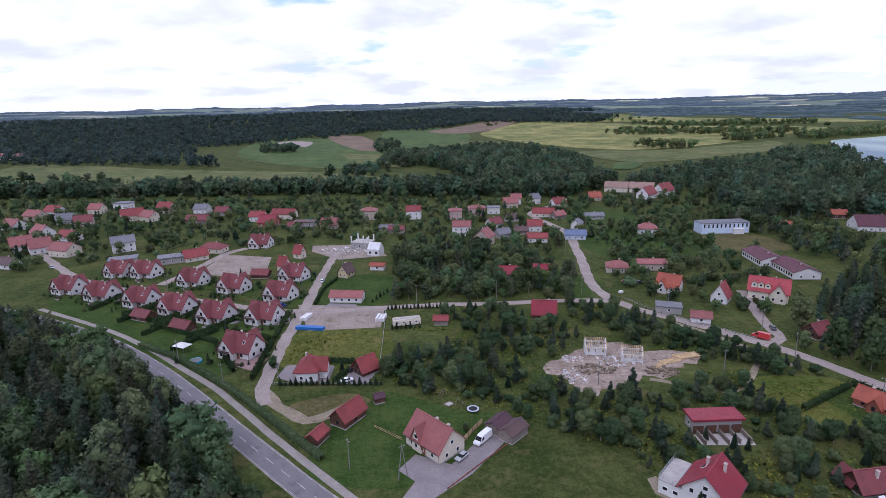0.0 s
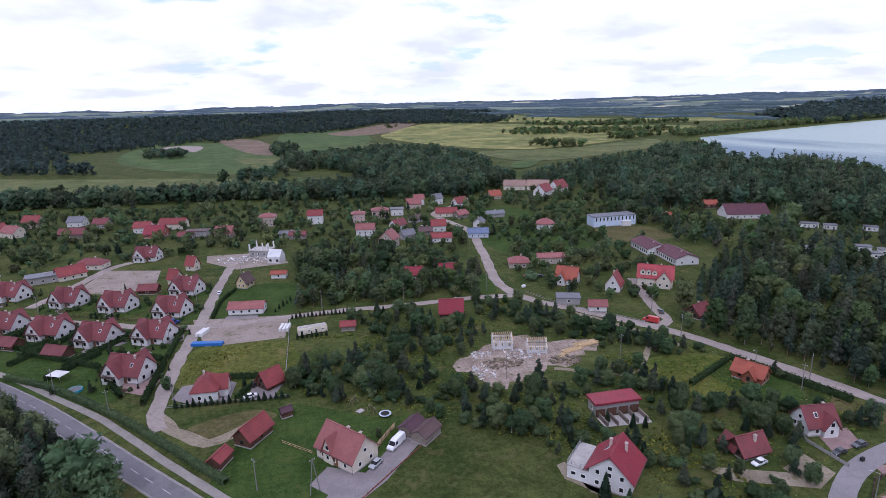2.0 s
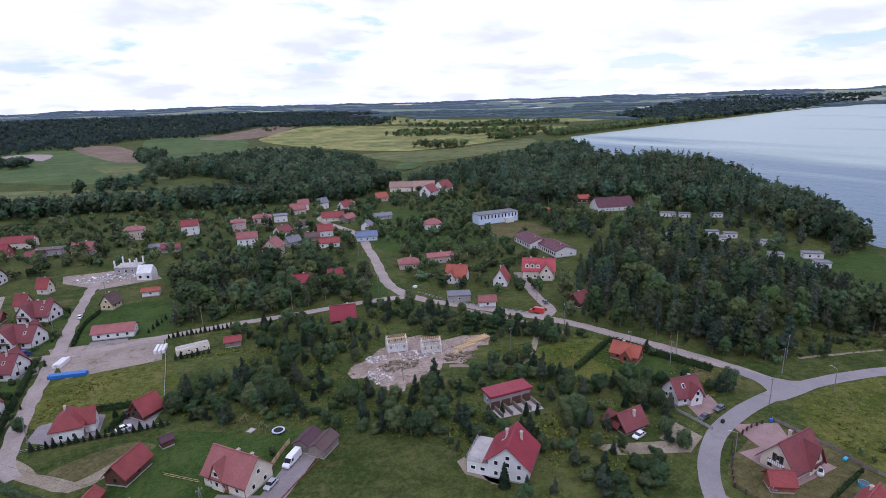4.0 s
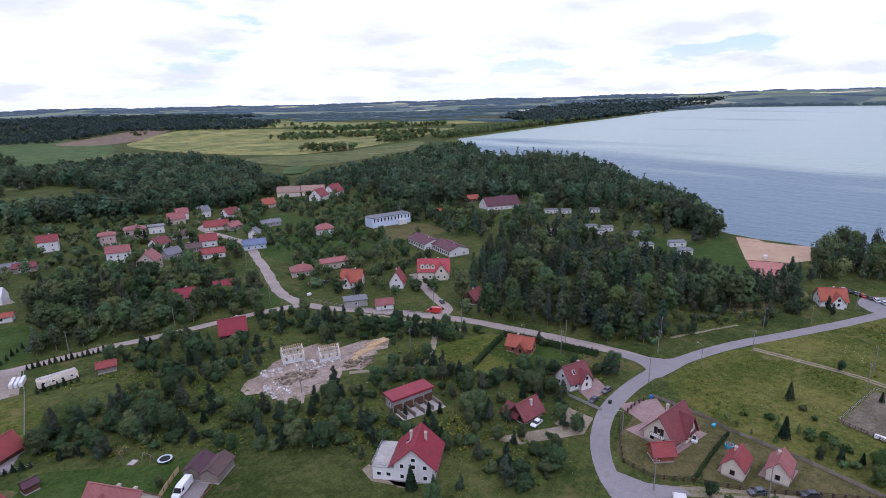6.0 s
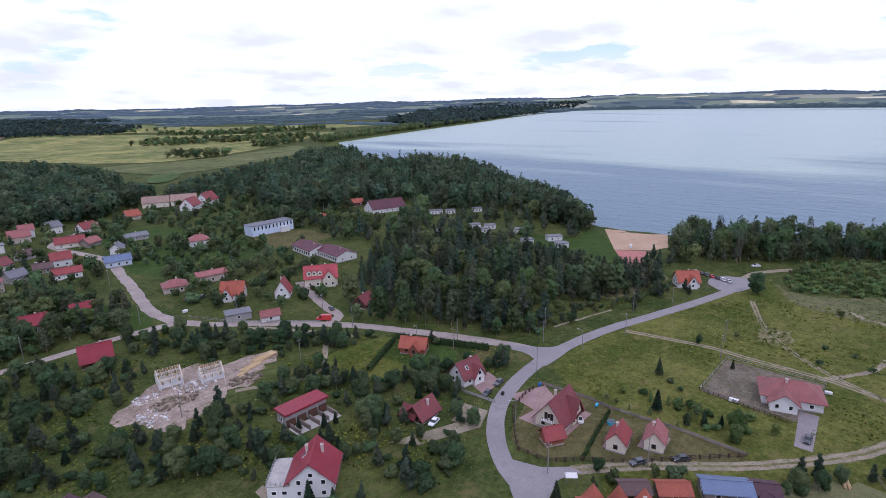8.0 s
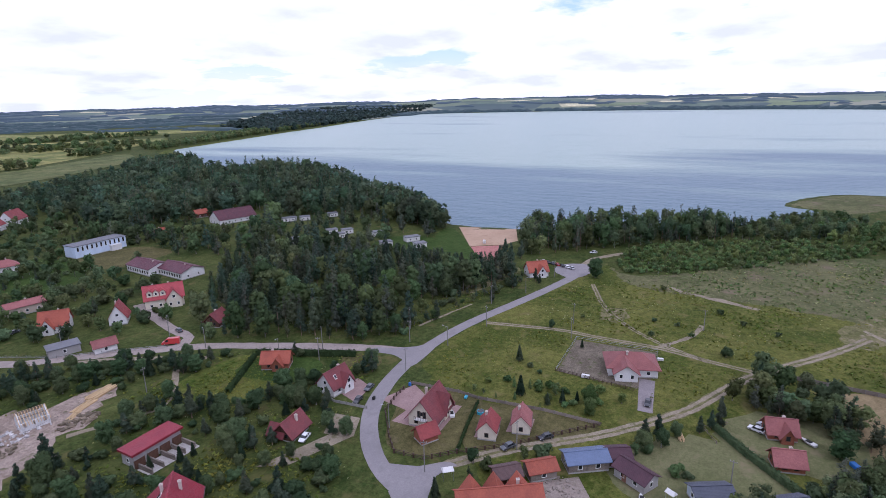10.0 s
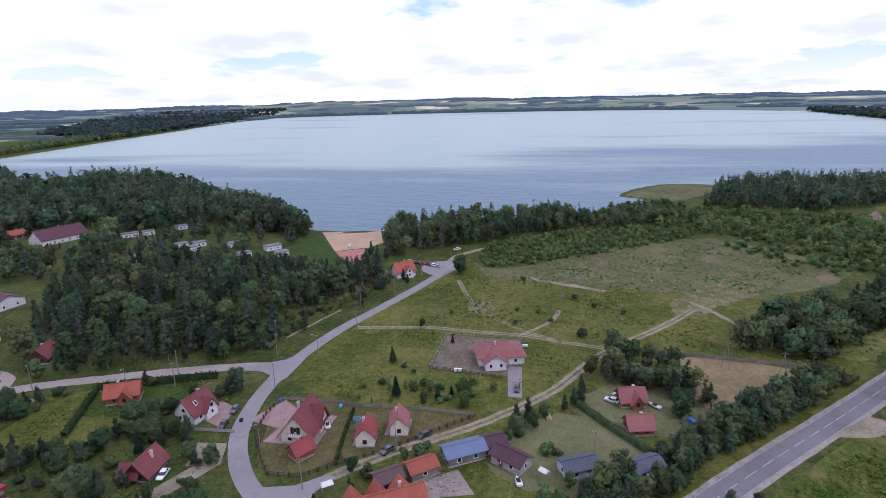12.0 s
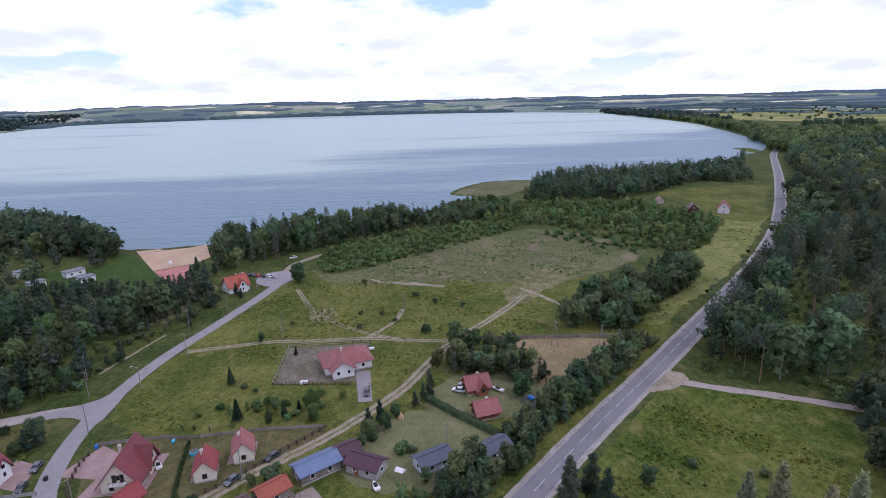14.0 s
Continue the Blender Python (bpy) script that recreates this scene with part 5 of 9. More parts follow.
# ---- houses further off ----
FAR_HOUSES = [
    # x, y, turn, length, width, eaves, ridge, walls, roof, kind, storeys
    (86, 234, -15, 10, 8, 2.6, 5.2, SAND_WALL, PALE_RED, "hip", 1), (102, 236, -10, 13, 8, 3.4, 4.6, SAND_WALL, PALE_RED, "gable", 1),
    (-230, 340, -35, 14, 10, 4.2, 8.5, WHITE, PALE_RED, "gable", 1), (-222, 309, 40, 11, 9, 4.0, 8.5, WHITE, PALE_RED, "gable", 1), (-208, 303, 40, 11, 9, 4.0, 8.5, WHITE, PALE_RED, "gable", 1),
    (-190, 295, -20, 14, 10, 4.2, 7.5, CREAM, PALE_RED, "gable", 1), (-207, 275, -20, 15, 8, 2.8, 5.5, WHITE, BROWN, "gable", 1), (-266, 368, -30, 15, 10, 3.5, 7, WHITE, PALE_RED, "gable", 1),
    (-273, 400, -25, 15, 9, 3.5, 7, SAND_WALL, PALE_RED, "gable", 1), (-269, 416, -25, 15, 9, 3.5, 7, WHITE, RED, "gable", 1), (-241, 383, 10, 12, 9, 3.4, 7, GREY_WALL, GREY, "gable", 1),
    (-209, 331, -25, 13, 9, 3.4, 6.5, WHITE, RED, "gable", 1), (-225, 374, 20, 11, 8, 3.4, 7, SAND_WALL, DARK_RED, "gable", 1), (-240, 418, -10, 10, 8, 4, 7.5, CREAM, PALE_RED, "gable", 1),
    (-224, 425, -10, 11, 9, 6, 6.6, WHITE, GREY, "flat", 2), (-200, 388, 35, 14, 10, 4, 8, CREAM, RED, "gable", 1), (-186, 384, -35, 13, 9, 3.6, 7, CREAM, PALE_RED, "gable", 1),
    (-187, 412, -15, 11, 9, 4, 8, SAND_WALL, RED, "gable", 1), (-148, 370, -10, 16, 8, 3, 6, OLD_WOOD, DARK_RED, "gable", 1), (-141, 397, -10, 9, 8, 3, 6, GREY_WALL, DARK_RED, "gable", 1),
    (-159, 407, -10, 10, 8, 3.5, 6.5, WHITE, GREY, "gable", 1), (-111, 292, -15, 14, 8, 2.7, 5.5, CREAM, DARK_RED, "hip", 1), (-115, 277, 35, 12, 8, 2.7, 6, CREAM, RED, "gable", 1),
    (-109, 371, -12, 11, 8, 4, 7, WHITE, RED, "gable", 1), (-98, 355, -12, 12, 10, 3, 7.5, BRICK, CRIMSON, "gable", 1), (-93, 377, -10, 17, 9, 4, 7, CREAM, RED, "gable", 1),
    (-79, 342, -10, 8, 7, 2.6, 4.8, OLD_WOOD, DARK_RED, "gable", 1), (-57, 342, -10, 11, 9, 3.2, 6.8, SAND_WALL, PALE_RED, "gable", 1), (-15, 324, -10, 10, 6, 2.6, 4.2, OLD_WOOD, DARK_RED, "gable", 1),
    (-74, 350, -10, 14, 7, 3.4, 3.7, GREY_WALL, BROWN, "flat", 1), (-250, 540, -20, 13, 9, 3, 7, WHITE, RED, "gable", 1), (-222, 527, -20, 10, 8, 3, 5.5, WHITE, GREY, "gable", 1),
    (-351, 528, -20, 17, 10, 4, 7, PINK, PALE_RED, "gable", 1), (22, 358, -5, 9, 9, 6, 7.8, PINK, PALE_RED, "hip", 2), (37, 367, -5, 12, 9, 5.6, 7.6, PINK, PALE_RED, "hip", 2),
    (49, 372, -5, 9, 7, 4.6, 5.0, WHITE, GREY, "flat", 1), (44, 331, 30, 9, 8, 2.8, 6, WHITE, DARK_RED, "gable", 1), (64, 393, -5, 11, 9, 4, 7.5, SAND_WALL, PALE_RED, "gable", 1),
    (70, 405, -5, 8, 7, 5, 8, WHITE, PALE_RED, "gable", 1), (83, 403, 20, 8, 7, 5, 8, WHITE, GREY, "gable", 1), (80, 357, -10, 15, 8, 3, 6, CREAM, RED, "gable", 1),
    (88, 350, 30, 9, 7, 2.6, 5, OLD_WOOD, PALE_RED, "gable", 1), (97, 388, 20, 10, 9, 3.6, 7.2, WHITE, RED, "gable", 1), (66, 317, -8, 9, 8, 4, 7, WHITE, RED, "gable", 1),
    (62, 291, -10, 12, 7, 3, 5, WHITE, RED, "gable", 1), (84, 295, -10, 12, 8, 3, 5.2, BLUE_WALL, BLUE, "gable", 1), (57, 310, -10, 8, 6, 2.6, 4.6, OLD_WOOD, BROWN, "gable", 1),
    (57, 345, 30, 8, 6, 2.6, 5, GREY_WALL, BROWN, "gable", 1), (127, 302, -15, 11, 8.5, 3.4, 6.4, WHITE, PALE_RED, "hip", 1), (160, 447, -25, 18, 10, 4, 8, CREAM, TAN, "gable", 1),
    (178, 440, -25, 18, 10, 4, 8, CREAM, TAN, "gable", 1), (171, 412, 40, 13, 10, 4, 9, WHITE, RED, "gable", 1), (189, 424, 35, 15, 10, 4, 9.5, WHITE, RED, "gable", 1),
    (130, 410, 5, 9, 8, 3, 6.5, SAND_WALL, ORANGE, "gable", 1), (-162, 300, 30, 12, 9, 6, 9, WHITE, GREY, "gable", 2), (-35, 367, -8, 11, 10, 6.2, 8.4, SAND_WALL, PALE_RED, "hip", 2),
    (-5, 363, -5, 10, 9, 6.2, 9.2, WHITE, RED, "gable", 2), (23, 313, -10, 11, 9, 6, 8.6, WHITE, PALE_RED, "gable", 2), (33, 288, 62, 10, 9, 5.4, 9.4, SAND_WALL, PALE_RED, "gable", 2),
    (45, 303, 20, 8, 7, 3, 5.6, GREY_WALL, GREY, "gable", 1), (-125, 274, 20, 14, 8, 3.2, 3.6, GREY_WALL, GREY, "flat", 1), (-146, 268, 20, 13, 8, 4.6, 5.0, SAND_WALL, GREY, "flat", 2),
    (-20, 330, -8, 12, 5, 2.4, 3.6, GREY_WALL, GREY, "gable", 1), (109, 345, 0, 14, 7, 2.6, 4.2, GREY_WALL, GREY, "gable", 1), (92, 320, 60, 8, 6, 3.4, 5.6, WHITE, GREY, "gable", 1),
    (328, -186, -30, 9, 7, 3.6, 7.5, WHITE, RED, "gable", 1), (333, -169, -20, 10, 7, 2.8, 6, LOG, BROWN, "gable", 1), (366, -163, 0, 5, 4, 2.6, 4.6, SAND_WALL, TAN, "gable", 1),
    (255, 325, -15, 9, 7, 3, 5.5, LOG, ORANGE, "gable", 1), (205, 300, -15, 8, 6, 2.6, 5, LOG, ORANGE, "gable", 1), (330, 545, -25, 14, 9, 3, 6.5, WHITE, ORANGE, "gable", 1),
    (420, 590, -25, 14, 9, 3, 6.5, WHITE, ORANGE, "gable", 1), (300, 500, -15, 10, 8, 3, 6, GREY_WALL, GREY, "gable", 1),
]
ROOF_WORDS = {"red_tiles": "red tiled", "crimson_sheet": "crimson sheet", "dark_red_tiles": "dark red", "pale_red_tiles": "faded red", "orange_tiles": "orange tiled", "maroon_sheet": "maroon",
              "brown_tiles": "brown", "grey_sheet": "grey sheet", "blue_sheet": "blue sheet", "slate_sheet": "slate", "wine_red_sheet": "wine red", "bright_rose_tiles": "bright red", "tan_tiles": "tan tiled"}
WALL_WORDS = {"cream_render": "cream", "white_render": "white", "pink_render": "pink", "beige_render": "beige", "yellow_render": "yellow", "pale_blue_render": "pale blue", "grey_render": "grey",
              "dark_log": "dark log", "weathered_wood": "weathered wooden", "red_brick": "red brick"}
for x, y, r, L, W, he, hr, wall_m, roof_m, kind, st in FAR_HOUSES:
    house(x, y, r, L, W, he, hr, wall_m, roof_m, f"{WALL_WORDS[wall_m.name]} house with a {ROOF_WORDS[roof_m.name]} roof in the village", kind=kind, storeys=st, n_side=3 if L > 10 else 2, n_end=2 if W > 7 else 1, fit=0.92 if math.hypot(x, y) < 420 else 1.0)


def estate_house(x, y, rot):
    """One of the alike new houses: a main block, a balcony gable and dormers."""
    root = house(x, y, rot, 11.0, 7.4, 2.9, 6.9, WHITE, DARK_RED, "new white house with crossing dark red roofs and a dark balcony", group="estate houses",
                 wings=((-2.2, -1, 5.8, 1.8, 3.0, 6.8), (0.8, 1, 4.8, 1.5, 3.0, 6.5)), chimneys=((-0.1, 0.2), (0.5, -0.15)), dark=True, n_side=2,
                 lights=((2.6, -1, 0.45), (-3.2, 1, 0.5)), gutters=True, over=0.55, door_at=(-1, 0.12))
    bm = bmesh.new()
    box(bm, -4.3, -0.4, -6.6, -5.4, 2.55, 2.7)
    for k in range(9):
        box(bm, -4.28 + 0.475 * k, -4.22 + 0.475 * k, -6.6, -6.53, 2.7, 3.6)
    box(bm, -4.3, -0.4, -6.62, -6.52, 3.6, 3.68)
    for k in (-4.2, -0.5):
        box(bm, k - 0.08, k + 0.08, -6.58, -6.42, 0, 2.55)
    part("balcony", bm, FRAME_DARK, root, "dark wooden balcony")
    return root


ESTATE = [(-57, 163, -26), (-57, 190, -26), (-75, 193, -26), (-93, 203, -26), (-111, 213, -26), (-131, 222, -26), (-150, 232, -26), (-140, 254, -26), (-127, 252, -26), (-100, 237, -26), (-79, 226, -26), (-57, 214, -26),
          (-57, 239, -26), (-88, 300, -16)]
first = estate_house(*ESTATE[0])
for x, y, r in ESTATE[1:]:
    copy_thing(first, pose(x, y, 0, 0, 0, r))
    FOOT.append((x, y, 8.0))
for x, y in ((-65, 253), (-62, 274)):
    house(x, y, -30, 6.0, 5.2, 3.6, 7.6, CREAM, RED, "narrow cream house with a steep red roof", chimneys=((0.2, 0.2),), n_side=1, n_end=1, fit=0.8)
for x, y, r in ((-103, 196, -26), (-84, 184, -26), (-73, 243, -10)):
    house(x, y, r, 7.5, 4.6, 2.0, 3.8, LOG, DARK_RED, "wooden summer house with a red roof in a garden", category="summer house", name="summer_house", chimneys=(), n_side=1, n_end=0, attic=False)

# ---- larger buildings ----
school = house(168, 299, 0.5, 27, 9, 6.0, 6.3, SKY_WALL, GREY, "long pale blue school with tall windows and a flat roof", kind="flat", category="school", name="school", chimneys=(), n_side=0, n_end=0, over=0.35, door_at=None)
for k in range(11):
    window(school, -12 + 2.4 * k, -4.5, 3.3, 270, 1.3, 2.9)
    window(school, -12 + 2.4 * k, 4.5, 3.3, 90, 1.3, 2.9)
bm = bmesh.new()
box(bm, 4.0, 9.5, -6.6, -4.5, 0, 2.9)
box(bm, 3.8, 9.7, -6.8, -4.5, 2.9, 3.1)
part("entrance_porch", bm, WHITE, school)
for x, y, L in ((156.8, 240.5, 18.5), (159.2, 222, 18.5)):
    hall = house(x, y, 84, L, 11, 3.2, 5.2, WHITE, WINE, "long low white pavilion with a wine red roof", category="pavilion", name="pavilion", chimneys=((-0.5, 0.1),), n_side=0, n_end=2, attic=False, door_at=None)
    for k in range(9):
        window(hall, -7.8 + 1.95 * k, 5.5, 0.8, 90, 1.5, 1.9)
        window(hall, -7.8 + 1.95 * k, -5.5, 0.8, 270, 1.5, 1.9)
house(254, 293, -15, 25, 14, 3.2, 8.2, WHITE, WINE, "white inn with a great wine red roof among pines", category="inn", name="inn", chimneys=((0.1, 0.1),), n_side=6, n_end=3)
house(-637, 915, -20, 56, 16, 7, 10, WHITE, PALE_RED, "large white hotel with pale red roofs far off", category="hotel", name="hotel", storeys=2, chimneys=(), n_side=10, n_end=3)
for x, y, r, L in ((267, 257, -35, 9), (274, 250, -35, 6), (243, 199, -35, 7), (250, 209, -35, 6), (254, 201, -35, 6), (238, 164, -35, 6), (253, 157, -35, 8), (242.5, 146, -35, 6), (256, 181, -35, 6), (290, 240, -35, 6), (225, 215, -30, 6)):
    house(x, y, r, L, 4.2, 2.5, 2.8, WHITE, GREY, "white flat-roofed holiday cabin", kind="flat", category="cabin", name="cabin", group="camp cabins", chimneys=(), n_side=2, n_end=1, over=0.3)
# low growth only in front of these: x, y, half width, reach
LOW = [(267, 257, 7, 40), (243, 199, 6, 34), (254, 201, 5, 30), (238, 164, 5, 30), (253, 158, 6, 36), (243, 146, 6, 34), (254, 293, 15, 48), (274, 250, 5, 30), (124.4, 159.1, 6, 16), (221.5, 76.6, 7, 14),
       (247, 114, 14, 46), (275, 128, 17, 60), (250, 130, 12, 40), (290, 240, 5, 26), (158, 232, 10, 20), (168, 299, 14, 30)]


def far_cottage(x, y, rot, L, roof_m):
    """A cottage of the village across the lake."""
    z = float(height(x, y))
    root = tagged(new("house"), "pale cottage with a red roof across the lake", "house", "lakeside village")
    root.matrix_basis = pose(x, y, z, 0, 0, rot)
    bm = bmesh.new()
    gable_walls(bm, L, L * 0.7, 5.0, 10.0)
    part("wall", bm, WHITE, root)
    bm = bmesh.new()
    gable_roof(bm, L, L * 0.7, 5.0, 10.0, 0.6)
    part("roof", bm, roof_m, root)


for i, (x, y) in enumerate(((2064, -840), (2110, -865), (2180, -880), (2214, -930), (2243, -900), (2320, -880), (2340, -980), (2400, -950), (2440, -1000), (2530, -1050), (2140, -905), (2280, -1010), (2480, -930))):
    far_cottage(x, y, i * 37 % 90, 15 + i % 3 * 3, (RED, ORANGE, PALE_RED)[i % 3])

# ---- trees ----


def lobes(kind, rng):
    """Balls of foliage that make up a crown of unit height: x, y, z, radius."""
    out = []
    if kind == "broad":
        out.append((0, 0, 0.55, 0.27))
        for i in range(16):
            a, e = rng.uniform(0, 2 * math.pi), rng.uniform(-1.2, 1.15)
            d = rng.uniform(0.14, 0.27)
            out.append((d * math.cos(a) * math.cos(e), d * math.sin(a) * math.cos(e), 0.50 + 0.36 * math.sin(e), rng.uniform(0.09, 0.16)))
    elif kind == "pine":
        for i in range(13):
            k = i / 12
            a = rng.uniform(0, 2 * math.pi)
            d = (0.14 - 0.125 * k) * rng.uniform(0.4, 1.2)
            out.append((d * math.cos(a), d * math.sin(a), 0.20 + 0.74 * k, (0.120 - 0.080 * k) * rng.uniform(0.75, 1.25)))
    elif kind == "tallpine":
        for i in range(7):
            k = i / 6
            a = rng.uniform(0, 2 * math.pi)
            d = (0.11 - 0.07 * k) * rng.uniform(0.5, 1.2)
            out.append((d * math.cos(a), d * math.sin(a), 0.62 + 0.32 * k, (0.105 - 0.04 * k) * rng.uniform(0.8, 1.2)))
    elif kind == "shrub":
        for i in range(10):
            a, d = rng.uniform(0, 2 * math.pi), rng.uniform(0.05, 0.45)
            out.append((d * math.cos(a), d * math.sin(a), rng.uniform(0.25, 0.72), rng.uniform(0.18, 0.32)))
    return out


def unit(v):
    return v / (np.linalg.norm(v, axis=-1, keepdims=True) + 1e-9)


def crown(kind, count, seed, grow=1.0, cores=20):
    """One crown of unit height: corners of its leaf sprays and of the dense foliage behind them, with their soft normals."""
    rng, r = random.Random(seed), np.random.default_rng(seed)
    up = np.array([0.0, 0.0, 1.0])
    solid_parts = []
    if kind == "spruce":
        k = r.random(count) ** 0.6
        a = r.random(count) * 2 * math.pi
        rad = 0.19 * k * (0.72 + 0.28 * np.sin(k * 46)) + 0.012
        p = np.stack([rad * np.cos(a), rad * np.sin(a), 0.98 - 0.88 * k], -1)
        d = unit(np.stack([np.cos(a), np.sin(a), np.full(count, 0.55)], -1))
        size = np.full(count, 0.062)
        for z0, z1, w in ((0.12, 0.55, 0.15), (0.4, 0.94, 0.095)):
            for q in range(6):
                a0, a1 = q * math.pi / 3, (q + 1) * math.pi / 3
                tri = np.array([(w * math.cos(a0), w * math.sin(a0), z0), (w * math.cos(a1), w * math.sin(a1), z0), (0, 0, z1)])
                solid_parts.append((tri, unit(tri * [1, 1, 0] + [0, 0, 0.05])))
    else:
        ls = lobes(kind, rng)
        w = np.array([q[3] ** 2 for q in ls])
        pick = r.choice(len(ls), count, p=w / w.sum())
        L = np.array(ls)[pick]
        d = r.normal(0, 1, (count, 3))
        d[:, 2] = d[:, 2] * 0.9 + 0.25
        d = unit(d)
        p = L[:, :3] + d * L[:, 3:4] * (0.72 + 0.40 * r.random((count, 1)))
        size = {"broad": 0.062, "pine": 0.046, "tallpine": 0.036, "shrub": 0.17}[kind] * (0.7 + 0.6 * r.random(count))
        for x, y, z, rad in ls[:0 if kind == "tallpine" else cores]:
            c, rad = np.array([x, y, z]), rad * 0.80
            for sx in (1, -1):
                for sy in (1, -1):
                    for sz in (1, -1):
                        n = np.array([(sx, 0, 0), (0, sy, 0), (0, 0, sz)], float)
                        if sx * sy * sz < 0:
                            n = n[::-1]
                        solid_parts.append((c + n * rad, n))
    mid = p.mean(0)
    soft = unit(d + 0.8 * unit((p - mid) * [1, 1, 0.7]) + 0.15 * up)
    s = (size * grow)[:, None]
    if kind in ("pine", "tallpine", "spruce"):
        ax = unit(d * 0.7 + up * 0.45 + r.normal(0, 0.35, d.shape))
        b = unit(np.cross(ax, r.normal(0, 1, d.shape)))
        v = np.stack([p + b * s * 0.62 - ax * s * 0.3, p + ax * s * 1.5, p - b * s * 0.62 - ax * s * 0.3], 1)
    else:
        n0 = unit(d + r.normal(0, 0.45, d.shape))
        t = unit(np.cross(n0, r.normal(0, 1, d.shape)))
        b = np.cross(n0, t)
        v = np.stack([p + t * s * 1.25, p - t * s * 0.7 + b * s * 1.0 + n0 * s * 0.2, p - t * s * 0.7 - b * s * 1.0], 1)
    face = unit(np.cross(v[:, 1] - v[:, 0], v[:, 2] - v[:, 0]))
    turned = (face * soft).sum(1) < 0
    v[turned] = v[turned][:, ::-1]
    face[turned] *= -1
    nrm = np.repeat(unit(soft * 0.8 + face * 0.4)[:, None], 3, 1)
    if solid_parts:
        v = np.concatenate([v, np.array([q[0] for q in solid_parts])])
        nrm = np.concatenate([nrm, np.array([q[1] for q in solid_parts])])
    return v.reshape(-1, 3), nrm.reshape(-1, 3)


def sprays(p, nrm, size, seed=0, corners=3):
    """Bent leaf sprays, three corners for each place."""
    r = np.random.default_rng(seed)
    nrm = unit(nrm)
    t = unit(np.cross(nrm, r.normal(0, 1, nrm.shape)))
    b = np.cross(nrm, t)
    s = size[:, None] * 1.25
    return np.stack([p + t * s, p - t * s * 0.55 + b * s * 0.85 + nrm * s * 0.2, p - t * s * 0.55 - b * s * 0.85], 1)


def set_normals(me, nrm):
    at = me.attributes.new("custom_normal", "FLOAT_VECTOR", "POINT")
    at.data.foreach_set("vector", np.asarray(nrm, np.float32).ravel())


def trunk_mesh(kind, h=1.0, seed=0):
    """A tapered trunk with limbs, for a tree of height one."""
    rng = random.Random(seed)
    bm = bmesh.new()
    top = {"broad": 0.72, "pine": 0.9, "tallpine": 0.93, "spruce": 0.95, "shrub": 0.5}[kind]
    base = {"broad": 0.026, "pine": 0.018, "tallpine": 0.014, "spruce": 0.018, "shrub": 0.03}[kind]
    cyl(bm, 0, 0, -0.02, top * 0.5, base, base * 0.7, 6)
    cyl(bm, 0, 0, top * 0.5, top, base * 0.7, base * 0.15, 6)
    for i in range(6 if kind != "spruce" else 0):
        a, z = rng.uniform(0, 6.28), top * rng.uniform(0.5, 0.85)
        m = Matrix.Translation((0, 0, z)) @ Matrix.Rotation(a, 4, "Z") @ Matrix.Rotation(radians(rng.uniform(45, 75)), 4, "Y")
        cyl(bm, 0, 0, 0, 0.2 if kind == "broad" else 0.12, base * 0.4, base * 0.1, 4, m)
    return bm


SPECIES = {"broad": (LEAF, BARK_GREY), "pine": (NEEDLE, BARK), "tallpine": (NEEDLE, BARK), "spruce": (SPRUCE, BARK), "shrub": (LEAF, BARK_GREY), "pale": (LEAF_WILLOW, BARK_GREY), "pale_spruce": (PALE_NEEDLE, BARK)}
TREE_WORDS = {"broad": ("leafy green broadleaf tree", "tree"), "pine": ("dark green pine with a rough crown", "pine"), "tallpine": ("tall pine with a bare reddish trunk", "pine"),
              "spruce": ("dense dark conical spruce", "spruce"), "shrub": ("rounded leafy green bush", "bush"), "pale": ("pale silvery-green spreading willow tree", "tree"), "pale_spruce": ("pale yellowish spruce with a slender top", "spruce")}
TEMPLATES = {}


def set_tone(me, values):
    at = me.attributes.new("tone", "FLOAT_COLOR", "POINT")
    v = np.asarray(values, float)
    col = np.ones((len(v), 4))
    col[:, :3] = v if v.ndim == 2 else v[:, None]
    at.data.foreach_set("color", col.ravel())


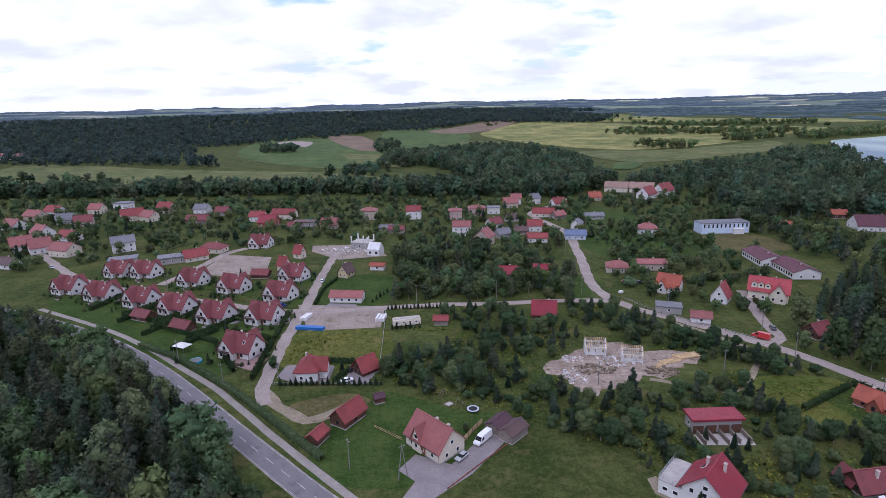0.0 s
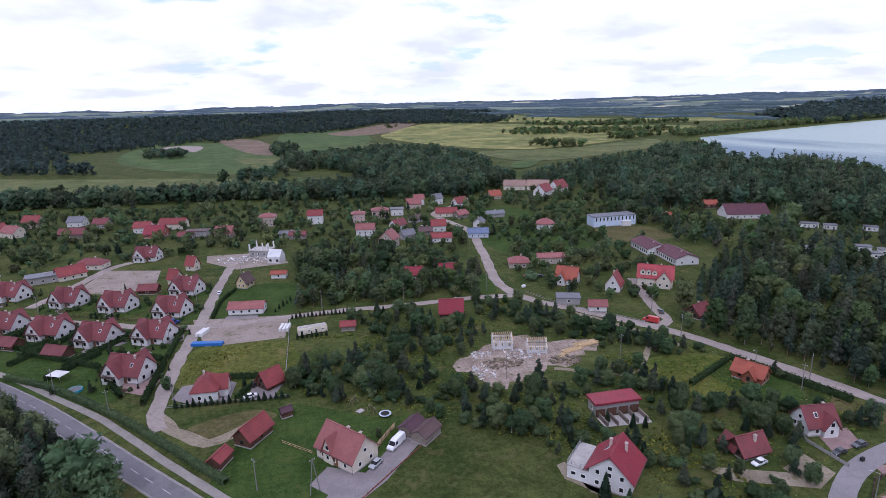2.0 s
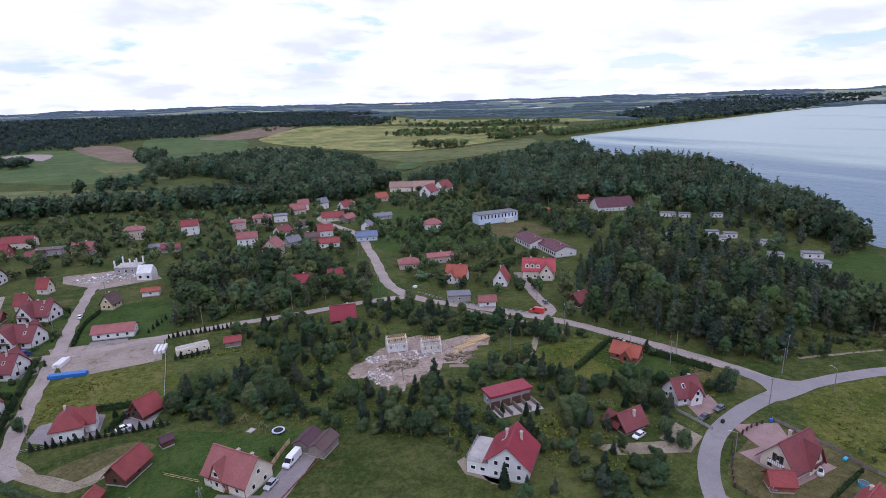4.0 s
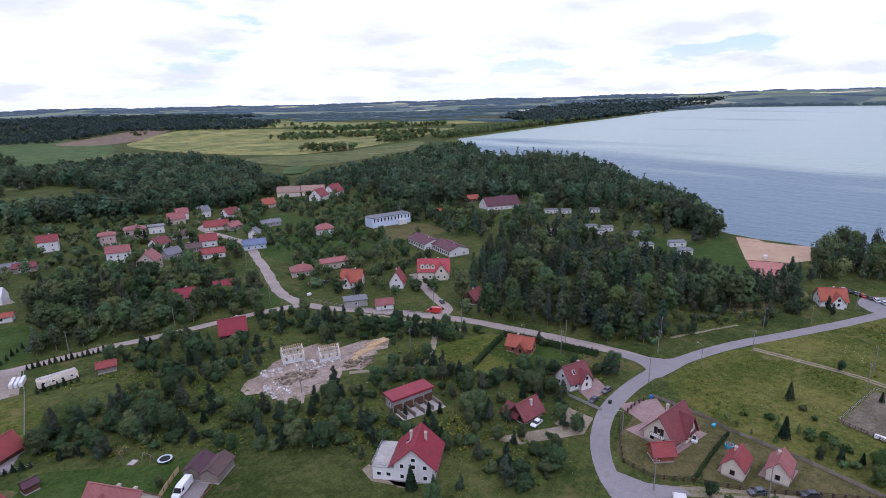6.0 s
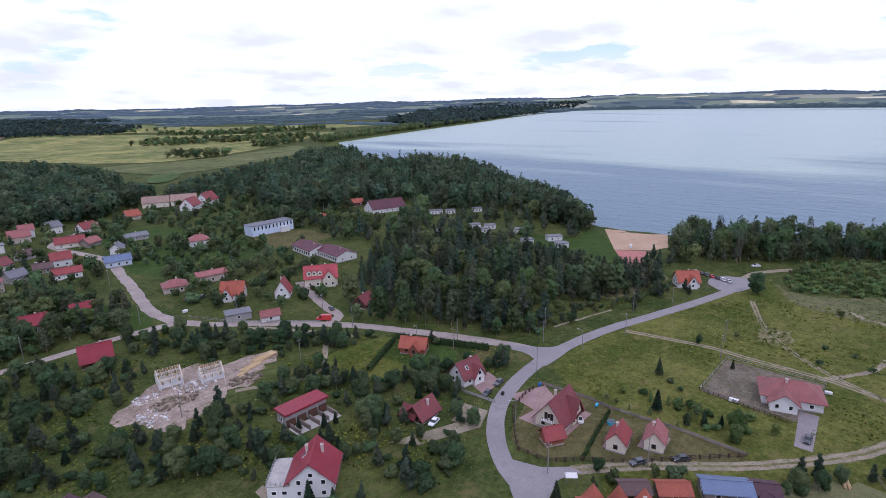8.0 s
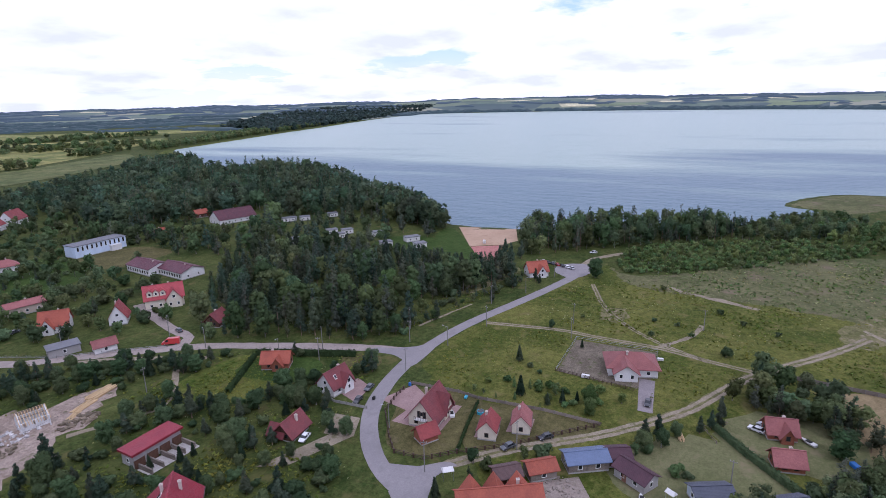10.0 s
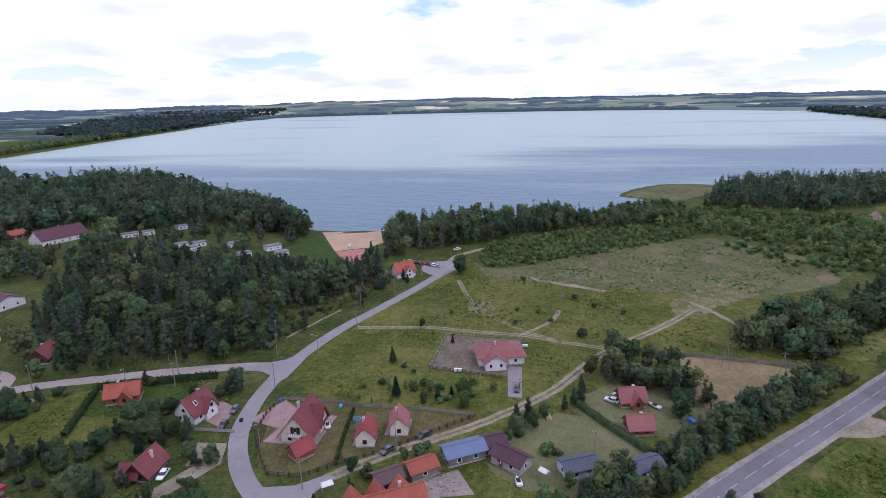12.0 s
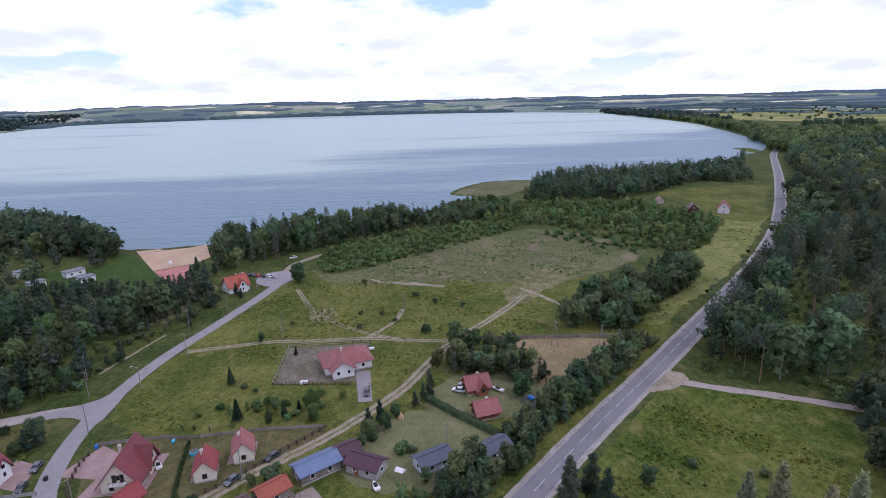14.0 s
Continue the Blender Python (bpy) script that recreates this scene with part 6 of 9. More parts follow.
def tree(kind, x, y, h, w=1.0, seed=0, z=0.0):
    """A tree or bush of its own: trunk with limbs, and crown."""
    key = (kind, seed % 6)
    turn = (seed * 137) % 360
    m = Matrix.Translation((x, y, z)) @ Matrix.Rotation(radians(turn), 4, "Z") @ Matrix.Diagonal((h * w, h * w, h, 1))
    if key in TEMPLATES:
        ob = TEMPLATES[key].copy()
        scene.collection.objects.link(ob)
        ob.matrix_basis = m
        for ch in TEMPLATES[key].children:
            c = ch.copy()
            scene.collection.objects.link(c)
            c.parent = ob
        return ob
    word, cat = TREE_WORDS[kind]
    root = tagged(new("bush" if kind == "shrub" else ("pine_tree" if "pine" in kind else "spruce_tree" if "spruce" in kind else "broadleaf_tree")), word, cat, "garden bushes" if kind == "shrub" else "village trees")
    shape = {"pale": "broad", "pale_spruce": "spruce"}.get(kind, kind)
    leaf, bark = SPECIES[kind]
    part("trunk", trunk_mesh(shape, seed=seed), bark, root)
    count = {"broad": 2300, "pine": 2000, "tallpine": 900, "spruce": 1000, "shrub": 950}[shape]
    v, nrm = crown(shape, count, 100 + seed % 6 + sum(map(ord, kind)), {"broad": 0.43, "pine": 0.5, "tallpine": 0.66, "spruce": 0.62, "shrub": 0.4}[shape])
    ob = link_mesh("crown", v, np.arange(len(v)).reshape(-1, 3), [leaf])
    set_normals(ob.data, nrm)
    tint = np.array([1.0, 1.0, 1.0]) * (0.75 + 0.1 * (seed % 6)) * np.array([1 + 0.12 * ((seed % 3) - 1), 1, 1 - 0.05 * (seed % 2)])
    set_tone(ob.data, np.tile(tint, (len(v), 1)))
    ob.parent = root
    TEMPLATES[key] = root
    root.matrix_basis = m
    return root


def scatter(poly, spacing, rng, keep=1.0):
    xs, ys = [q[0] for q in poly], [q[1] for q in poly]
    gx, gy = np.meshgrid(np.arange(min(xs), max(xs), spacing), np.arange(min(ys), max(ys), spacing))
    px = gx.ravel() + rng.uniform(-0.5, 0.5, gx.size) * spacing
    py = gy.ravel() + rng.uniform(-0.5, 0.5, gx.size) * spacing
    ok = inside(px, py, poly) & (rng.random(gx.size) < keep)
    return px[ok], py[ok]


CLEAR = []      # outlines kept free of trees


def free(px, py, room=1.0, roads=True):
    ok = np.ones(len(px), bool)
    if roads:
        for line, half in ALL_ROADS:
            ok &= away(px, py, line) > half + room
    for x, y, r in FOOT:
        ok &= np.hypot(px - x, py - y) > r + room * 0.6
    for poly in CLEAR:
        ok &= ~inside(px, py, poly)
    ok &= ~inside(px, py, LAKE)
    return ok


def room_below(px, py):
    """How tall a tree may be where the woods stay low."""
    most = np.full(len(px), 99.0)
    for x, y, half, reach in LOW:
        d = math.hypot(x, y)
        along = d - (px * x + py * y) / d
        aside = np.abs(px * y - py * x) / d
        near = (along > 0) & (along < reach) & (aside < half + 2.5)
        most = np.where(near, np.minimum(most, along * 75 / d * 1.0 + (1.6 if half < 9 else 0)), most)
    return most


def wood(name, label, poly, spacing, mix, heights, sprays_each, keep=1.0, seed=1, width=1.0, trunks=True, leaf=None, clear=True, grow=1.0):
    """A stand of trees as one mesh: crowns of leaf sprays on tapered trunks."""
    rng = np.random.default_rng(seed)
    px, py = scatter(poly, spacing, rng, keep)
    if clear:
        ok = free(px, py)
        px, py = px[ok], py[ok]
    if not len(px):
        return None
    pz = height(px, py)
    kinds = rng.choice([k for k, _ in mix], len(px), p=np.array([w for _, w in mix]) / sum(w for _, w in mix))
    vs, ns, idx, tones = [], [], [], []
    mats = []
    for kind in sorted(set(kinds)):
        shape = "broad" if kind == "pale" else kind
        lm, bk = SPECIES[kind]
        lm = leaf or lm
        for q in (lm, bk):
            if q not in mats:
                mats.append(q)
        sel = np.nonzero(kinds == kind)[0]
        for tmpl in range(5):
            s = sel[tmpl::5]
            if not len(s):
                continue
            v, nrm = crown(shape, sprays_each, 31 * tmpl + seed + len(kind), grow, 20 if sprays_each > 250 else 6 if sprays_each > 90 else 3)
            hh = rng.uniform(heights[0] * 0.85, heights[1] * 1.04, len(s)) * (0.5 if kind == "shrub" else 1.0)
            if clear:
                hh = np.minimum(hh, room_below(px[s], py[s]))
            hh = np.where(hh < 1.5, 0.001, hh)
            ww = hh * rng.uniform(0.85, 1.25, len(s)) * width
            an = rng.uniform(0, 6.28, len(s))
            ca, sa = np.cos(an)[:, None], np.sin(an)[:, None]
            x = (v[None, :, 0] * ca - v[None, :, 1] * sa) * ww[:, None] + px[s][:, None]
            y = (v[None, :, 0] * sa + v[None, :, 1] * ca) * ww[:, None] + py[s][:, None]
            z = v[None, :, 2] * hh[:, None] + pz[s][:, None]
            vs.append(np.stack([x, y, z], -1).reshape(-1, 3))
            ns.append(np.stack([nrm[None, :, 0] * ca - nrm[None, :, 1] * sa, nrm[None, :, 0] * sa + nrm[None, :, 1] * ca, np.broadcast_to(nrm[None, :, 2], x.shape)], -1).reshape(-1, 3))
            idx.append(np.full(len(s) * (len(v) // 3), mats.index(lm)))
            base = rng.uniform(0.58, 1.42, (len(s), 1)) * np.stack([rng.uniform(0.85, 1.25, len(s)), np.ones(len(s)), rng.uniform(0.82, 1.1, len(s))], -1)
            if leaf is HAZY_FAR_LEAF:
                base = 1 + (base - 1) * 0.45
            tones.append(np.repeat(base, len(v), 0))
            if trunks and shape != "shrub":
                top = 0.9
                rr = np.maximum(0.12, hh * (0.017 if kind != "tallpine" else 0.014))
                for k in range(3):
                    a0, a1 = k * 2.0944, (k + 1) * 2.0944
                    q = np.stack([np.stack([px[s] + np.cos(a) * rr * f, py[s] + np.sin(a) * rr * f, pz[s] + zz * hh - 0.1], -1) for a, f, zz in ((a0, 1, 0), (a1, 1, 0), (a1, 0.0, top))], 1)
                    vs.append(q.reshape(-1, 3))
                    ns.append(np.tile([[math.cos(a0), math.sin(a0), 0], [math.cos(a1), math.sin(a1), 0], [math.cos(a0 + 1.05), math.sin(a0 + 1.05), 0]], (len(s), 1)))
                    idx.append(np.full(len(s), mats.index(bk)))
                    tones.append(np.ones((len(s) * 3, 3)))
    v = np.concatenate(vs)
    ob = link_mesh(name, v, np.arange(len(v)).reshape(-1, 3), mats, np.concatenate(idx))
    set_normals(ob.data, np.concatenate(ns))
    set_tone(ob.data, np.concatenate(tones))
    return tagged(ob, label, "woodland", kind="stuff")


CLEAR += [[(168, 131), (186, 121), (177, 109), (162, 118)], [(91, 354), (125, 376), (142, 338), (124, 330), (96, 342)], [(94, 72), (115, 75), (119, 57), (96, 52), (88, 62)], [(96, 53), (116, 57), (119, 27), (107, 36)], [(139, 45), (163, 45), (162, 18), (140, 17)], [(-14, 137), (8, 126), (20, 124), (17, 112), (-2, 96), (-24, 99), (-26, 114)],
          [(33, 146), (49, 163), (67, 155), (79, 151), (78, 133), (57, 127), (45, 132)], [(288, 153), (306, 132), (306, 113), (258, 102), (232, 104), (228, 122), (262, 150)], [(224, 58), (240, 54), (248, 62), (240, 74), (226, 72)],
          [(240, 172), (258, 168), (262, 147), (242, 141)], [(-106, 253), (-104, 287), (-76, 279), (-72, 247)], [(150, 292), (184, 292), (186, 262), (150, 262)], [(88, 136), (111, 133), (113, 111), (95, 104), (85, 118)]]


# ---- yards and drives ----
for outline, material, label, kind in (
        ([(-3.1, 107), (-6.7, 102), (-3.1, 98.1), (-5.6, 93.2), (0.6, 92.8), (8.6, 99.4), (17.5, 110.6), (14.4, 114.7), (11.8, 112.2), (8.1, 107.1), (4.7, 103), (1.2, 104.7)], PAVING_GREY, "grey block-paved drive beside the gabled house", "drive"),
        ([(99.0, 71.5), (99.4, 59.0), (112.2, 59.5), (111.6, 70.0)], PAVING, "reddish paved terrace round the villa", "terrace"),
        ([(106.4, 79.6), (116.6, 75.3), (112.2, 69.0), (104.6, 70.6)], PAVING, "reddish paved forecourt of the villa", "drive"),
        ([(104.2, 90.4), (102.2, 84.4), (110.4, 85.4), (113.2, 91.6)], PAVING, "red-paved terrace beside the white house", "terrace"),
        ([(-42.6, 146), (-37.5, 142.4), (-27.5, 142.0), (-27.0, 151.5), (-31, 154), (-41.5, 153)], PAVING_GREY, "pale paved yard round the red-roofed house", "yard"),
        ([(-23, 152), (-13.5, 149.5), (-16.5, 139.6), (-22.3, 140.2)], PAVING_GREY, "grey yard before the timber cabin", "yard"),
        ([(60.4, 109.6), (72.4, 109.3), (72.0, 104.6), (60.4, 105.6)], CONCRETE, "concrete yard before the long garage", "yard"),
        ([(102.6, 46.4), (107.4, 47.4), (106.6, 52.2), (101.6, 51.2)], PAVING, "red-paved edge round a cottage", "terrace"),
        ([(107.6, 40.4), (114.6, 41.4), (113.0, 46.6), (106.6, 45.6)], PAVING, "red-paved edge round a cottage", "terrace"),
        ([(128.6, 20.4), (145.2, 22.6), (145.6, 18.6), (128.8, 17.0)], PAVING_GREY, "grey paved drive to the bungalow", "drive"),
        ([(88.6, 31), (93.2, 33.4), (98.2, 27), (91.6, 22.4)], GRAVEL, "trampled sandy yard with scattered things", "yard"),
        ([(88, 83), (96, 86), (97, 79), (90, 76)], TRACK, "worn earth beside the bushes", "yard"),
        ([(47, 86), (46, 96), (44, 95.5), (43.6, 91), (50, 83)], TRACK, "bare earth strip along the white house", "yard"),
        ([(72, 88), (82, 84), (92, 80), (90, 76), (76, 82)], TRACK, "worn footpath of bare earth", "path"),
        ([(-37, 205.5), (-26, 203.4), (-26, 200.5), (-38, 202)], PAVING_GREY, "grey forecourt of the long building", "drive"),
        ([(-52, 168), (-48.5, 158), (-50, 150), (-57, 154), (-60, 166)], PAVING, "reddish paved drive of the corner house", "drive")):
    z_cover += 0.0006
    patch(kind, outline, z_cover + 0.012, material, label, kind, wobble=0.12, curved=False)
for x, y in ((-57, 190), (-75, 193), (-93, 203), (-111, 213), (-131, 222), (-150, 232)):
    z_cover += 0.0006
    patch("drive", [(x + 2, y + 8), (x + 6, y + 6), (x + 9, y - 3), (x + 4, y - 5), (x - 1, y + 2)], z_cover + 0.012, PAVING_GREY, "grey paved drive beside an estate house", "drive", wobble=0.2)
z_cover += 0.0006
patch("lawn", [(-62, 148), (-53, 160), (-52, 191), (-76, 202), (-106, 215), (-135, 229), (-152, 218), (-112, 184), (-88, 164)], 0.0045, LAWN, "green back gardens of the estate houses", "lawn")
for x, y in ((-100, 237), (-79, 226), (-57, 214), (-57, 239), (-140, 254)):
    z_cover += 0.0006
    patch("lawn", [(x - 9, y + 8), (x + 7, y + 6), (x + 9, y - 8), (x - 8, y - 9)], z_cover, LAWN, "small mown lawn round an estate house", "lawn", wobble=0.3)

# extra parts of single houses


def annex():
    root = thing("annex", 48.98, 92.78, 45, "low white annex with a railed roof terrace", "annex", room=5)
    bm = bmesh.new()
    box(bm, -4.2, 4.4, -2.3, 2.3, 0, 2.9)
    part("wall", bm, WHITE, root)
    bm = bmesh.new()
    box(bm, -4.35, 4.55, -2.4, 2.45, 2.9, 3.05)
    part("roof_deck", bm, CONCRETE, root)
    post = bmesh.new()
    box(post, -0.03, 0.03, -0.03, 0.03, 0, 0.95)
    pm = mesh_of("post", post, METAL)
    for i in range(9):
        part("post", pm, None, root, at=Matrix.Translation((-4.25 + 1.08 * i, 2.35, 3.05)))
    for i in range(5):
        part("post", pm, None, root, at=Matrix.Translation((-4.25, -2.3 + 0.93 * i + 0.02, 3.05)))
    for z in (3.5, 4.0):
        bm = bmesh.new()
        box(bm, -4.28, 4.5, 2.32, 2.38, z, z + 0.05)
        part("rail", bm, METAL, root)
        bm = bmesh.new()
        box(bm, -4.28, -4.22, -2.3, 2.3, z, z + 0.05)
        part("rail", bm, METAL, root)
    for y in (-1, 1):
        window(root, -4.2, y, 1.0, 180, 1.3, 1.1)


annex()


def garage_yard():
    """Low concrete bays before the long garage."""
    for i, x in enumerate((61.0, 63.6, 66.2, 68.8, 71.4)):
        root = thing("retaining_wall", x, 107.4, 90, "low weathered timber wall of a yard bay", "wall", "yard walls")
        bm = bmesh.new()
        box(bm, -2.2, 2.2, -0.14, 0.14, 0, 1.1)
        box(bm, -2.2, 2.2, -0.18, 0.18, 1.1, 1.18)
        part("wall", bm, OLD_WOOD, root)


garage_yard()
# dark panels stand in for the shade inside the open garage bays
for k in range(4):
    shade_panel = thing("garage_door", 61.4 + 3.0 * k, 109.77, -1, "dark wide panel standing for the shade of an open garage bay", "door", "garage doors", life=True)
    bm = bmesh.new()
    box(bm, -1.45, 1.45, -0.08, 0.02, 0, 2.5)
    part("leaf", bm, LOG, shade_panel)


def villa_balcony():
    bm = bmesh.new()
    box(bm, -5.9, -4.8, -1.5, 1.5, 2.3, 2.42)
    part("balcony_slab", bm, WHITE, VILLA)
    bm = bmesh.new()
    for k in range(8):
        box(bm, -5.88, -5.83, -1.48 + 0.418 * k, -1.43 + 0.418 * k, 2.42, 3.15)
    box(bm, -5.9, -5.81, -1.5, 1.5, 3.15, 3.21)
    part("balcony_rail", bm, FRAME_DARK, VILLA)
    for y in (-0.7, 0.7):
        window(VILLA, -4.8, y, 2.5, 180, 1.0, 2.0, True)


villa_balcony()

# ---- cars ----
PAINTS = {}


def paint(name, colour):
    if name not in PAINTS:
        m = flat(name + "_car_paint", colour, 0.3, spec=0.6, var=0.06)
        m.node_tree.nodes["Principled BSDF"].inputs["Coat Weight"].default_value = 0.6
        PAINTS[name] = m
    return PAINTS[name]


COLOURS = {"white": (0.72, 0.72, 0.73), "silver": (0.42, 0.43, 0.45), "black": (0.018, 0.018, 0.022), "dark grey": (0.06, 0.065, 0.075), "red": (0.45, 0.03, 0.03), "blue": (0.02, 0.06, 0.28)}
WHEEL = {}


def wheel_meshes():
    if not WHEEL:
        t, r = bmesh.new(), bmesh.new()
        spin = Matrix.Rotation(radians(90), 4, "X")
        cyl(t, 0, 0, -0.1, 0.1, 0.32, sides=14, m=spin)
        cyl(r, 0, 0, -0.115, 0.115, 0.19, sides=10, m=spin)
        WHEEL["tyre"], WHEEL["rim"] = mesh_of("wheel", t, RUBBER), mesh_of("rim", r, ALLOY)
    return WHEEL["tyre"], WHEEL["rim"]


def loft(bm, profile, halves):
    """A closed body from a side profile (x, z) with a half-width for each point."""
    a = [bm.verts.new((x, h, z)) for (x, z), h in zip(profile, halves)]
    b = [bm.verts.new((x, -h, z)) for (x, z), h in zip(profile, halves)]
    n = len(a)
    for i in range(n):
        j = (i + 1) % n
        bm.faces.new((a[i], a[j], b[j], b[i]))
    bm.faces.new(a[::-1])
    bm.faces.new(b)


def car(x, y, rot, colour, kind="car", label=""):
    van = kind == "van"
    root = thing("van" if van else "car", x, y, rot, label or f"{colour} {'panel van' if van else 'car'} parked on the ground", "van" if van else "car", z=0.05, room=2.2, life=True)
    p = paint(colour, COLOURS[colour])
    s = 1.45 if van else 1.0
    w = 1.0 if van else 0.88
    bm = bmesh.new()
    if van:
        loft(bm, [(-3.2, 0.35), (3.2, 0.35), (3.3, 0.8), (3.0, 1.15), (2.2, 1.3), (1.5, 2.25), (0.9, 2.55), (-3.15, 2.6), (-3.25, 1.2)], [0.95, 0.95, 0.97, 0.98, 1.0, 0.93, 0.86, 0.86, 0.98])
    else:
        loft(bm, [(-2.05, 0.28), (2.05, 0.28), (2.15, 0.55), (2.0, 0.78), (1.0, 0.93), (-1.75, 0.98), (-2.1, 0.85), (-2.15, 0.5)], [0.8, 0.8, 0.82, 0.84, 0.87, 0.87, 0.85, 0.82])
    bmesh.ops.bevel(bm, geom=bm.edges[:], offset=0.05, segments=1, affect="EDGES")
    body = part("body", bm, p, root)
    if van:
        bm = bmesh.new()
        loft(bm, [(2.28, 1.33), (1.6, 2.2), (1.55, 2.17), (2.2, 1.3)], [0.9, 0.84, 0.84, 0.9])
        part("windscreen", bm, GLASS, root)
        for sd in (1, -1):
            bm = bmesh.new()
            solid(bm, [(0.7, sd * 1.0, 1.35), (1.9, sd * 1.0, 1.35), (1.4, sd * 0.955, 2.1), (0.7, sd * 0.955, 2.15), (0.7, sd * 0.97, 1.35), (1.9, sd * 0.97, 1.35), (1.4, sd * 0.93, 2.1), (0.7, sd * 0.93, 2.15)],
                  [(0, 1, 2, 3), (7, 6, 5, 4), (0, 4, 5, 1), (1, 5, 6, 2), (2, 6, 7, 3), (3, 7, 4, 0)])
            part("side_window", bm, GLASS, root)
    else:
        bm = bmesh.new()
        loft(bm, [(1.05, 0.92), (0.35, 1.42), (-1.1, 1.45), (-1.85, 0.97)], [0.78, 0.64, 0.63, 0.76])
        part("cabin_glass", bm, GLASS, root)
        bm = bmesh.new()
        loft(bm, [(0.42, 1.42), (0.3, 1.49), (-1.05, 1.51), (-1.25, 1.44)], [0.66, 0.62, 0.61, 0.65])
        part("roof", bm, p, root)
        for sd in (1, -1):
            bm = bmesh.new()
            box(bm, -0.42, -0.34, sd * 0.66, sd * 0.77, 0.95, 1.44)
            box(bm, -1.35, -1.22, sd * 0.64, sd * 0.76, 0.95, 1.40)
            part("door_pillar", bm, p, root)
    tyre, rim = wheel_meshes()
    for wx in ((2.1, -2.0) if van else (1.3, -1.3)):
        for sd in (1, -1):
            k = part("wheel", tyre, None, root, at=Matrix.Translation((wx, sd * (0.88 if van else 0.78), 0.32 - 0.05 + 0.05)))
            part("rim", rim, None, k)
    fx, bx = (3.22, -3.22) if van else (2.06, -2.1)
    for sd in (1, -1):
        bm = bmesh.new()
        box(bm, fx - 0.14, fx + 0.04, sd * 0.55, sd * 0.8, 0.6 * (1.3 if van else 1), 0.72 * (1.3 if van else 1))
        part("headlight", bm, LAMP_CLEAR, root)
        bm = bmesh.new()
        box(bm, bx - 0.05, bx + 0.1, sd * 0.6, sd * 0.8, 0.7, 0.85)
        part("tail_light", bm, LAMP_RED, root)
    return root


CARS = [(12.2, 110.8, 228, "white", "van"), (7.0, 104.9, 227, "silver"), (84.3, 85.2, 193, "white"), (109.4, 85.1, 186, "dark grey"), (102.9, 84.0, 190, "black"), (106, 158.9, 127, "red", "van"), (114, 165.5, 73, "dark grey"),
        (132.5, 18.6, 181, "black"), (131, -4.7, 68, "white"), (133.4, -6.5, 60, "silver"), (101, 42.9, 148, "dark grey"), (107.9, 36.7, 140, "black"), (91.5, 41.2, 49, "black"), (265.8, 62.4, 129, "white"), (-55.3, 202.3, 39, "blue", "van"),
        (-21.3, 148, 40, "black"), (-22.2, 141.6, 22, "white"), (84.2, 217.7, 1, "red"), (89, 215.8, 3, "dark grey"), (-44, 233, 89, "white"), (-71.8, 196.6, 55, "white"), (-103, 212, 60, "silver"), (-120, 222, 60, "white"), (-200, 286, -40, "dark grey"),
        (-182, 270, -40, "silver"), (58, 328, 60, "silver")]
CARS += [(241.5 - 0.9 * i, 79.8 - 2.45 * i, 42, c) for i, c in enumerate(("silver", "black", "dark grey", "red", "black", "white", "silver"))]
for row in CARS:
    car(*row)

# ---- poles and lamps ----


def utility_pole(x, y, h=9.0, rot=0.0, lamp=False, frame_legs=False):
    root = thing("street_lamp" if lamp else "utility_pole", x, y, rot, "grey street lamp with a bent arm" if lamp else "grey concrete utility pole with a crossarm", "street lamp" if lamp else "pole", "street lamps" if lamp else "utility poles", life=True)
    bm = bmesh.new()
    if frame_legs:
        for sd in (-1, 1):
            m = Matrix.Translation((sd * 1.3, 0, 0)) @ Matrix.Rotation(-sd * 0.14, 4, "Y")
            cyl(bm, 0, 0, -0.3, h, 0.13, 0.1, 8, m)
    else:
        cyl(bm, 0, 0, -0.3, h, 0.15, 0.09, 8)
    part("pole", bm, POLE_GREY, root)
    if lamp:
        bm = bmesh.new()
        cyl(bm, 0, 0, 0, 1.7, 0.05, 0.04, 6, Matrix.Translation((0, 0, h - 0.1)) @ Matrix.Rotation(radians(75), 4, "Y"))
        arm = part("arm", bm, METAL, root)
        bm = bmesh.new()
        box(bm, 1.5, 2.2, -0.14, 0.14, h + 0.25, h + 0.4)
        part("lamp_head", bm, METAL, root)
    else:
        bm = bmesh.new()
        box(bm, -0.8, 0.8, -0.06, 0.06, h - 0.5, h - 0.38)
        part("crossarm", bm, POLE_GREY, root)
        for dx in (-0.7, 0, 0.7):
            bm = bmesh.new()
            cyl(bm, dx, 0, h - 0.38 if dx else h, h - 0.15 if dx else h + 0.22, 0.05, 0.03, 6)
            part("insulator", bm, WHITE, root)
    return root


POLES = [(82.4, 137.5), (124, 112.6), (139.5, 90.6), (-42.1, 145.4), (-56, 141.2), (46, 133.8), (117.3, 108.4), (122.1, 81.5), (148.8, 95.9), (161, 73.7), (186.5, 9.2), (181.4, 80.4), (221.8, 68.6), (175.1, 48.2), (86.2, 55.3), (101.2, 41.0),
         (162.4, 45.6), (106, 0.1), (-17, 103), (-75, 158), (62, 205.5), (28, 204), (-3, 203), (-108, 228), (-140, 244), (70, 262), (88, 186), (110, 165), (100, 330), (-38, 255), (-50.5, 180), (-50.5, 222)]
for i, (x, y) in enumerate(POLES):
    utility_pole(x, y, 8.6, (i * 47) % 180)
for x, y, r in ((-5.6, 99.2, 30), (154.4, -35.5, 80), (150.0, -48.0, 80)):
    utility_pole(x, y, 9.5, r, frame_legs=True)
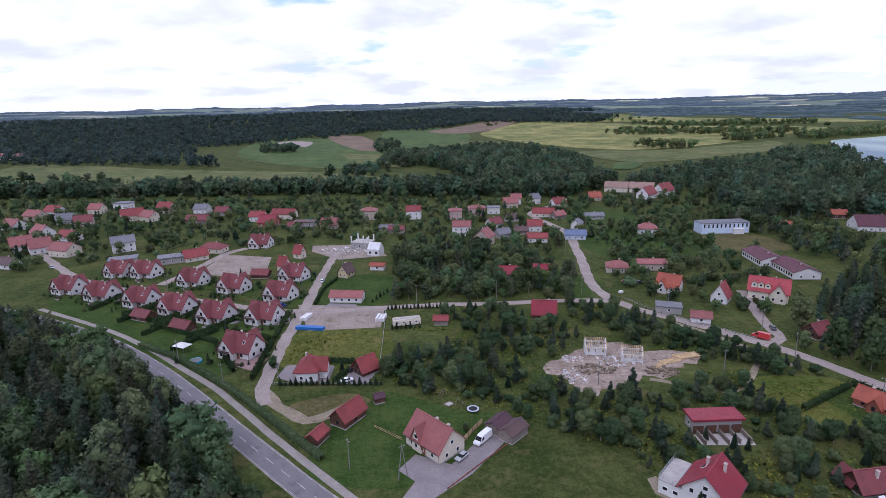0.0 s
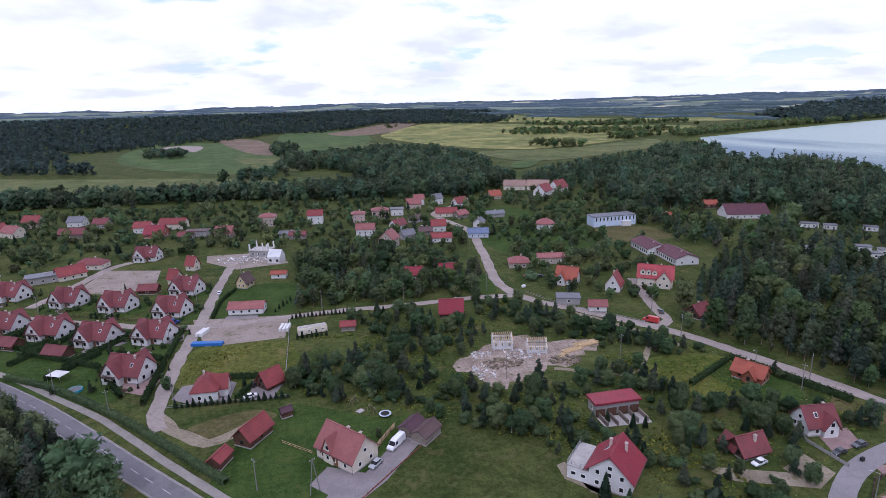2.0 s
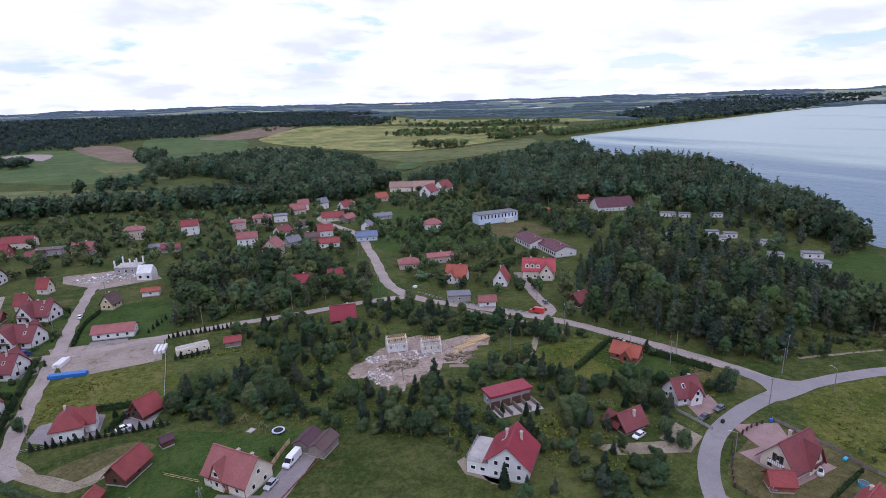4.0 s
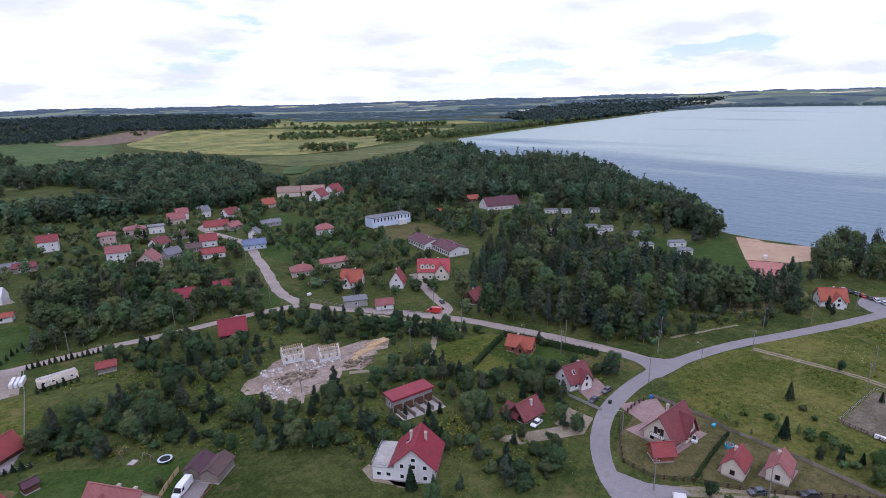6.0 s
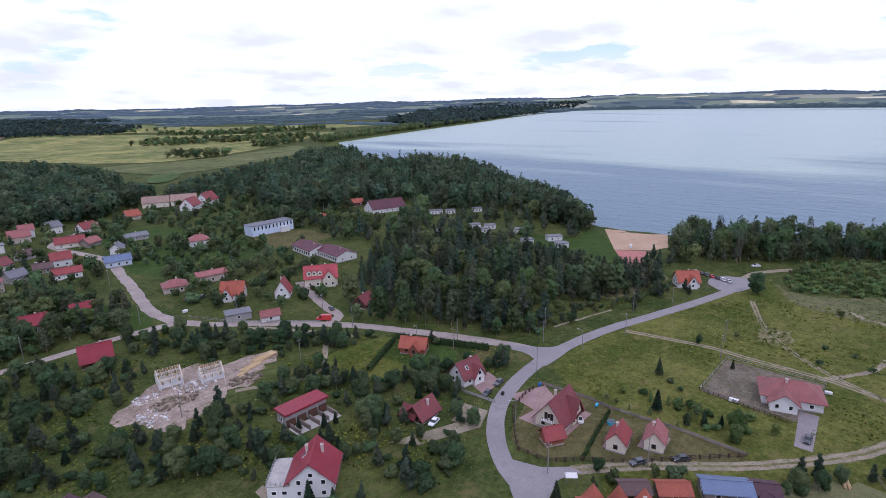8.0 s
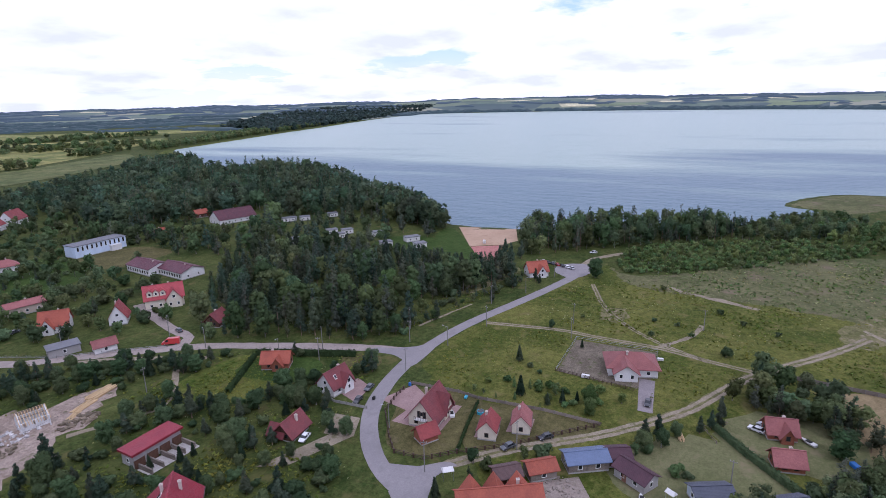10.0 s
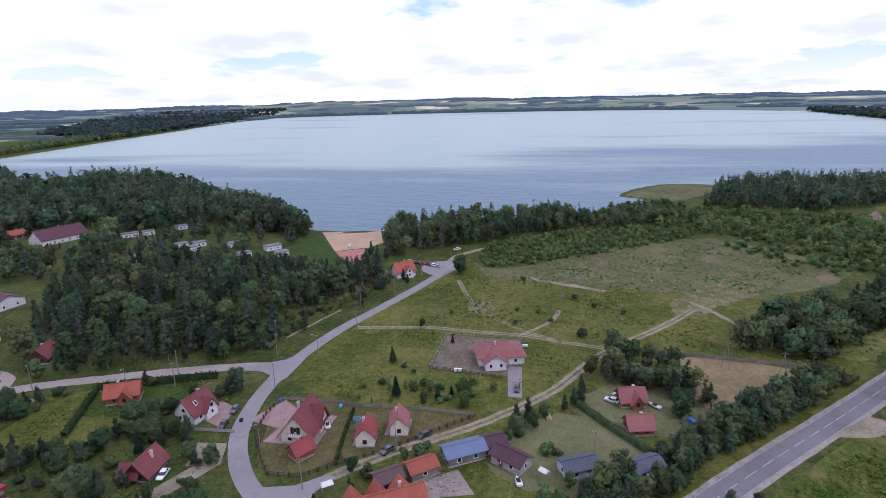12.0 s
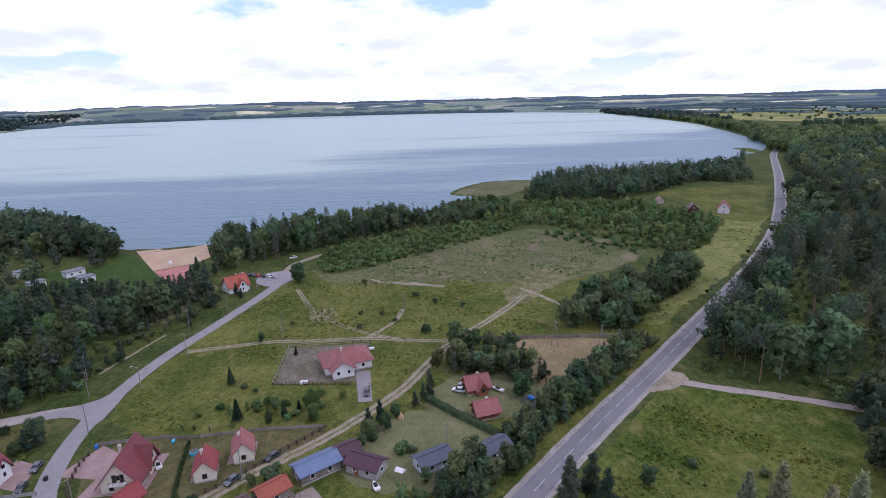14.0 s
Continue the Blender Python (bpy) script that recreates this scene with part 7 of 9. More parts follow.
for x, y, r in ((108.5, 146, 60), (142, 78.5, 90), (113.4, 120.2, 200), (96.5, 70.5, 150), (198, 73, 270)):
    utility_pole(x, y, 7.5, r, lamp=True)


def cable(points, z=7.0, sag=0.9):
    """A hanging wire from pole to pole."""
    cu = bpy.data.curves.new("power_cable", "CURVE")
    cu.dimensions, cu.bevel_depth, cu.bevel_resolution = "3D", 0.018, 0
    co = []
    for (x0, y0), (x1, y1) in zip(points, points[1:]):
        for k in range(9):
            t = k / 8
            co.append((x0 + (x1 - x0) * t, y0 + (y1 - y0) * t, z - 4 * sag * t * (1 - t)))
    sp = cu.splines.new("POLY")
    sp.points.add(len(co) - 1)
    for q, c in zip(sp.points, co):
        q.co = (*c, 1)
    cu.materials.append(RUBBER)
    tagged(new("power_cable", cu), "thin dark overhead cable hung between poles", "cable")


cable([(46, 133.8), (82.4, 137.5), (108.1, 145.8)])
cable([(139.5, 90.6), (161, 73.7), (181.4, 80.4), (221.8, 68.6)], 7.0)
cable([(162.4, 45.6), (175.1, 48.2), (186.5, 9.2)], 7.0)
cable([(124, 112.6), (117.3, 108.4), (139.5, 90.6)], 7.0)
cable([(-56, 141.2), (-17, 103), (-5.6, 99.2)], 7.2)

# ---- fences, hedges ----
UNIT = {}


def unit_box(key, material):
    if key not in UNIT:
        bm = bmesh.new()
        box(bm, 0, 1, -0.5, 0.5, -0.5, 0.5)
        UNIT[key] = mesh_of("rail", bm, material)
    return UNIT[key]


def fence(points, h, gap, post_m, rail_m, label, rails=2, post_w=0.12, fill=False):
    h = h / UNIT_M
    root = thing("fence", *points[0], 0, label, "fence")
    inv = Matrix.Translation((-points[0][0], -points[0][1], 0))
    bm = bmesh.new()
    box(bm, -post_w / 2, post_w / 2, -post_w / 2, post_w / 2, -0.2, h + 0.08)
    pm = mesh_of("post", bm, post_m)
    rm = unit_box(rail_m.name, rail_m)
    for (x0, y0), (x1, y1) in zip(points, points[1:]):
        d = math.hypot(x1 - x0, y1 - y0)
        n = max(1, round(d / gap))
        a = math.degrees(math.atan2(y1 - y0, x1 - x0))
        for i in range(n):
            t = i / n
            x, y = x0 + (x1 - x0) * t, y0 + (y1 - y0) * t
            part("post", pm, None, root, at=inv @ pose(x, y, 0, 0, 0, a))
            for k in range(1 if fill else rails):
                z = h * 0.5 if fill else h * (k + 0.7) / rails
                part("panel" if fill else "rail", rm, None, root, at=inv @ pose(x, y, z, 0, 0, a) @ Matrix.Diagonal((d / n, 0.05, h * 0.9 if fill else 0.09, 1)))
    return root




def hedge(points, w, h, label="clipped dark green hedge", material=None, each=26):
    """A hedge of leaf sprays over a twiggy core."""
    r = np.random.default_rng(int(abs(points[0][0] * 7 + points[0][1] * 13)))
    line = spline(points, step=1.0)
    P, N = [], []
    for (x0, y0), (x1, y1) in zip(line, line[1:]):
        d = math.hypot(x1 - x0, y1 - y0)
        if d < 1e-6:
            continue
        ux, uy = (x1 - x0) / d, (y1 - y0) / d
        n = max(4, int(each * d))
        t, side, up = r.random(n), r.uniform(-1, 1, n), r.random(n)
        top = r.random(n) < 0.5
        hh = h * r.uniform(0.82, 1.12, n)
        o = np.where(top, side, np.sign(side)) * w / 2 * r.uniform(0.8, 1.15, n)
        z = np.where(top, hh, up * hh)
        P.append(np.stack([x0 + ux * d * t - uy * o, y0 + uy * d * t + ux * o, z], -1))
        N.append(np.stack([np.where(top, 0, -uy * np.sign(side)), np.where(top, 0, ux * np.sign(side)), np.where(top, 1.0, 0.3)], -1) + r.normal(0, 0.4, (n, 3)))
    core, core_n = [], []
    for (x0, y0), (x1, y1) in zip(line, line[1:]):
        d = math.hypot(x1 - x0, y1 - y0) or 1
        ox, oy, z = -(y1 - y0) / d * w * 0.4, (x1 - x0) / d * w * 0.4, h * 0.88
        ring0 = [(x0 + ox, y0 + oy, 0), (x0 + ox, y0 + oy, z), (x0 - ox, y0 - oy, z), (x0 - ox, y0 - oy, 0)]
        ring1 = [(x1 + ox, y1 + oy, 0), (x1 + ox, y1 + oy, z), (x1 - ox, y1 - oy, z), (x1 - ox, y1 - oy, 0)]
        side = [(ox, oy, 0.1), (ox, oy, w * 0.4), (-ox, -oy, w * 0.4), (-ox, -oy, 0.1)]
        for k in range(3):
            core += [ring0[k], ring1[k + 1], ring1[k], ring0[k], ring0[k + 1], ring1[k + 1]]
            core_n += [side[k], side[k + 1], side[k], side[k], side[k + 1], side[k + 1]]
    P, N = np.concatenate(P), np.concatenate(N)
    x0, y0 = points[0]
    v = sprays(P - [x0, y0, 0], N, np.full(len(P), 0.24) * r.uniform(0.6, 1.1, len(P))).reshape(-1, 3)
    v = np.concatenate([v, np.array(core) - [x0, y0, 0]])
    N = np.concatenate([np.repeat(unit(N), 3, 0), unit(np.array(core_n))])
    ob = link_mesh("hedge", v, np.arange(len(v)).reshape(-1, 3), [material or HEDGE])
    set_normals(ob.data, N)
    ob.location = (x0, y0, 0)
    set_tone(ob.data, np.full((len(v), 3), r.uniform(0.85, 1.15)))
    tagged(ob, label, "hedge")


# ---- building site ----


def unfinished_house(x, y, rot, L, W, he, hr):
    """Block walls with openings, posts before them, and bare rafters."""
    root = thing("unfinished_house", x, y, rot, "unfinished white block house with bare wooden rafters", "house", "unfinished houses", room=5)
    t = 0.3
    for face, span, off in ((0, L, -W / 2), (180, L, -W / 2), (90, W - 2 * t, -L / 2), (270, W - 2 * t, -L / 2)):
        bm = bmesh.new()
        n = 3 if span == L else 2
        cols = [-span / 2 + span * (q + f) / n for q in range(n) for f in (0, 0.36, 0.66)] + [span / 2]
        rows_z = [0, 0.9, 2.1, he]
        grid = [[bm.verts.new((c, off, z)) for c in cols] for z in rows_z]
        for r in range(3):
            for q in range(len(cols) - 1):
                if not (r == 1 and q % 3 == 1):
                    bm.faces.new((grid[r][q], grid[r][q + 1], grid[r + 1][q + 1], grid[r + 1][q]))
        if span != L:
            peak = bm.verts.new((0, off, hr - 0.2))
            bm.faces.new([*grid[3], peak])
        bmesh.ops.recalc_face_normals(bm, faces=bm.faces[:])
        bmesh.ops.solidify(bm, geom=bm.faces[:], thickness=t)
        for v in bm.verts:
            v.co = Matrix.Rotation(radians(face), 4, "Z") @ v.co
        part("wall", bm, BLOCK, root)
    k = (hr - he) / (W / 2)
    ln = math.hypot(W / 2 + 0.7, (W / 2 + 0.7) * k)
    bm = bmesh.new()
    box(bm, -0.06, 0.06, 0, ln, -0.09, 0.09)
    rafter = mesh_of("rafter", bm, TIMBER)
    n = 11
    for i in range(n):
        xx = -L / 2 + L * i / (n - 1)
        for sd in (1, -1):
            m = Matrix.Translation((xx, 0, hr)) @ Matrix.Rotation(0 if sd > 0 else math.pi, 4, "Z") @ Matrix.Rotation(-math.atan(k), 4, "X")
            part("rafter", rafter, None, root, at=m)
    for sd in (1, -1):
        bm = bmesh.new()
        box(bm, -L / 2, L / 2, sd * W / 4 - 0.06, sd * W / 4 + 0.06, he + (hr - he) / 2 - 0.3, he + (hr - he) / 2 - 0.15)
        part("purlin", bm, OLD_WOOD, root)
    bm = bmesh.new()
    box(bm, -L / 2, L / 2, -0.08, 0.08, hr - 0.15, hr + 0.02)
    part("ridge_beam", bm, OLD_WOOD, root)
    for xx in (-L / 2 + 0.3, 0, L / 2 - 0.3):
        bm = bmesh.new()
        box(bm, xx - 0.12, xx + 0.12, -W / 2 - 1.3, -W / 2 - 1.06, 0, 2.7)
        part("porch_post", bm, BLOCK, root)
    return root


unfinished_house(51.4, 154.4, -11, 6.2, 5.2, 2.5, 4.6)
unfinished_house(60.6, 148.8, -14, 6.0, 5.0, 2.2, 4.2)


def rubble(name, label, cx, cy, rx, ry, count, sizes, material, seed):
    rng = random.Random(seed)
    bm = bmesh.new()
    for _ in range(count):
        a, d = rng.uniform(0, 6.28), math.sqrt(rng.random())
        x, y = cx + rx * d * math.cos(a), cy + ry * d * math.sin(a)
        s = rng.uniform(*sizes)
        m = Matrix.Translation((x, y, s * 0.2)) @ Euler((rng.uniform(-0.4, 0.4), rng.uniform(-0.4, 0.4), rng.uniform(0, 3))).to_matrix().to_4x4()
        box(bm, -s * rng.uniform(0.4, 1), s * rng.uniform(0.4, 1), -s / 2, s / 2, -s * 0.3, s * 0.3, m)
    ob = new(name, mesh_of(name, bm, material))
    return tagged(ob, label, "rubble", kind="stuff")


STONE = surface("broken_block", (0.34, 0.31, 0.30), (0.56, 0.54, 0.53), big=0.5, fine=2.0, island=0.35)
DUG = surface("dug_soil", (0.10, 0.08, 0.055), (0.19, 0.15, 0.105), big=0.4, fine=2.0, island=0.25)
rubble("rubble", "broken pale blocks strewn before the unfinished houses", 55, 147, 6, 3.4, 85, (0.15, 0.6), STONE, 1)
rubble("rubble", "broken pale blocks and sacks on the site edge", 41, 139, 3.4, 5, 60, (0.15, 0.55), STONE, 2)
rubble("rubble", "pale blocks heaped at the meadow's edge", 43.5, 150, 3.2, 2.6, 60, (0.15, 0.5), STONE, 7)
rubble("soil_heap", "dark clods of dug soil on the site", 48, 143, 6, 3.6, 110, (0.2, 0.7), DUG, 3)
rubble("soil_heap", "dark clods of dug soil beside the timber", 66, 140, 5, 3, 90, (0.3, 0.8), DUG, 4)
rubble("rubble", "pale rubble round the half-built houses", -38, 285, 16, 8, 140, (0.3, 0.9), STONE, 5)
rubble("clutter", "scattered dark garden clutter in the yard", 93.5, 29, 3.5, 4, 60, (0.15, 0.5), OLD_WOOD, 6)


def timber_stack(x, y, rot, n, layers, length):
    root = thing("timber_stack", x, y, rot, "stack of fresh yellow building timber", "timber")
    bm = bmesh.new()
    box(bm, -length / 2, length / 2, -0.11, 0.11, 0, 0.16)
    pm = mesh_of("plank", bm, TIMBER)
    rng = random.Random(int(x * 3))
    for lay in range(layers):
        for i in range(n):
            part("plank", pm, None, root, at=pose(rng.uniform(-0.5, 0.5), (i - n / 2) * 0.34 + rng.uniform(-0.06, 0.06), 0.02 + lay * 0.17, 0, 0, rng.uniform(-3, 3)))


timber_stack(77, 148.6, 12, 9, 3, 7.5)
timber_stack(71, 146, 18, 7, 2, 6.5)
timber_stack(66.5, 143.5, 30, 5, 1, 5.5)
timber_stack(111.5, -13.5, -40, 4, 1, 5.0)
timber_stack(121.1, 10.3, 20, 4, 2, 3.0)


def half_built():
    root = thing("half_built_house", -32, 292, -22, "half-built block house with tall white pillars", "house", "unfinished houses", room=7)
    bm = bmesh.new()
    box(bm, -5, 5, -4, 4, 0, 3.0)
    part("wall", bm, GREY_WALL, root)
    bm = bmesh.new()
    box(bm, -5.3, 5.3, -4.3, 4.3, 3.0, 3.25)
    part("slab", bm, CONCRETE, root)
    for x in (-4.7, -1.6, 1.6, 4.7):
        for y in (-3.8, 3.8):
            bm = bmesh.new()
            box(bm, x - 0.28, x + 0.28, y - 0.28, y + 0.28, 3.25, 6.4 if abs(x) > 4 else 5.2)
            part("pillar", bm, WHITE, root)
    for x in (-3, 0, 3):
        window(root, x, -4, 0.9, 270, 1.3, 1.3)
    root = thing("half_built_house", -24, 276, -22, "half-built white gabled house without a roof", "house", "unfinished houses", room=7)
    bm = bmesh.new()
    gable_walls(bm, 6.6, 5.8, 3.2, 6.4)
    part("wall", bm, BLOCK, root)
    for x in (-1.7, 1.7):
        window(root, x, -2.9, 0.9, 270, 1.4, 1.4, True)
    window(root, -3.3, 0, 3.4, 180, 1.4, 1.4, True)


half_built()

# ---- loose things ----


def trampoline(x, y):
    root = thing("trampoline", x, y, 0, "round garden trampoline with a pale rim", "trampoline", room=2, life=True)
    bm = bmesh.new()
    for i in range(24):
        a0, a1 = 2 * math.pi * i / 24, 2 * math.pi * (i + 1) / 24
        solid(bm, [(r * math.cos(a), r * math.sin(a), z) for z in (0.78, 0.88) for a in (a0, a1) for r in (1.35, 1.8)], [(0, 1, 3, 2), (4, 6, 7, 5), (1, 5, 7, 3), (0, 2, 6, 4)])
    part("rim", bm, BLUE_WALL, root)
    bm = bmesh.new()
    cyl(bm, 0, 0, 0.78, 0.81, 1.36, sides=24)
    part("mat", bm, RUBBER, root)
    leg = bmesh.new()
    cyl(leg, 0, 0, 0, 0.8, 0.04, sides=6)
    lm = mesh_of("leg", leg, METAL)
    for i in range(6):
        part("leg", lm, None, root, at=Matrix.Translation((1.6 * math.cos(i * 1.047), 1.6 * math.sin(i * 1.047), 0)))


trampoline(11.2, 123.7)


def sandpit(x, y):
    root = thing("sandpit", x, y, 40, "square wooden sandpit full of pale sand", "sandpit", room=1.5, life=True)
    for i, (x0, x1, y0, y1) in enumerate(((-1.2, 1.2, -1.0, -0.85), (-1.2, 1.2, 0.85, 1.0), (-1.2, -1.05, -0.85, 0.85), (1.05, 1.2, -0.85, 0.85))):
        bm = bmesh.new()
        box(bm, x0, x1, y0, y1, 0, 0.25)
        part("board", bm, OLD_WOOD, root)
    bm = bmesh.new()
    box(bm, -1.05, 1.05, -0.85, 0.85, 0, 0.15)
    part("sand", bm, CONCRETE, root)


sandpit(5.4, 127.4)


def swing(x, y, rot):
    root = thing("swing", x, y, rot, "wooden garden swing frame with two seats", "swing", room=1.5, life=True)
    for sx in (-1.5, 1.5):
        for sd in (1, -1):
            bm = bmesh.new()
            cyl(bm, 0, 0, 0, 2.35, 0.06, sides=6, m=Matrix.Translation((sx, sd * 0.8, 0)) @ Matrix.Rotation(sd * 0.34, 4, "X"))
            part("leg", bm, OLD_WOOD, root)
    bm = bmesh.new()
    box(bm, -1.7, 1.7, -0.06, 0.06, 2.15, 2.28)
    part("beam", bm, OLD_WOOD, root)
    for sx in (-0.6, 0.6):
        bm = bmesh.new()
        box(bm, sx - 0.25, sx + 0.25, -0.1, 0.1, 0.45, 0.5)
        for dx in (-0.22, 0.22):
            box(bm, sx + dx - 0.015, sx + dx + 0.015, -0.015, 0.015, 0.5, 2.16)
        part("seat", bm, DOOR_WOOD, root)


swing(8.2, 126.0, 120)
swing(3.9, 131.2, 60)


def stack(name, label, category, x, y, rot, size, count, material, gap=0.25):
    """Wrapped bundles lying side by side."""
    root = thing(name, x, y, rot, label, category, room=max(size) / 2)
    for i in range(count):
        bm = bmesh.new()
        box(bm, -size[0] / 2, size[0] / 2, (i - count / 2) * (size[1] + gap), (i - count / 2) * (size[1] + gap) + size[1], 0, size[2] * (1 - 0.12 * (i % 2)))
        bmesh.ops.bevel(bm, geom=bm.edges[:], offset=0.08, segments=1, affect="EDGES")
        part("wrapped_block", bm, material, root)


TARP = flat("blue_tarpaulin", (0.03, 0.14, 0.42), 0.5)
stack("tarpaulin_stack", "building goods under bright blue tarpaulin", "building goods", -39.6, 180.6, -12, (10, 1.0, 1.1), 2, TARP)
stack("block_stack", "white wrapped pallets of building blocks", "pallets", -43, 190.6, 70, (5.5, 1.1, 1.3), 2, WHITE)
stack("block_stack", "white wrapped pallets of building blocks", "pallets", -15.8, 187.2, 80, (5.0, 0.9, 1.3), 3, WHITE)


def trailer(x, y, rot):
    root = thing("caravan_hut", x, y, rot, "long cream site hut with a rounded roof", "hut", room=5)
    bm = bmesh.new()
    loft(bm, [(-4.8, 0.4), (4.8, 0.4), (4.8, 2.3), (4.5, 2.7), (-4.5, 2.7), (-4.8, 2.3)], [1.25, 1.25, 1.25, 0.9, 0.9, 1.25])
    part("body", bm, CREAM, root)
    bm = bmesh.new()
    box(bm, -4.5, 4.5, -0.95, 0.95, 2.72, 2.8)
    part("roof", bm, CONCRETE, root)
    for k in range(4):
        window(root, -3.4 + 2.2 * k, -1.25, 1.2, 270, 1.0, 0.8)
    tyre, rim = wheel_meshes()
    for sx in (-3, 3):
        for sd in (1, -1):
            w = part("wheel", tyre, None, root, at=Matrix.Translation((sx, sd * 0.95, 0.32)))
            part("rim", rim, None, w)


trailer(-6.4, 181.0, 9)


def boat(x, y, rot, colour, label, length=4.2):
    root = thing("boat", x, y, rot, label, "boat", room=2, life=True)
    bm = bmesh.new()
    n = 8
    rings = []
    for i in range(n + 1):
        t = i / n
        xx = length * (t - 0.5)
        w = 0.75 * (1 - t ** 3) + 0.02
        rings.append([bm.verts.new(q) for q in ((xx, -w, 0.75), (xx, -w * 0.8, 0.3), (xx, 0, 0.12 + 0.2 * t ** 3), (xx, w * 0.8, 0.3), (xx, w, 0.75))])
    for a, b in zip(rings, rings[1:]):
        for k in range(4):
            bm.faces.new((a[k], a[k + 1], b[k + 1], b[k]))
    bm.faces.new(rings[0])
    for a, b in zip(rings, rings[1:]):
        bm.faces.new((a[0], b[0], b[4], a[4]))
    part("hull", bm, colour, root)
    bm = bmesh.new()
    box(bm, -0.8, 0.6, -0.45, 0.45, 0.72, 0.95)
    part("cockpit", bm, RUBBER, root)
    bm = bmesh.new()
    box(bm, -0.2, 0.0, -0.5, 0.5, 0, 0.2)
    box(bm, 0.9, 1.1, -0.5, 0.5, 0, 0.25)
    part("trestle", bm, OLD_WOOD, root)


boat(130.5, -14.5, 49, WHITE, "white rowing boat on a trestle by the cottage")
boat(96.6, 14.6, 20, WHITE, "white boat lying in the grass by the sheds", 3.4)
boat(107.6, 59.8, 30, WHITE, "white and black boat on the villa's terrace", 3.6)
PLASTIC_BLUE = flat("turquoise_plastic", (0.05, 0.32, 0.45), 0.4)


def pool(x, y, r, label):
    root = thing("paddling_pool", x, y, 0, label, "pool", room=r + 0.5)
    bm = bmesh.new()
    cyl(bm, 0, 0, 0, 0.7, r, r, 20)
    part("rim", bm, PLASTIC_BLUE, root)
    bm = bmesh.new()
    cyl(bm, 0, 0, 0.7, 0.705, r * 0.9, r * 0.9, 20)
    part("water", bm, GLASS, root)


pool(-70, 158, 1.9, "round blue garden pool on a lawn")
pool(-83, 196, 1.6, "round turquoise paddling pool on a lawn")
pool(111.2, 53.9, 0.9, "small turquoise paddling pool by a cottage")


def small_box(name, label, category, x, y, rot, size, material):
    root = thing(name, x, y, rot, label, category, life=True)
    bm = bmesh.new()
    box(bm, -size[0] / 2, size[0] / 2, -size[1] / 2, size[1] / 2, 0.12, size[2])
    bmesh.ops.bevel(bm, geom=bm.edges[:], offset=min(size) * 0.12, segments=1, affect="EDGES")
    part("body", bm, material, root)
    bm = bmesh.new()
    for sx in (-0.3, 0.3):
        box(bm, sx * size[0] - 0.06, sx * size[0] + 0.06, -size[1] * 0.4, size[1] * 0.4, 0, 0.14)
    part("feet", bm, OLD_WOOD, root)


small_box("water_tank", "white oblong water tank on the raked yard", "tank", 139.6, 35.6, 95, (2.6, 1.2, 1.1), WHITE)
small_box("covered_trailer", "small trailer under a blue cover on grass", "trailer", 125, -22, 30, (2.4, 1.4, 1.1), TARP)
small_box("garden_bin", "blue garden bin beside the villa's fence", "bin", 115.4, 76.2, 10, (0.8, 0.8, 1.2), TARP)
small_box("waste_bin", "dark waste bin at the drive", "bin", 105.4, 80.9, 10, (1.0, 0.8, 1.1), RUBBER)
small_box("garden_toy", "turquoise garden slide toy on the lawn", "toy", 116.0, 60.1, 10, (1.6, 0.8, 0.8), PLASTIC_BLUE)
small_box("garden_toy", "turquoise plastic toy by the cottage wall", "toy", 109.2, 50.0, 60, (1.8, 0.7, 0.7), PLASTIC_BLUE)
small_box("garden_table", "white garden table on the terrace", "table", 110.4, 62.4, 20, (1.5, 0.9, 0.8), FRAME)
small_box("gas_tank", "white tank lying by the bungalow's fence", "tank", 158.6, 18.9, 100, (2.0, 0.9, 1.0), WHITE)
small_box("white_tank", "white water tank at the roadside hedge", "tank", 77.5, 205, 20, (2.2, 1.3, 1.3), WHITE)
small_box("beach_hut", "small white lifeguard hut on the sand", "hut", 263, 118.7, 20, (2.2, 1.8, 2.2), WHITE)


def gazebo(x, y, rot, L=4.0, W=3.0):
    root = thing("gazebo", x, y, rot, "white canvas garden gazebo on four posts", "gazebo", room=2.5)
    for sx in (-1, 1):
        for sy in (-1, 1):
            bm = bmesh.new()
            cyl(bm, sx * L / 2, sy * W / 2, 0, 2.2, 0.05, sides=6)
            part("post", bm, METAL, root)
    bm = bmesh.new()
    hip_roof(bm, L, W, 2.2, 2.9, 0.2, 0.08)
    part("canopy", bm, WHITE, root)


gazebo(-77, 166, -26, 4.5, 3.2)
gazebo(86.2, 50.0, -50, 2.0, 1.3)
gazebo(98.2, 9.8, 60, 1.5, 1.0)

# fences
fence([(113, 76.6), (109.4, 76.6), (101.7, 75.0), (93.4, 68.6), (88.8, 64.3), (89.4, 57.4), (94.5, 52.1), (102, 42.3), (106.6, 38.3), (118.3, 26.7)], 1.3, 2.0, FRAME_DARK, FRAME_DARK, "dark wooden garden fence along the lane", rails=3, post_w=0.3)
fence([(116.5, 76.6), (117.8, 63), (117.0, 57), (118.6, 40.5), (118.4, 27)], 1.1, 2.5, POLE_GREY, OLD_WOOD, "low weathered fence at the meadow's edge", fill=True)
fence([(140, 43.9), (163.6, 44.2), (163.8, 20.2), (146, 19.0)], 1.2, 2.4, FRAME_DARK, METAL, "thin dark wire fence round the bungalow", rails=2, post_w=0.1)
fence([(140, 43.9), (137.6, 22.5)], 1.2, 1.2, FRAME_DARK, FRAME_DARK, "dark fence with shrubs before the bungalow", rails=3)
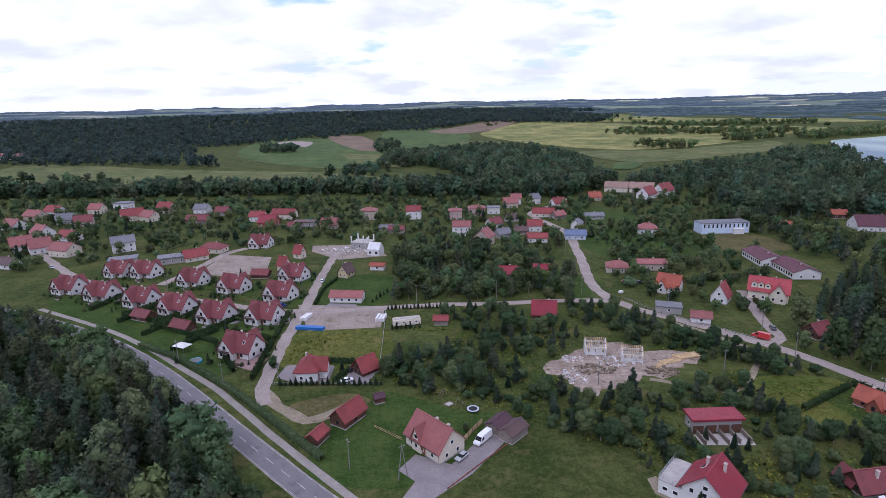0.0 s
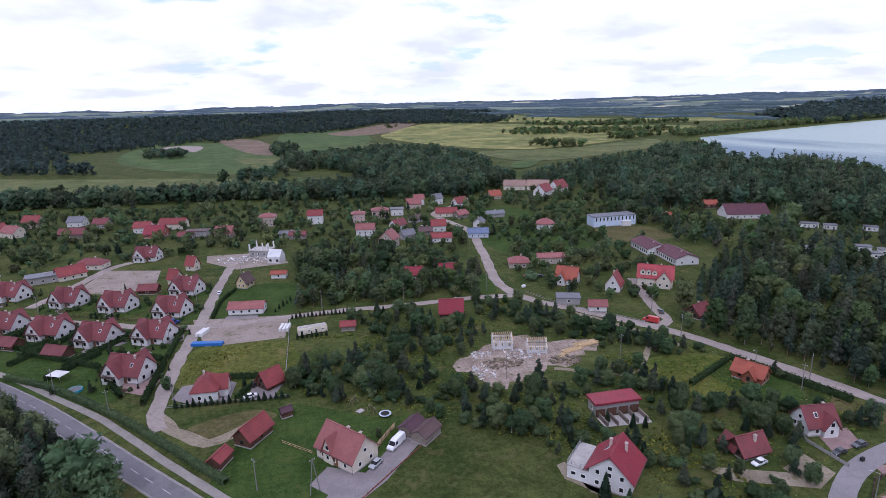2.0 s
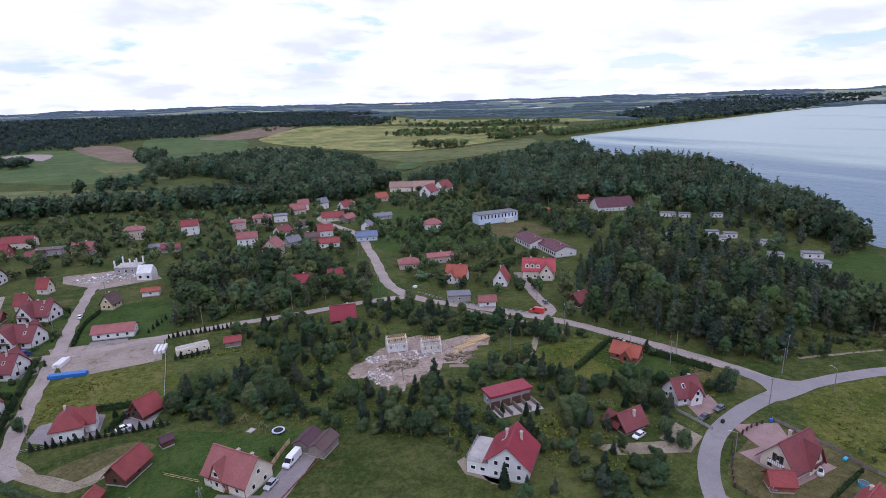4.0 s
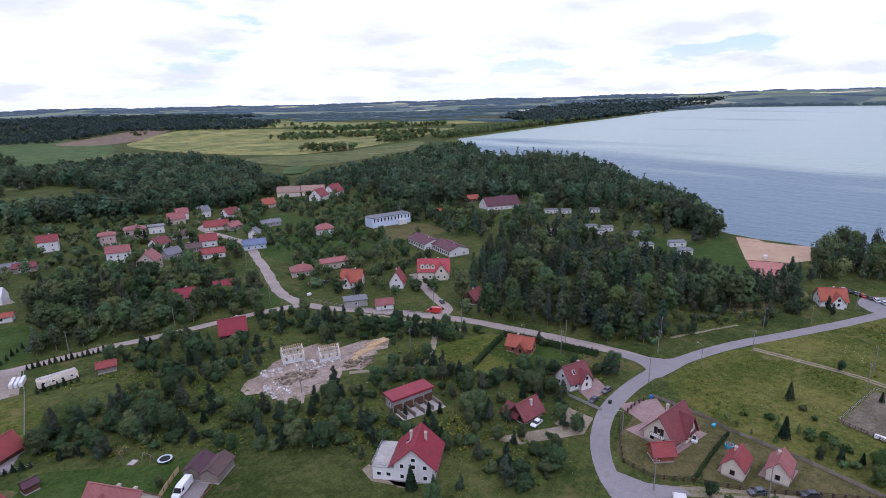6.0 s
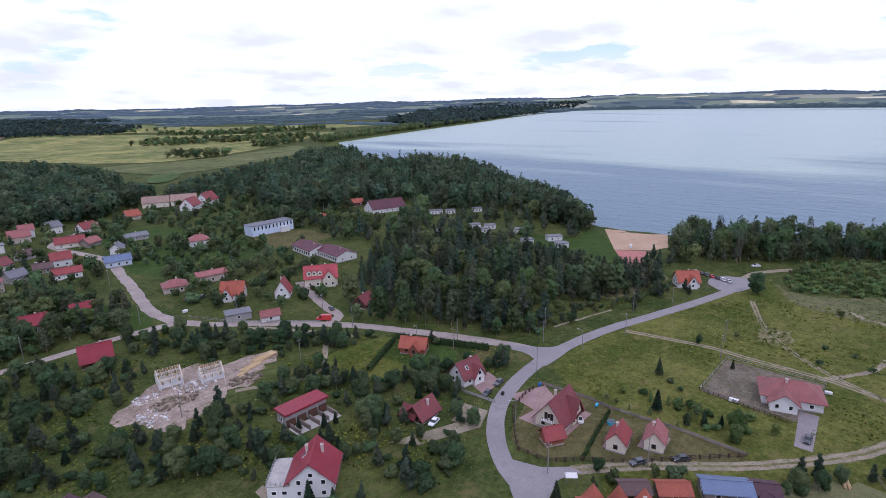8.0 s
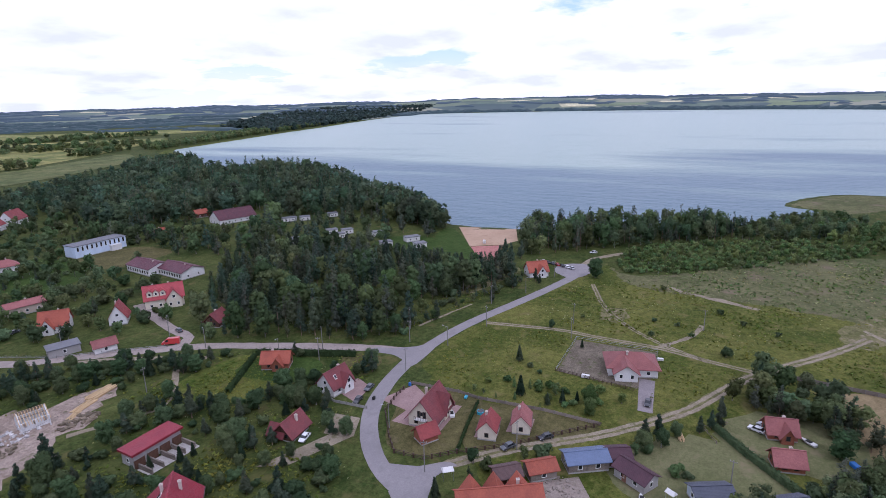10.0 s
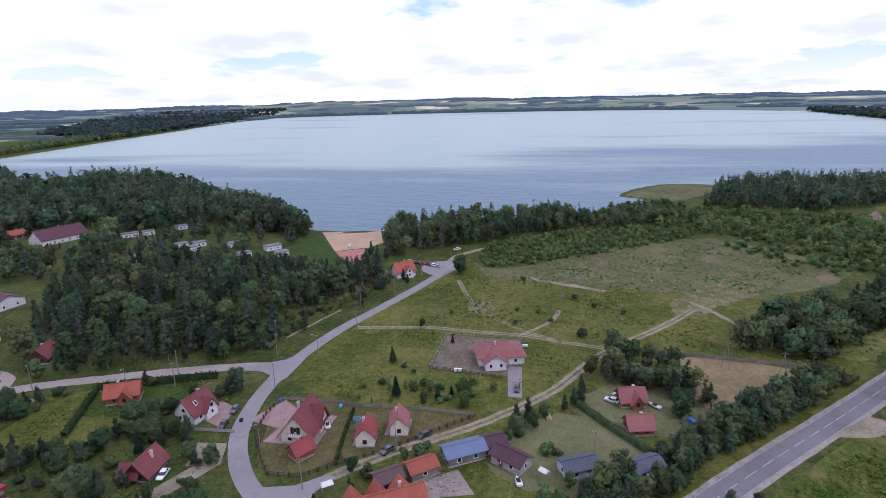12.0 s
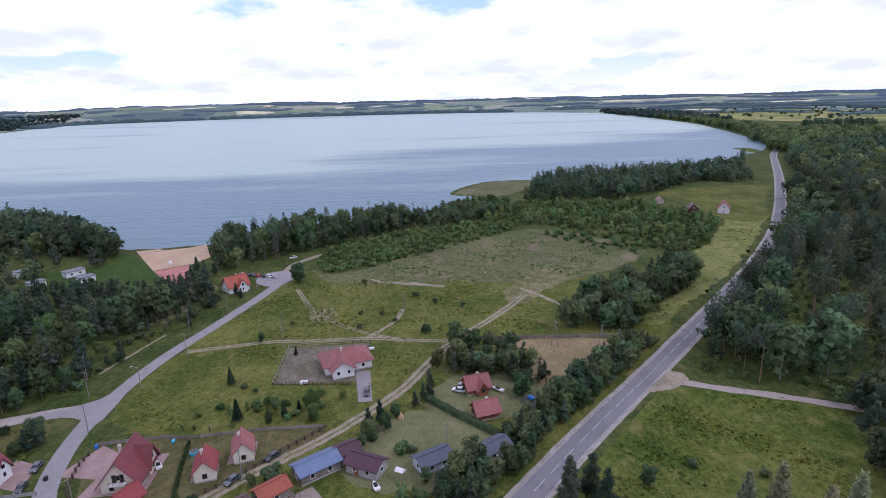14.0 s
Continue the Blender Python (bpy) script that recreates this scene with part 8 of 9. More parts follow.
fence([(162, -8), (160.5, -29), (158, -60)], 1.5, 2.5, POLE_GREY, OLD_WOOD, "long weathered board fence behind the dry field", fill=True)
fence([(7.9, 110.9), (10.2, 114.5), (12.9, 118.2)], 1.7, 2.0, FRAME_DARK, TIMBER, "brown board fence beside the drive", fill=True)
fence([(-13, 118.4), (-9.5, 115.3), (-6.2, 112.4)], 1.0, 1.6, FRAME_DARK, TIMBER, "low wooden fence by the house", rails=2)
fence([(3.4, 95.2), (11, 102.8), (18.6, 110.2)], 0.45, 1.6, FRAME_DARK, BRICK, "low reddish edging along the paved drive", fill=True)
fence([(-42.8, 141.5), (-12, 139.4)], 1.0, 2.4, POLE_GREY, METAL, "grey wire fence behind small cypresses", rails=2)
fence([(-49.3, 144), (-49.8, 196)], 1.1, 2.4, FRAME_DARK, FRAME_DARK, "dark picket fence along the dirt street", rails=2)
fence([(-52, 202), (-78, 213.5), (-106, 226.5)], 1.1, 2.4, FRAME_DARK, FRAME_DARK, "dark picket fence along the estate street", rails=2)
fence([(-52, 193), (-78, 203.5), (-106, 216.5), (-134, 230)], 1.1, 2.6, FRAME_DARK, FRAME_DARK, "dark picket fence before the estate gardens", rails=2)
fence([(-14.5, 196), (-14.0, 175), (-13.8, 153)], 1.2, 2.6, POLE_GREY, METAL, "thin wire fence between two plots", rails=2, post_w=0.08)
fence([(104, 158), (84, 182), (76, 199)], 1.1, 3.0, POLE_GREY, METAL, "thin wire fence along the village road", rails=2, post_w=0.1)
fence([(122, 3), (127, 6), (131, 1)], 1.0, 2.0, OLD_WOOD, OLD_WOOD, "weathered post and rail fence", rails=2)
fence([(101, 80), (100, 89.5), (104, 97)], 1.0, 1.8, POLE_GREY, GREY_WALL, "grey garden wall with posts by the white house", fill=True)
# hedges
hedge([(-92.9, 171.6), (-74.8, 158.9), (-55, 140.8), (-37.6, 122.2), (-23.3, 106.4)], 1.6, 1.4, "straggling green hedge along the footway", LEAF, 30)
for a, b in (((-113, 200), (-101.5, 213)), ((-97.4, 190), (-85.5, 205)), ((-79, 174), (-67, 194)), ((-112, 199), (-85, 186)), ((-96, 189), (-68, 171)), ((-68, 170), (-56, 150)), ((-66, 180), (-51, 172))):
    hedge([a, ((a[0] + b[0]) / 2, (a[1] + b[1]) / 2), b], 1.2, 1.7)
hedge([(91.4, 117.4), (101, 122.3), (110.4, 127.2)], 1.3, 1.5)
hedge([(112, 128), (118, 114), (124, 100)], 1.6, 1.8)
hedge([(94.5, 52.1), (104.6, 54.4), (115.4, 56.4)], 0.5, 0.8, "thin dark hedge between two gardens")
hedge([(128, 3.6), (121.3, -1.8), (116.2, -6.5), (110.4, -11.8)], 1.4, 1.5, "loose green hedge between two lawns", LEAF)
for a, b in (((-80.8, 166.6), (-71.6, 182.5)), ((-96.2, 180.0), (-84.5, 202.1)), ((-110.9, 193.0), (-102.3, 211.2)), ((-128.5, 206.6), (-123.8, 222.8)), ((-49.4, 145), (-49.8, 170)), ((-49.8, 172), (-50.2, 194))):
    hedge([a, ((a[0] + b[0]) / 2, (a[1] + b[1]) / 2), b], 1.3, 1.7, "clipped dark hedge between two estate gardens")
hedge([(-38, 236), (-41.5, 222), (-42, 204)], 0.9, 1.2)
hedge([(-26, 141.8), (-19, 153.2)], 0.8, 1.4)
hedge([(-31, 154.6), (-21, 152.6)], 1.0, 1.6)
# foreground wood beyond the main road
wood("pine_wood", "dark mixed pine wood beside the main road", [(-26, 77), (-31, 84), (-38, 92), (-43, 101), (-54, 115), (-68, 130), (-80, 145), (-95, 157), (-112, 167), (-140, 179), (-210, 205), (-200, 178), (-120, 105), (-75, 62), (-38, 60)], 4.6, (("pine", 6), ("broad", 2)), (10, 16), 640, seed=3, grow=0.47)
wood("roadside_thicket", "leafy young trees at the edge of the main road", [(-30, 88), (-48, 110), (-60, 125), (-76, 142), (-90, 157), (-92, 148), (-44, 88)], 3.0, (("broad", 4), ("shrub", 2)), (5, 8), 620, seed=4, grow=0.40)
# wood beyond the main road
CLEAR.append([(131, -86), (129, -94), (164, -122), (208, -147), (200, -138), (162, -108)])
wood("pine_forest", "tall pine forest with bare reddish trunks", [(146, -76), (200, -126), (238, -160), (300, -210), (420, -292), (420, -430), (200, -215), (118, -125), (104, -104), (122, -88), (132, -66)], 8.0, (("tallpine", 9), ("pine", 1), ("broad", 2)), (14, 20), 250, seed=5, grow=0.72, keep=0.85)
CLEAR.pop()
wood("forest_edge", "row of tall pines and birches at the road's edge", [(141, -74), (152, -84), (202, -131), (240, -164), (235, -170), (196, -138), (147, -91), (134, -80)], 4.6, (("tallpine", 7), ("pine", 1)), (13, 18), 300, seed=105, grow=0.62, keep=0.9)
wood("forest_undergrowth", "light undergrowth of bushes below the pines", [(134, -66), (146, -78), (200, -135), (260, -190), (300, -260), (118, -128), (100, -100), (124, -88)], 3.8, (("shrub", 3), ("pale", 1)), (2.2, 4.6), 80, keep=0.8, seed=15, grow=0.8, leaf=LIGHT_LEAF)
wood("near_pines", "pines and birches beside the clearing", [(104, -88), (118, -100), (96, -112), (62, -90), (60, -66), (78, -72)], 5.5, (("tallpine", 2), ("pine", 2), ("broad", 1)), (11, 16), 420, seed=25, grow=0.66)
wood("far_forest", "forest stretching away beside the road", [(420, -300), (560, -385), (620, -430), (690, -550), (740, -640), (650, -640), (420, -430)], 8.6, (("pine", 3), ("broad", 2)), (13, 18), 66, seed=6, grow=1.4, trunks=False, clear=False, leaf=HAZY_MID_LEAF)
wood("far_forest_birches", "lighter birches in the roadside forest", [(330, -240), (560, -388), (640, -470), (560, -520), (380, -380), (300, -260)], 15.0, (("broad", 1),), (13, 19), 90, seed=106, grow=1.2, trunks=False, clear=False, leaf=LIGHT_LEAF, keep=0.7)
wood("far_hedgerows", "hedgerows and copses between the far fields", [(100, 1300), (250, 1600), (600, 1450), (900, 1200), (1000, 1350), (700, 1750), (300, 1900)], 60.0, (("broad", 1),), (9, 14), 40, seed=60, grow=2.2, trunks=False, clear=False, keep=0.5, width=1.6, leaf=LIGHT_LEAF)
wood("far_forest_edge", "light green broadleaf wood by the far shore", [(630, -425), (690, -450), (760, -492), (860, -525), (960, -640), (860, -760), (740, -640), (690, -560)], 9.0, (("broad", 1),), (12, 17), 60, seed=16, grow=1.5, trunks=False, clear=False, leaf=LIGHT_LEAF)
wood("shore_belt", "leafy belt of trees along the south shore", [(820, -524), (1130, -634), (1470, -722), (1800, -770), (1800, -800), (1460, -765), (1110, -685), (830, -570)], 12.0, (("broad", 1),), (11, 15), 50, seed=81, grow=2.0, trunks=False, clear=False, leaf=LIGHT_LEAF)
wood("field_wood", "dark wood between the golden fields", [(1040, -745), (1120, -800), (1060, -900), (1000, -860)], 11.0, (("pine", 1), ("broad", 1)), (13, 17), 50, seed=82, grow=1.9, trunks=False, clear=False, leaf=HAZY_MID_LEAF)
wood("field_hedges", "scattered hedges between the golden fields", [(1420, -880), (2300, -1150), (2600, -1700), (1900, -1700), (1300, -1400), (1100, -1050)], 48.0, (("broad", 1),), (6, 9), 40, seed=83, grow=2.4, trunks=False, clear=False, keep=0.4, width=2.0, leaf=HAZY_MID_LEAF)
wood("forest_fringe", "lower trees at the edge of the roadside wood", [(-43, 101), (-54, 115), (-68, 130), (-80, 145), (-95, 157), (-112, 167), (-140, 179), (-190, 198), (-195, 210), (-152, 194), (-120, 180), (-104, 171), (-87, 159), (-75, 143), (-59, 126), (-47, 112)], 3.4, (("pine", 3), ("broad", 3)), (8, 10.5), 560, seed=84, grow=0.48)
wood("forest_fringe", "young trees and bushes hiding the road", [(-76, 144), (-87, 158), (-104, 171), (-120, 180), (-152, 194), (-195, 210), (-200, 225), (-161, 208), (-127, 191), (-110, 182), (-90, 165)], 3.2, (("broad", 3), ("pine", 1)), (5, 7), 460, seed=85, grow=0.46)
wood("spinney", "dense dark spinney in the meadow", [(165, -41), (162, -60), (185, -85), (210, -109), (222, -112), (205, -80), (190, -58)], 3.8, (("broad", 4), ("pine", 1)), (8, 12), 360, seed=7, clear=False, grow=0.6)
wood("hedge_row", "dense row of young trees along the main road", [(86, -3), (104, -18), (135, -49), (151, -64), (155.5, -61), (143, -45), (111.5, -13.5), (93, 4)], 2.1, (("broad", 3), ("pine", 3), ("shrub", 1)), (4.2, 7.4), 300, seed=8, grow=0.62)
# round the bay
wood("shore_wood", "tall alders and birches along the shore", [(250, 92), (262, 97), (300, 108), (306, 88), (330, 40), (345, 18), (325, 2), (305, 20), (282, 52), (262, 72)], 4.4, (("broad", 4), ("pine", 3), ("tallpine", 1)), (9, 16), 250, seed=9, grow=0.66, width=0.82)
wood("shore_alders", "lower alders along the bay", [(345, 18), (360, -2), (394, -36), (386, -64), (350, -52), (325, -30), (318, -6), (325, 2)], 4.4, (("broad", 4), ("pine", 1)), (5, 8), 200, seed=109, grow=0.7)
wood("willow_scrub", "wet scrub of young willows by the reeds", [(346, -30), (318, -52), (308, -87), (279, -111), (250, -112), (242, -120), (260, -140), (299, -167), (341, -169), (374, -127), (384, -80), (376, -55)], 4.2, (("broad", 3), ("shrub", 3)), (3.5, 7), 120, seed=10, grow=0.8, leaf=SCRUB_LEAF)
wood("bay_pines", "dark pine wood on the lake shore", [(388, -72), (410, -85), (440, -92), (480, -112), (496, -160), (500, -205), (512, -255), (484, -264), (455, -232), (430, -205), (404, -175), (386, -143), (390, -108)], 5.2, (("pine", 5), ("broad", 1)), (10, 15), 130, seed=11, grow=0.9, leaf=HAZY_MID_LEAF)
wood("bay_trees", "belt of trees behind the far field", [(455, -228), (484, -264), (512, -262), (560, -325), (612, -372), (570, -345), (500, -300), (440, -275), (436, -262)], 6.0, (("pine", 2), ("broad", 3)), (8, 12), 100, seed=71, grow=1.0, leaf=HAZY_MID_LEAF)
wood("cottage_grove", "grove of round dark pines behind the timber cottages", [(147, 0), (147, -24), (138, -29), (126, -23), (127, -17), (135, -17), (138, -8), (139, 1)], 3.6, (("pine", 4), ("broad", 2)), (4.5, 7.5), 420, seed=72, grow=0.6, width=1.2, keep=0.75)
wood("cottage_bushes", "bushes and young pines between sheds and lawns", [(90, 12), (98, 5), (96, -3), (99, -12), (106, -20), (100, -26), (88, -12), (84, 4)], 3.0, (("broad", 3), ("pine", 2), ("shrub", 2)), (3, 5.5), 320, seed=73, grow=0.6, keep=0.55)
wood("reed_edge_scrub", "light green scrub between reeds and shore trees", [(240, 44), (262, 52), (290, 40), (312, 8), (332, -30), (312, -56), (286, -30), (262, 2), (244, 26)], 1.9, (("pale", 1), ("shrub", 4)), (1.6, 4.4), 56, seed=91, grow=1.05, keep=0.95, leaf=SCRUB_LEAF)
wood("marsh_bushes", "low willow bushes at the marsh edge", [(246, -100), (262, -84), (290, -66), (312, -84), (282, -112), (256, -116)], 4.0, (("shrub", 1),), (2.5, 6), 110, seed=93, grow=0.85, keep=0.7, leaf=SCRUB_LEAF)
wood("lane_scrub", "young pines and bushes beside the lane", [(139, 96), (160, 92), (190, 84), (215, 76), (226, 80), (226, 90), (200, 92), (165, 104), (142, 104)], 3.8, (("pine", 3), ("shrub", 3), ("broad", 2)), (3.5, 6.5), 240, seed=92, grow=0.7, keep=0.6)
wood("lake_forest", "dark pine forest between village and lake", [(113, 152), (126, 125), (134, 101), (150, 96), (160, 112), (172, 104), (196, 86), (215, 84), (226, 105), (240, 128), (232, 160), (226, 196), (205, 205), (170, 205), (140, 180), (124, 168)], 5.0, (("pine", 7), ("broad", 3), ("spruce", 1)), (7.5, 13.5), 400, seed=12, grow=0.54)
wood("camp_trees", "pines between the holiday cabins", [(232, 160), (262, 140), (292, 158), (306, 176), (326, 212), (300, 240), (280, 262), (240, 250), (205, 205), (226, 196)], 8.5, (("pine", 6), ("broad", 3)), (8, 13), 150, seed=32, keep=0.7)
wood("lake_forest_north", "tall dark pine forest on the lake headland", [(322, 196), (352, 232), (392, 288), (434, 352), (457, 404), (430, 434), (400, 450), (398, 500), (432, 534), (482, 604), (506, 650), (430, 662), (388, 612), (384, 555), (332, 512), (292, 490), (258, 452), (218, 398), (200, 365), (198, 340), (215, 325), (240, 318), (285, 312), (282, 262), (300, 240)], 7.0, (("pine", 6), ("broad", 3)), (12.5, 18.5), 95, seed=13, grow=1.0, leaf=HAZY_MID_LEAF)
wood("shore_pines", "tall dark pines along the headland shore", [(280, 160), (296, 156), (305, 174), (322, 192), (350, 230), (340, 250), (312, 214), (292, 186)], 4.6, (("pine", 1), ("broad", 1)), (12, 17), 150, seed=44, leaf=HAZY_MID_LEAF)
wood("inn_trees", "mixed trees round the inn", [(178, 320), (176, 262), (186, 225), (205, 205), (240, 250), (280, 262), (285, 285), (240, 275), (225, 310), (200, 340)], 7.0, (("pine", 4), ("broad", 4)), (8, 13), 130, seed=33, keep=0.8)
wood("north_wood", "dark mixed wood north of the village", [(-48, 745), (-12, 692), (20, 640), (42, 570), (60, 492), (110, 464), (150, 458), (172, 472), (160, 545), (186, 600), (180, 680), (174, 760), (168, 836), (92, 868), (17, 805), (-45, 786)], 6.6, (("broad", 3), ("pine", 3)), (11, 17), 80, seed=14, grow=1.2, trunks=False, leaf=HAZY_MID_LEAF)
wood("marsh_wood", "lower mixed wood between village and marsh", [(172, 462), (206, 512), (262, 556), (330, 598), (375, 622), (382, 560), (330, 515), (288, 492), (255, 455), (215, 400), (190, 420), (200, 450)], 7.0, (("broad", 3), ("pine", 2)), (8, 12.5), 84, seed=114, grow=1.2, trunks=False, leaf=HAZY_MID_LEAF)
wood("stream_trees", "line of dark alders behind the village", [(-400, 500), (-250, 488), (-71, 470), (25, 440), (110, 425), (150, 460), (100, 470), (30, 500), (-70, 500), (-250, 520), (-390, 540)], 6.4, (("broad", 5), ("pine", 1)), (10, 16), 100, seed=17, grow=1.3, trunks=False, leaf=HAZY_MID_LEAF)
wood("village_trees_far", "garden trees between the far houses", [(-340, 480), (-180, 460), (-60, 455), (60, 430), (125, 400), (100, 300), (60, 262), (0, 300), (-60, 305), (-110, 300), (-200, 262), (-300, 350)], 7.6, (("broad", 5), ("shrub", 4), ("spruce", 1)), (4, 9), 90, seed=18, keep=0.85, grow=1.2)
wood("village_trees_east", "garden trees and bushes round the school", [(90, 300), (92, 262), (120, 242), (145, 215), (175, 262), (200, 330), (210, 400), (150, 430), (105, 395)], 6.6, (("broad", 5), ("shrub", 4), ("pine", 1)), (4, 9), 100, seed=28, keep=0.8, grow=1.2)
wood("lane_trees", "garden trees behind the village road", [(80, 232), (82, 205), (100, 180), (118, 176), (136, 182), (146, 215), (120, 242), (92, 262)], 5.2, (("broad", 5), ("shrub", 4), ("pine", 1)), (4, 8), 240, seed=29, keep=0.8, grow=0.8)
wood("thicket", "overgrown thicket of young trees", [(-12, 204), (-13, 285), (20, 290), (50, 262), (66, 222), (56, 203)], 4.3, (("broad", 5), ("pine", 3), ("shrub", 2)), (5, 10), 300, seed=19, grow=0.6)
wood("estate_bushes", "small garden bushes round the new houses", [(-160, 240), (-60, 190), (-52, 150), (-70, 152), (-115, 195), (-160, 225)], 6.0, (("shrub", 4), ("spruce", 2)), (2.5, 4.5), 90, seed=34, keep=0.35)
wood("estate_bushes", "small garden bushes between the upper plots", [(-150, 265), (-52, 250), (-52, 205), (-110, 230)], 7.0, (("shrub", 4), ("spruce", 2), ("broad", 1)), (2.5, 5), 90, seed=35, keep=0.3)
wood("meadow_scrub", "low willow scrub in the wet meadow", [(118, 60), (126, 62), (136, 40), (134, 22), (122, 27), (119, 42)], 3.2, (("shrub", 5), ("broad", 1), ("spruce", 1)), (1.8, 3.8), 260, seed=36, keep=0.7, grow=0.6, leaf=SCRUB_LEAF)
wood("meadow_scrub", "scattered bushes and tall weeds in the meadow", [(172, 70), (222, 56), (224, 30), (205, -30), (170, -20), (172, 40)], 7.5, (("shrub", 1),), (1.5, 4), 80, seed=37, keep=0.3)
wood("shed_trees", "bushes and small trees among the sheds", [(82, 50), (92, 50), (106, 34), (119, 20), (114, 12), (104, 24), (92, 36)], 3.4, (("broad", 3), ("shrub", 3), ("pine", 1)), (3, 6), 360, seed=38, keep=0.6, grow=0.7)
wood("shed_trees", "bushes beside the slate-roofed cabins", [(112, 16), (108, 6), (98, -3), (90, 2), (92, 12), (98, 10), (106, 14)], 3.2, (("broad", 2), ("shrub", 4)), (3, 5), 340, seed=39, keep=0.55, grow=0.7)
wood("cottage_trees", "leafy trees behind the timber cottages", [(139, 3), (158, -2), (153, -15), (146, -28), (136, -22), (141, -8)], 4.0, (("broad", 5), ("pine", 1)), (5, 9), 420, seed=40, keep=0.8, grow=0.7)
wood("far_wood_west", "great dark forest on the far rise", [(-760, 830), (-488, 774), (-412, 769), (-309, 724), (-240, 702), (-300, 800), (-330, 855), (-436, 1080), (-376, 1046), (-296, 1194), (-256, 1280), (-192, 1258), (-106, 1405), (4, 1410), (120, 1620), (-350, 1720), (-1000, 1420)], 14.0, (("broad", 1), ("pine", 2)), (12, 17), 22, seed=20, leaf=HAZY_FAR_LEAF, grow=2.3, trunks=False, clear=False, width=1.1)
wood("far_wood_middle", "dark wood beyond the ploughed field", [(60, 1500), (185, 1660), (330, 1580), (480, 1560), (640, 1800), (480, 1960), (150, 1900)], 15.0, (("broad", 1), ("pine", 1)), (12, 17), 22, seed=121, leaf=HAZY_FAR_LEAF, grow=2.5, trunks=False, clear=False, width=1.2)
wood("far_wood_rise", "dark forest climbing the far hill", [(-1000, 1420), (-350, 1720), (120, 1620), (183, 1725), (420, 1900), (760, 2350), (250, 2440), (-500, 2440), (-1250, 2200), (-1500, 1650)], 21.0, (("broad", 1), ("pine", 1)), (13, 18), 18, seed=120, leaf=HAZY_FAR_LEAF, grow=2.9, trunks=False, clear=False, width=1.3)
wood("far_wood_east", "dark woods beyond the lake's west shore", [(1100, 1090), (1800, 1350), (2700, 1680), (3300, 1760), (3500, 2300), (2200, 2200), (1300, 1500)], 26.0, (("broad", 1), ("pine", 1)), (14, 20), 24, seed=21, leaf=HAZY_FAR_LEAF, grow=3.4, trunks=False, clear=False, width=1.5)
wood("far_wood_south", "woods along the lake's south shore", [(2434, -820), (1500, -730), (1350, -800), (1950, -940), (2500, -980)], 22.0, (("broad", 1),), (12, 17), 24, seed=41, leaf=HAZY_FAR_LEAF, grow=3.2, trunks=False, clear=False, width=1.5)
wood("shore_reed_trees", "narrow belt of light green trees on the west shore", [(625, 888), (800, 968), (1100, 1092), (1500, 1245), (1500, 1330), (1090, 1180), (800, 1040), (650, 960)], 10.0, (("broad", 1),), (10, 14), 40, seed=22, grow=1.8, trunks=False, clear=False, leaf=LIGHT_LEAF)
for k, (outline, keep) in enumerate((([(380, 1180), (470, 1230), (640, 1150), (760, 1080), (720, 1030), (560, 1080), (430, 1120)], 0.5), ([(-262, 985), (-215, 975), (-190, 900), (-235, 890), (-265, 930)], 0.9),
                                     ([(-70, 870), (-30, 850), (-40, 1020), (-75, 1080)], 0.8), ([(-100, 560), (-60, 560), (0, 690), (-30, 720)], 0.5), ([(-420, 560), (-300, 560), (-300, 600), (-420, 620)], 0.35),
                                     ([(330, 850), (400, 860), (400, 800), (340, 790)], 0.7), ([(500, 930), (620, 1000), (640, 960), (520, 900)], 0.6), ([(560, 1500), (900, 1500), (1000, 1350), (700, 1400)], 0.5), ([(-150, 510), (-130, 510), (-130, 530), (-150, 530)], 1.0), ([(-185, 520), (-172, 520), (-172, 536), (-185, 536)], 1.0))):
    wood("copse", "small dark copse among the fields", outline, 11.0, (("broad", 1),), (9, 15), 60, seed=50 + k, grow=1.7, trunks=False, clear=False, keep=keep, width=1.2, leaf=LIGHT_LEAF if k in (0, 5, 6, 7) else HAZY_MID_LEAF)

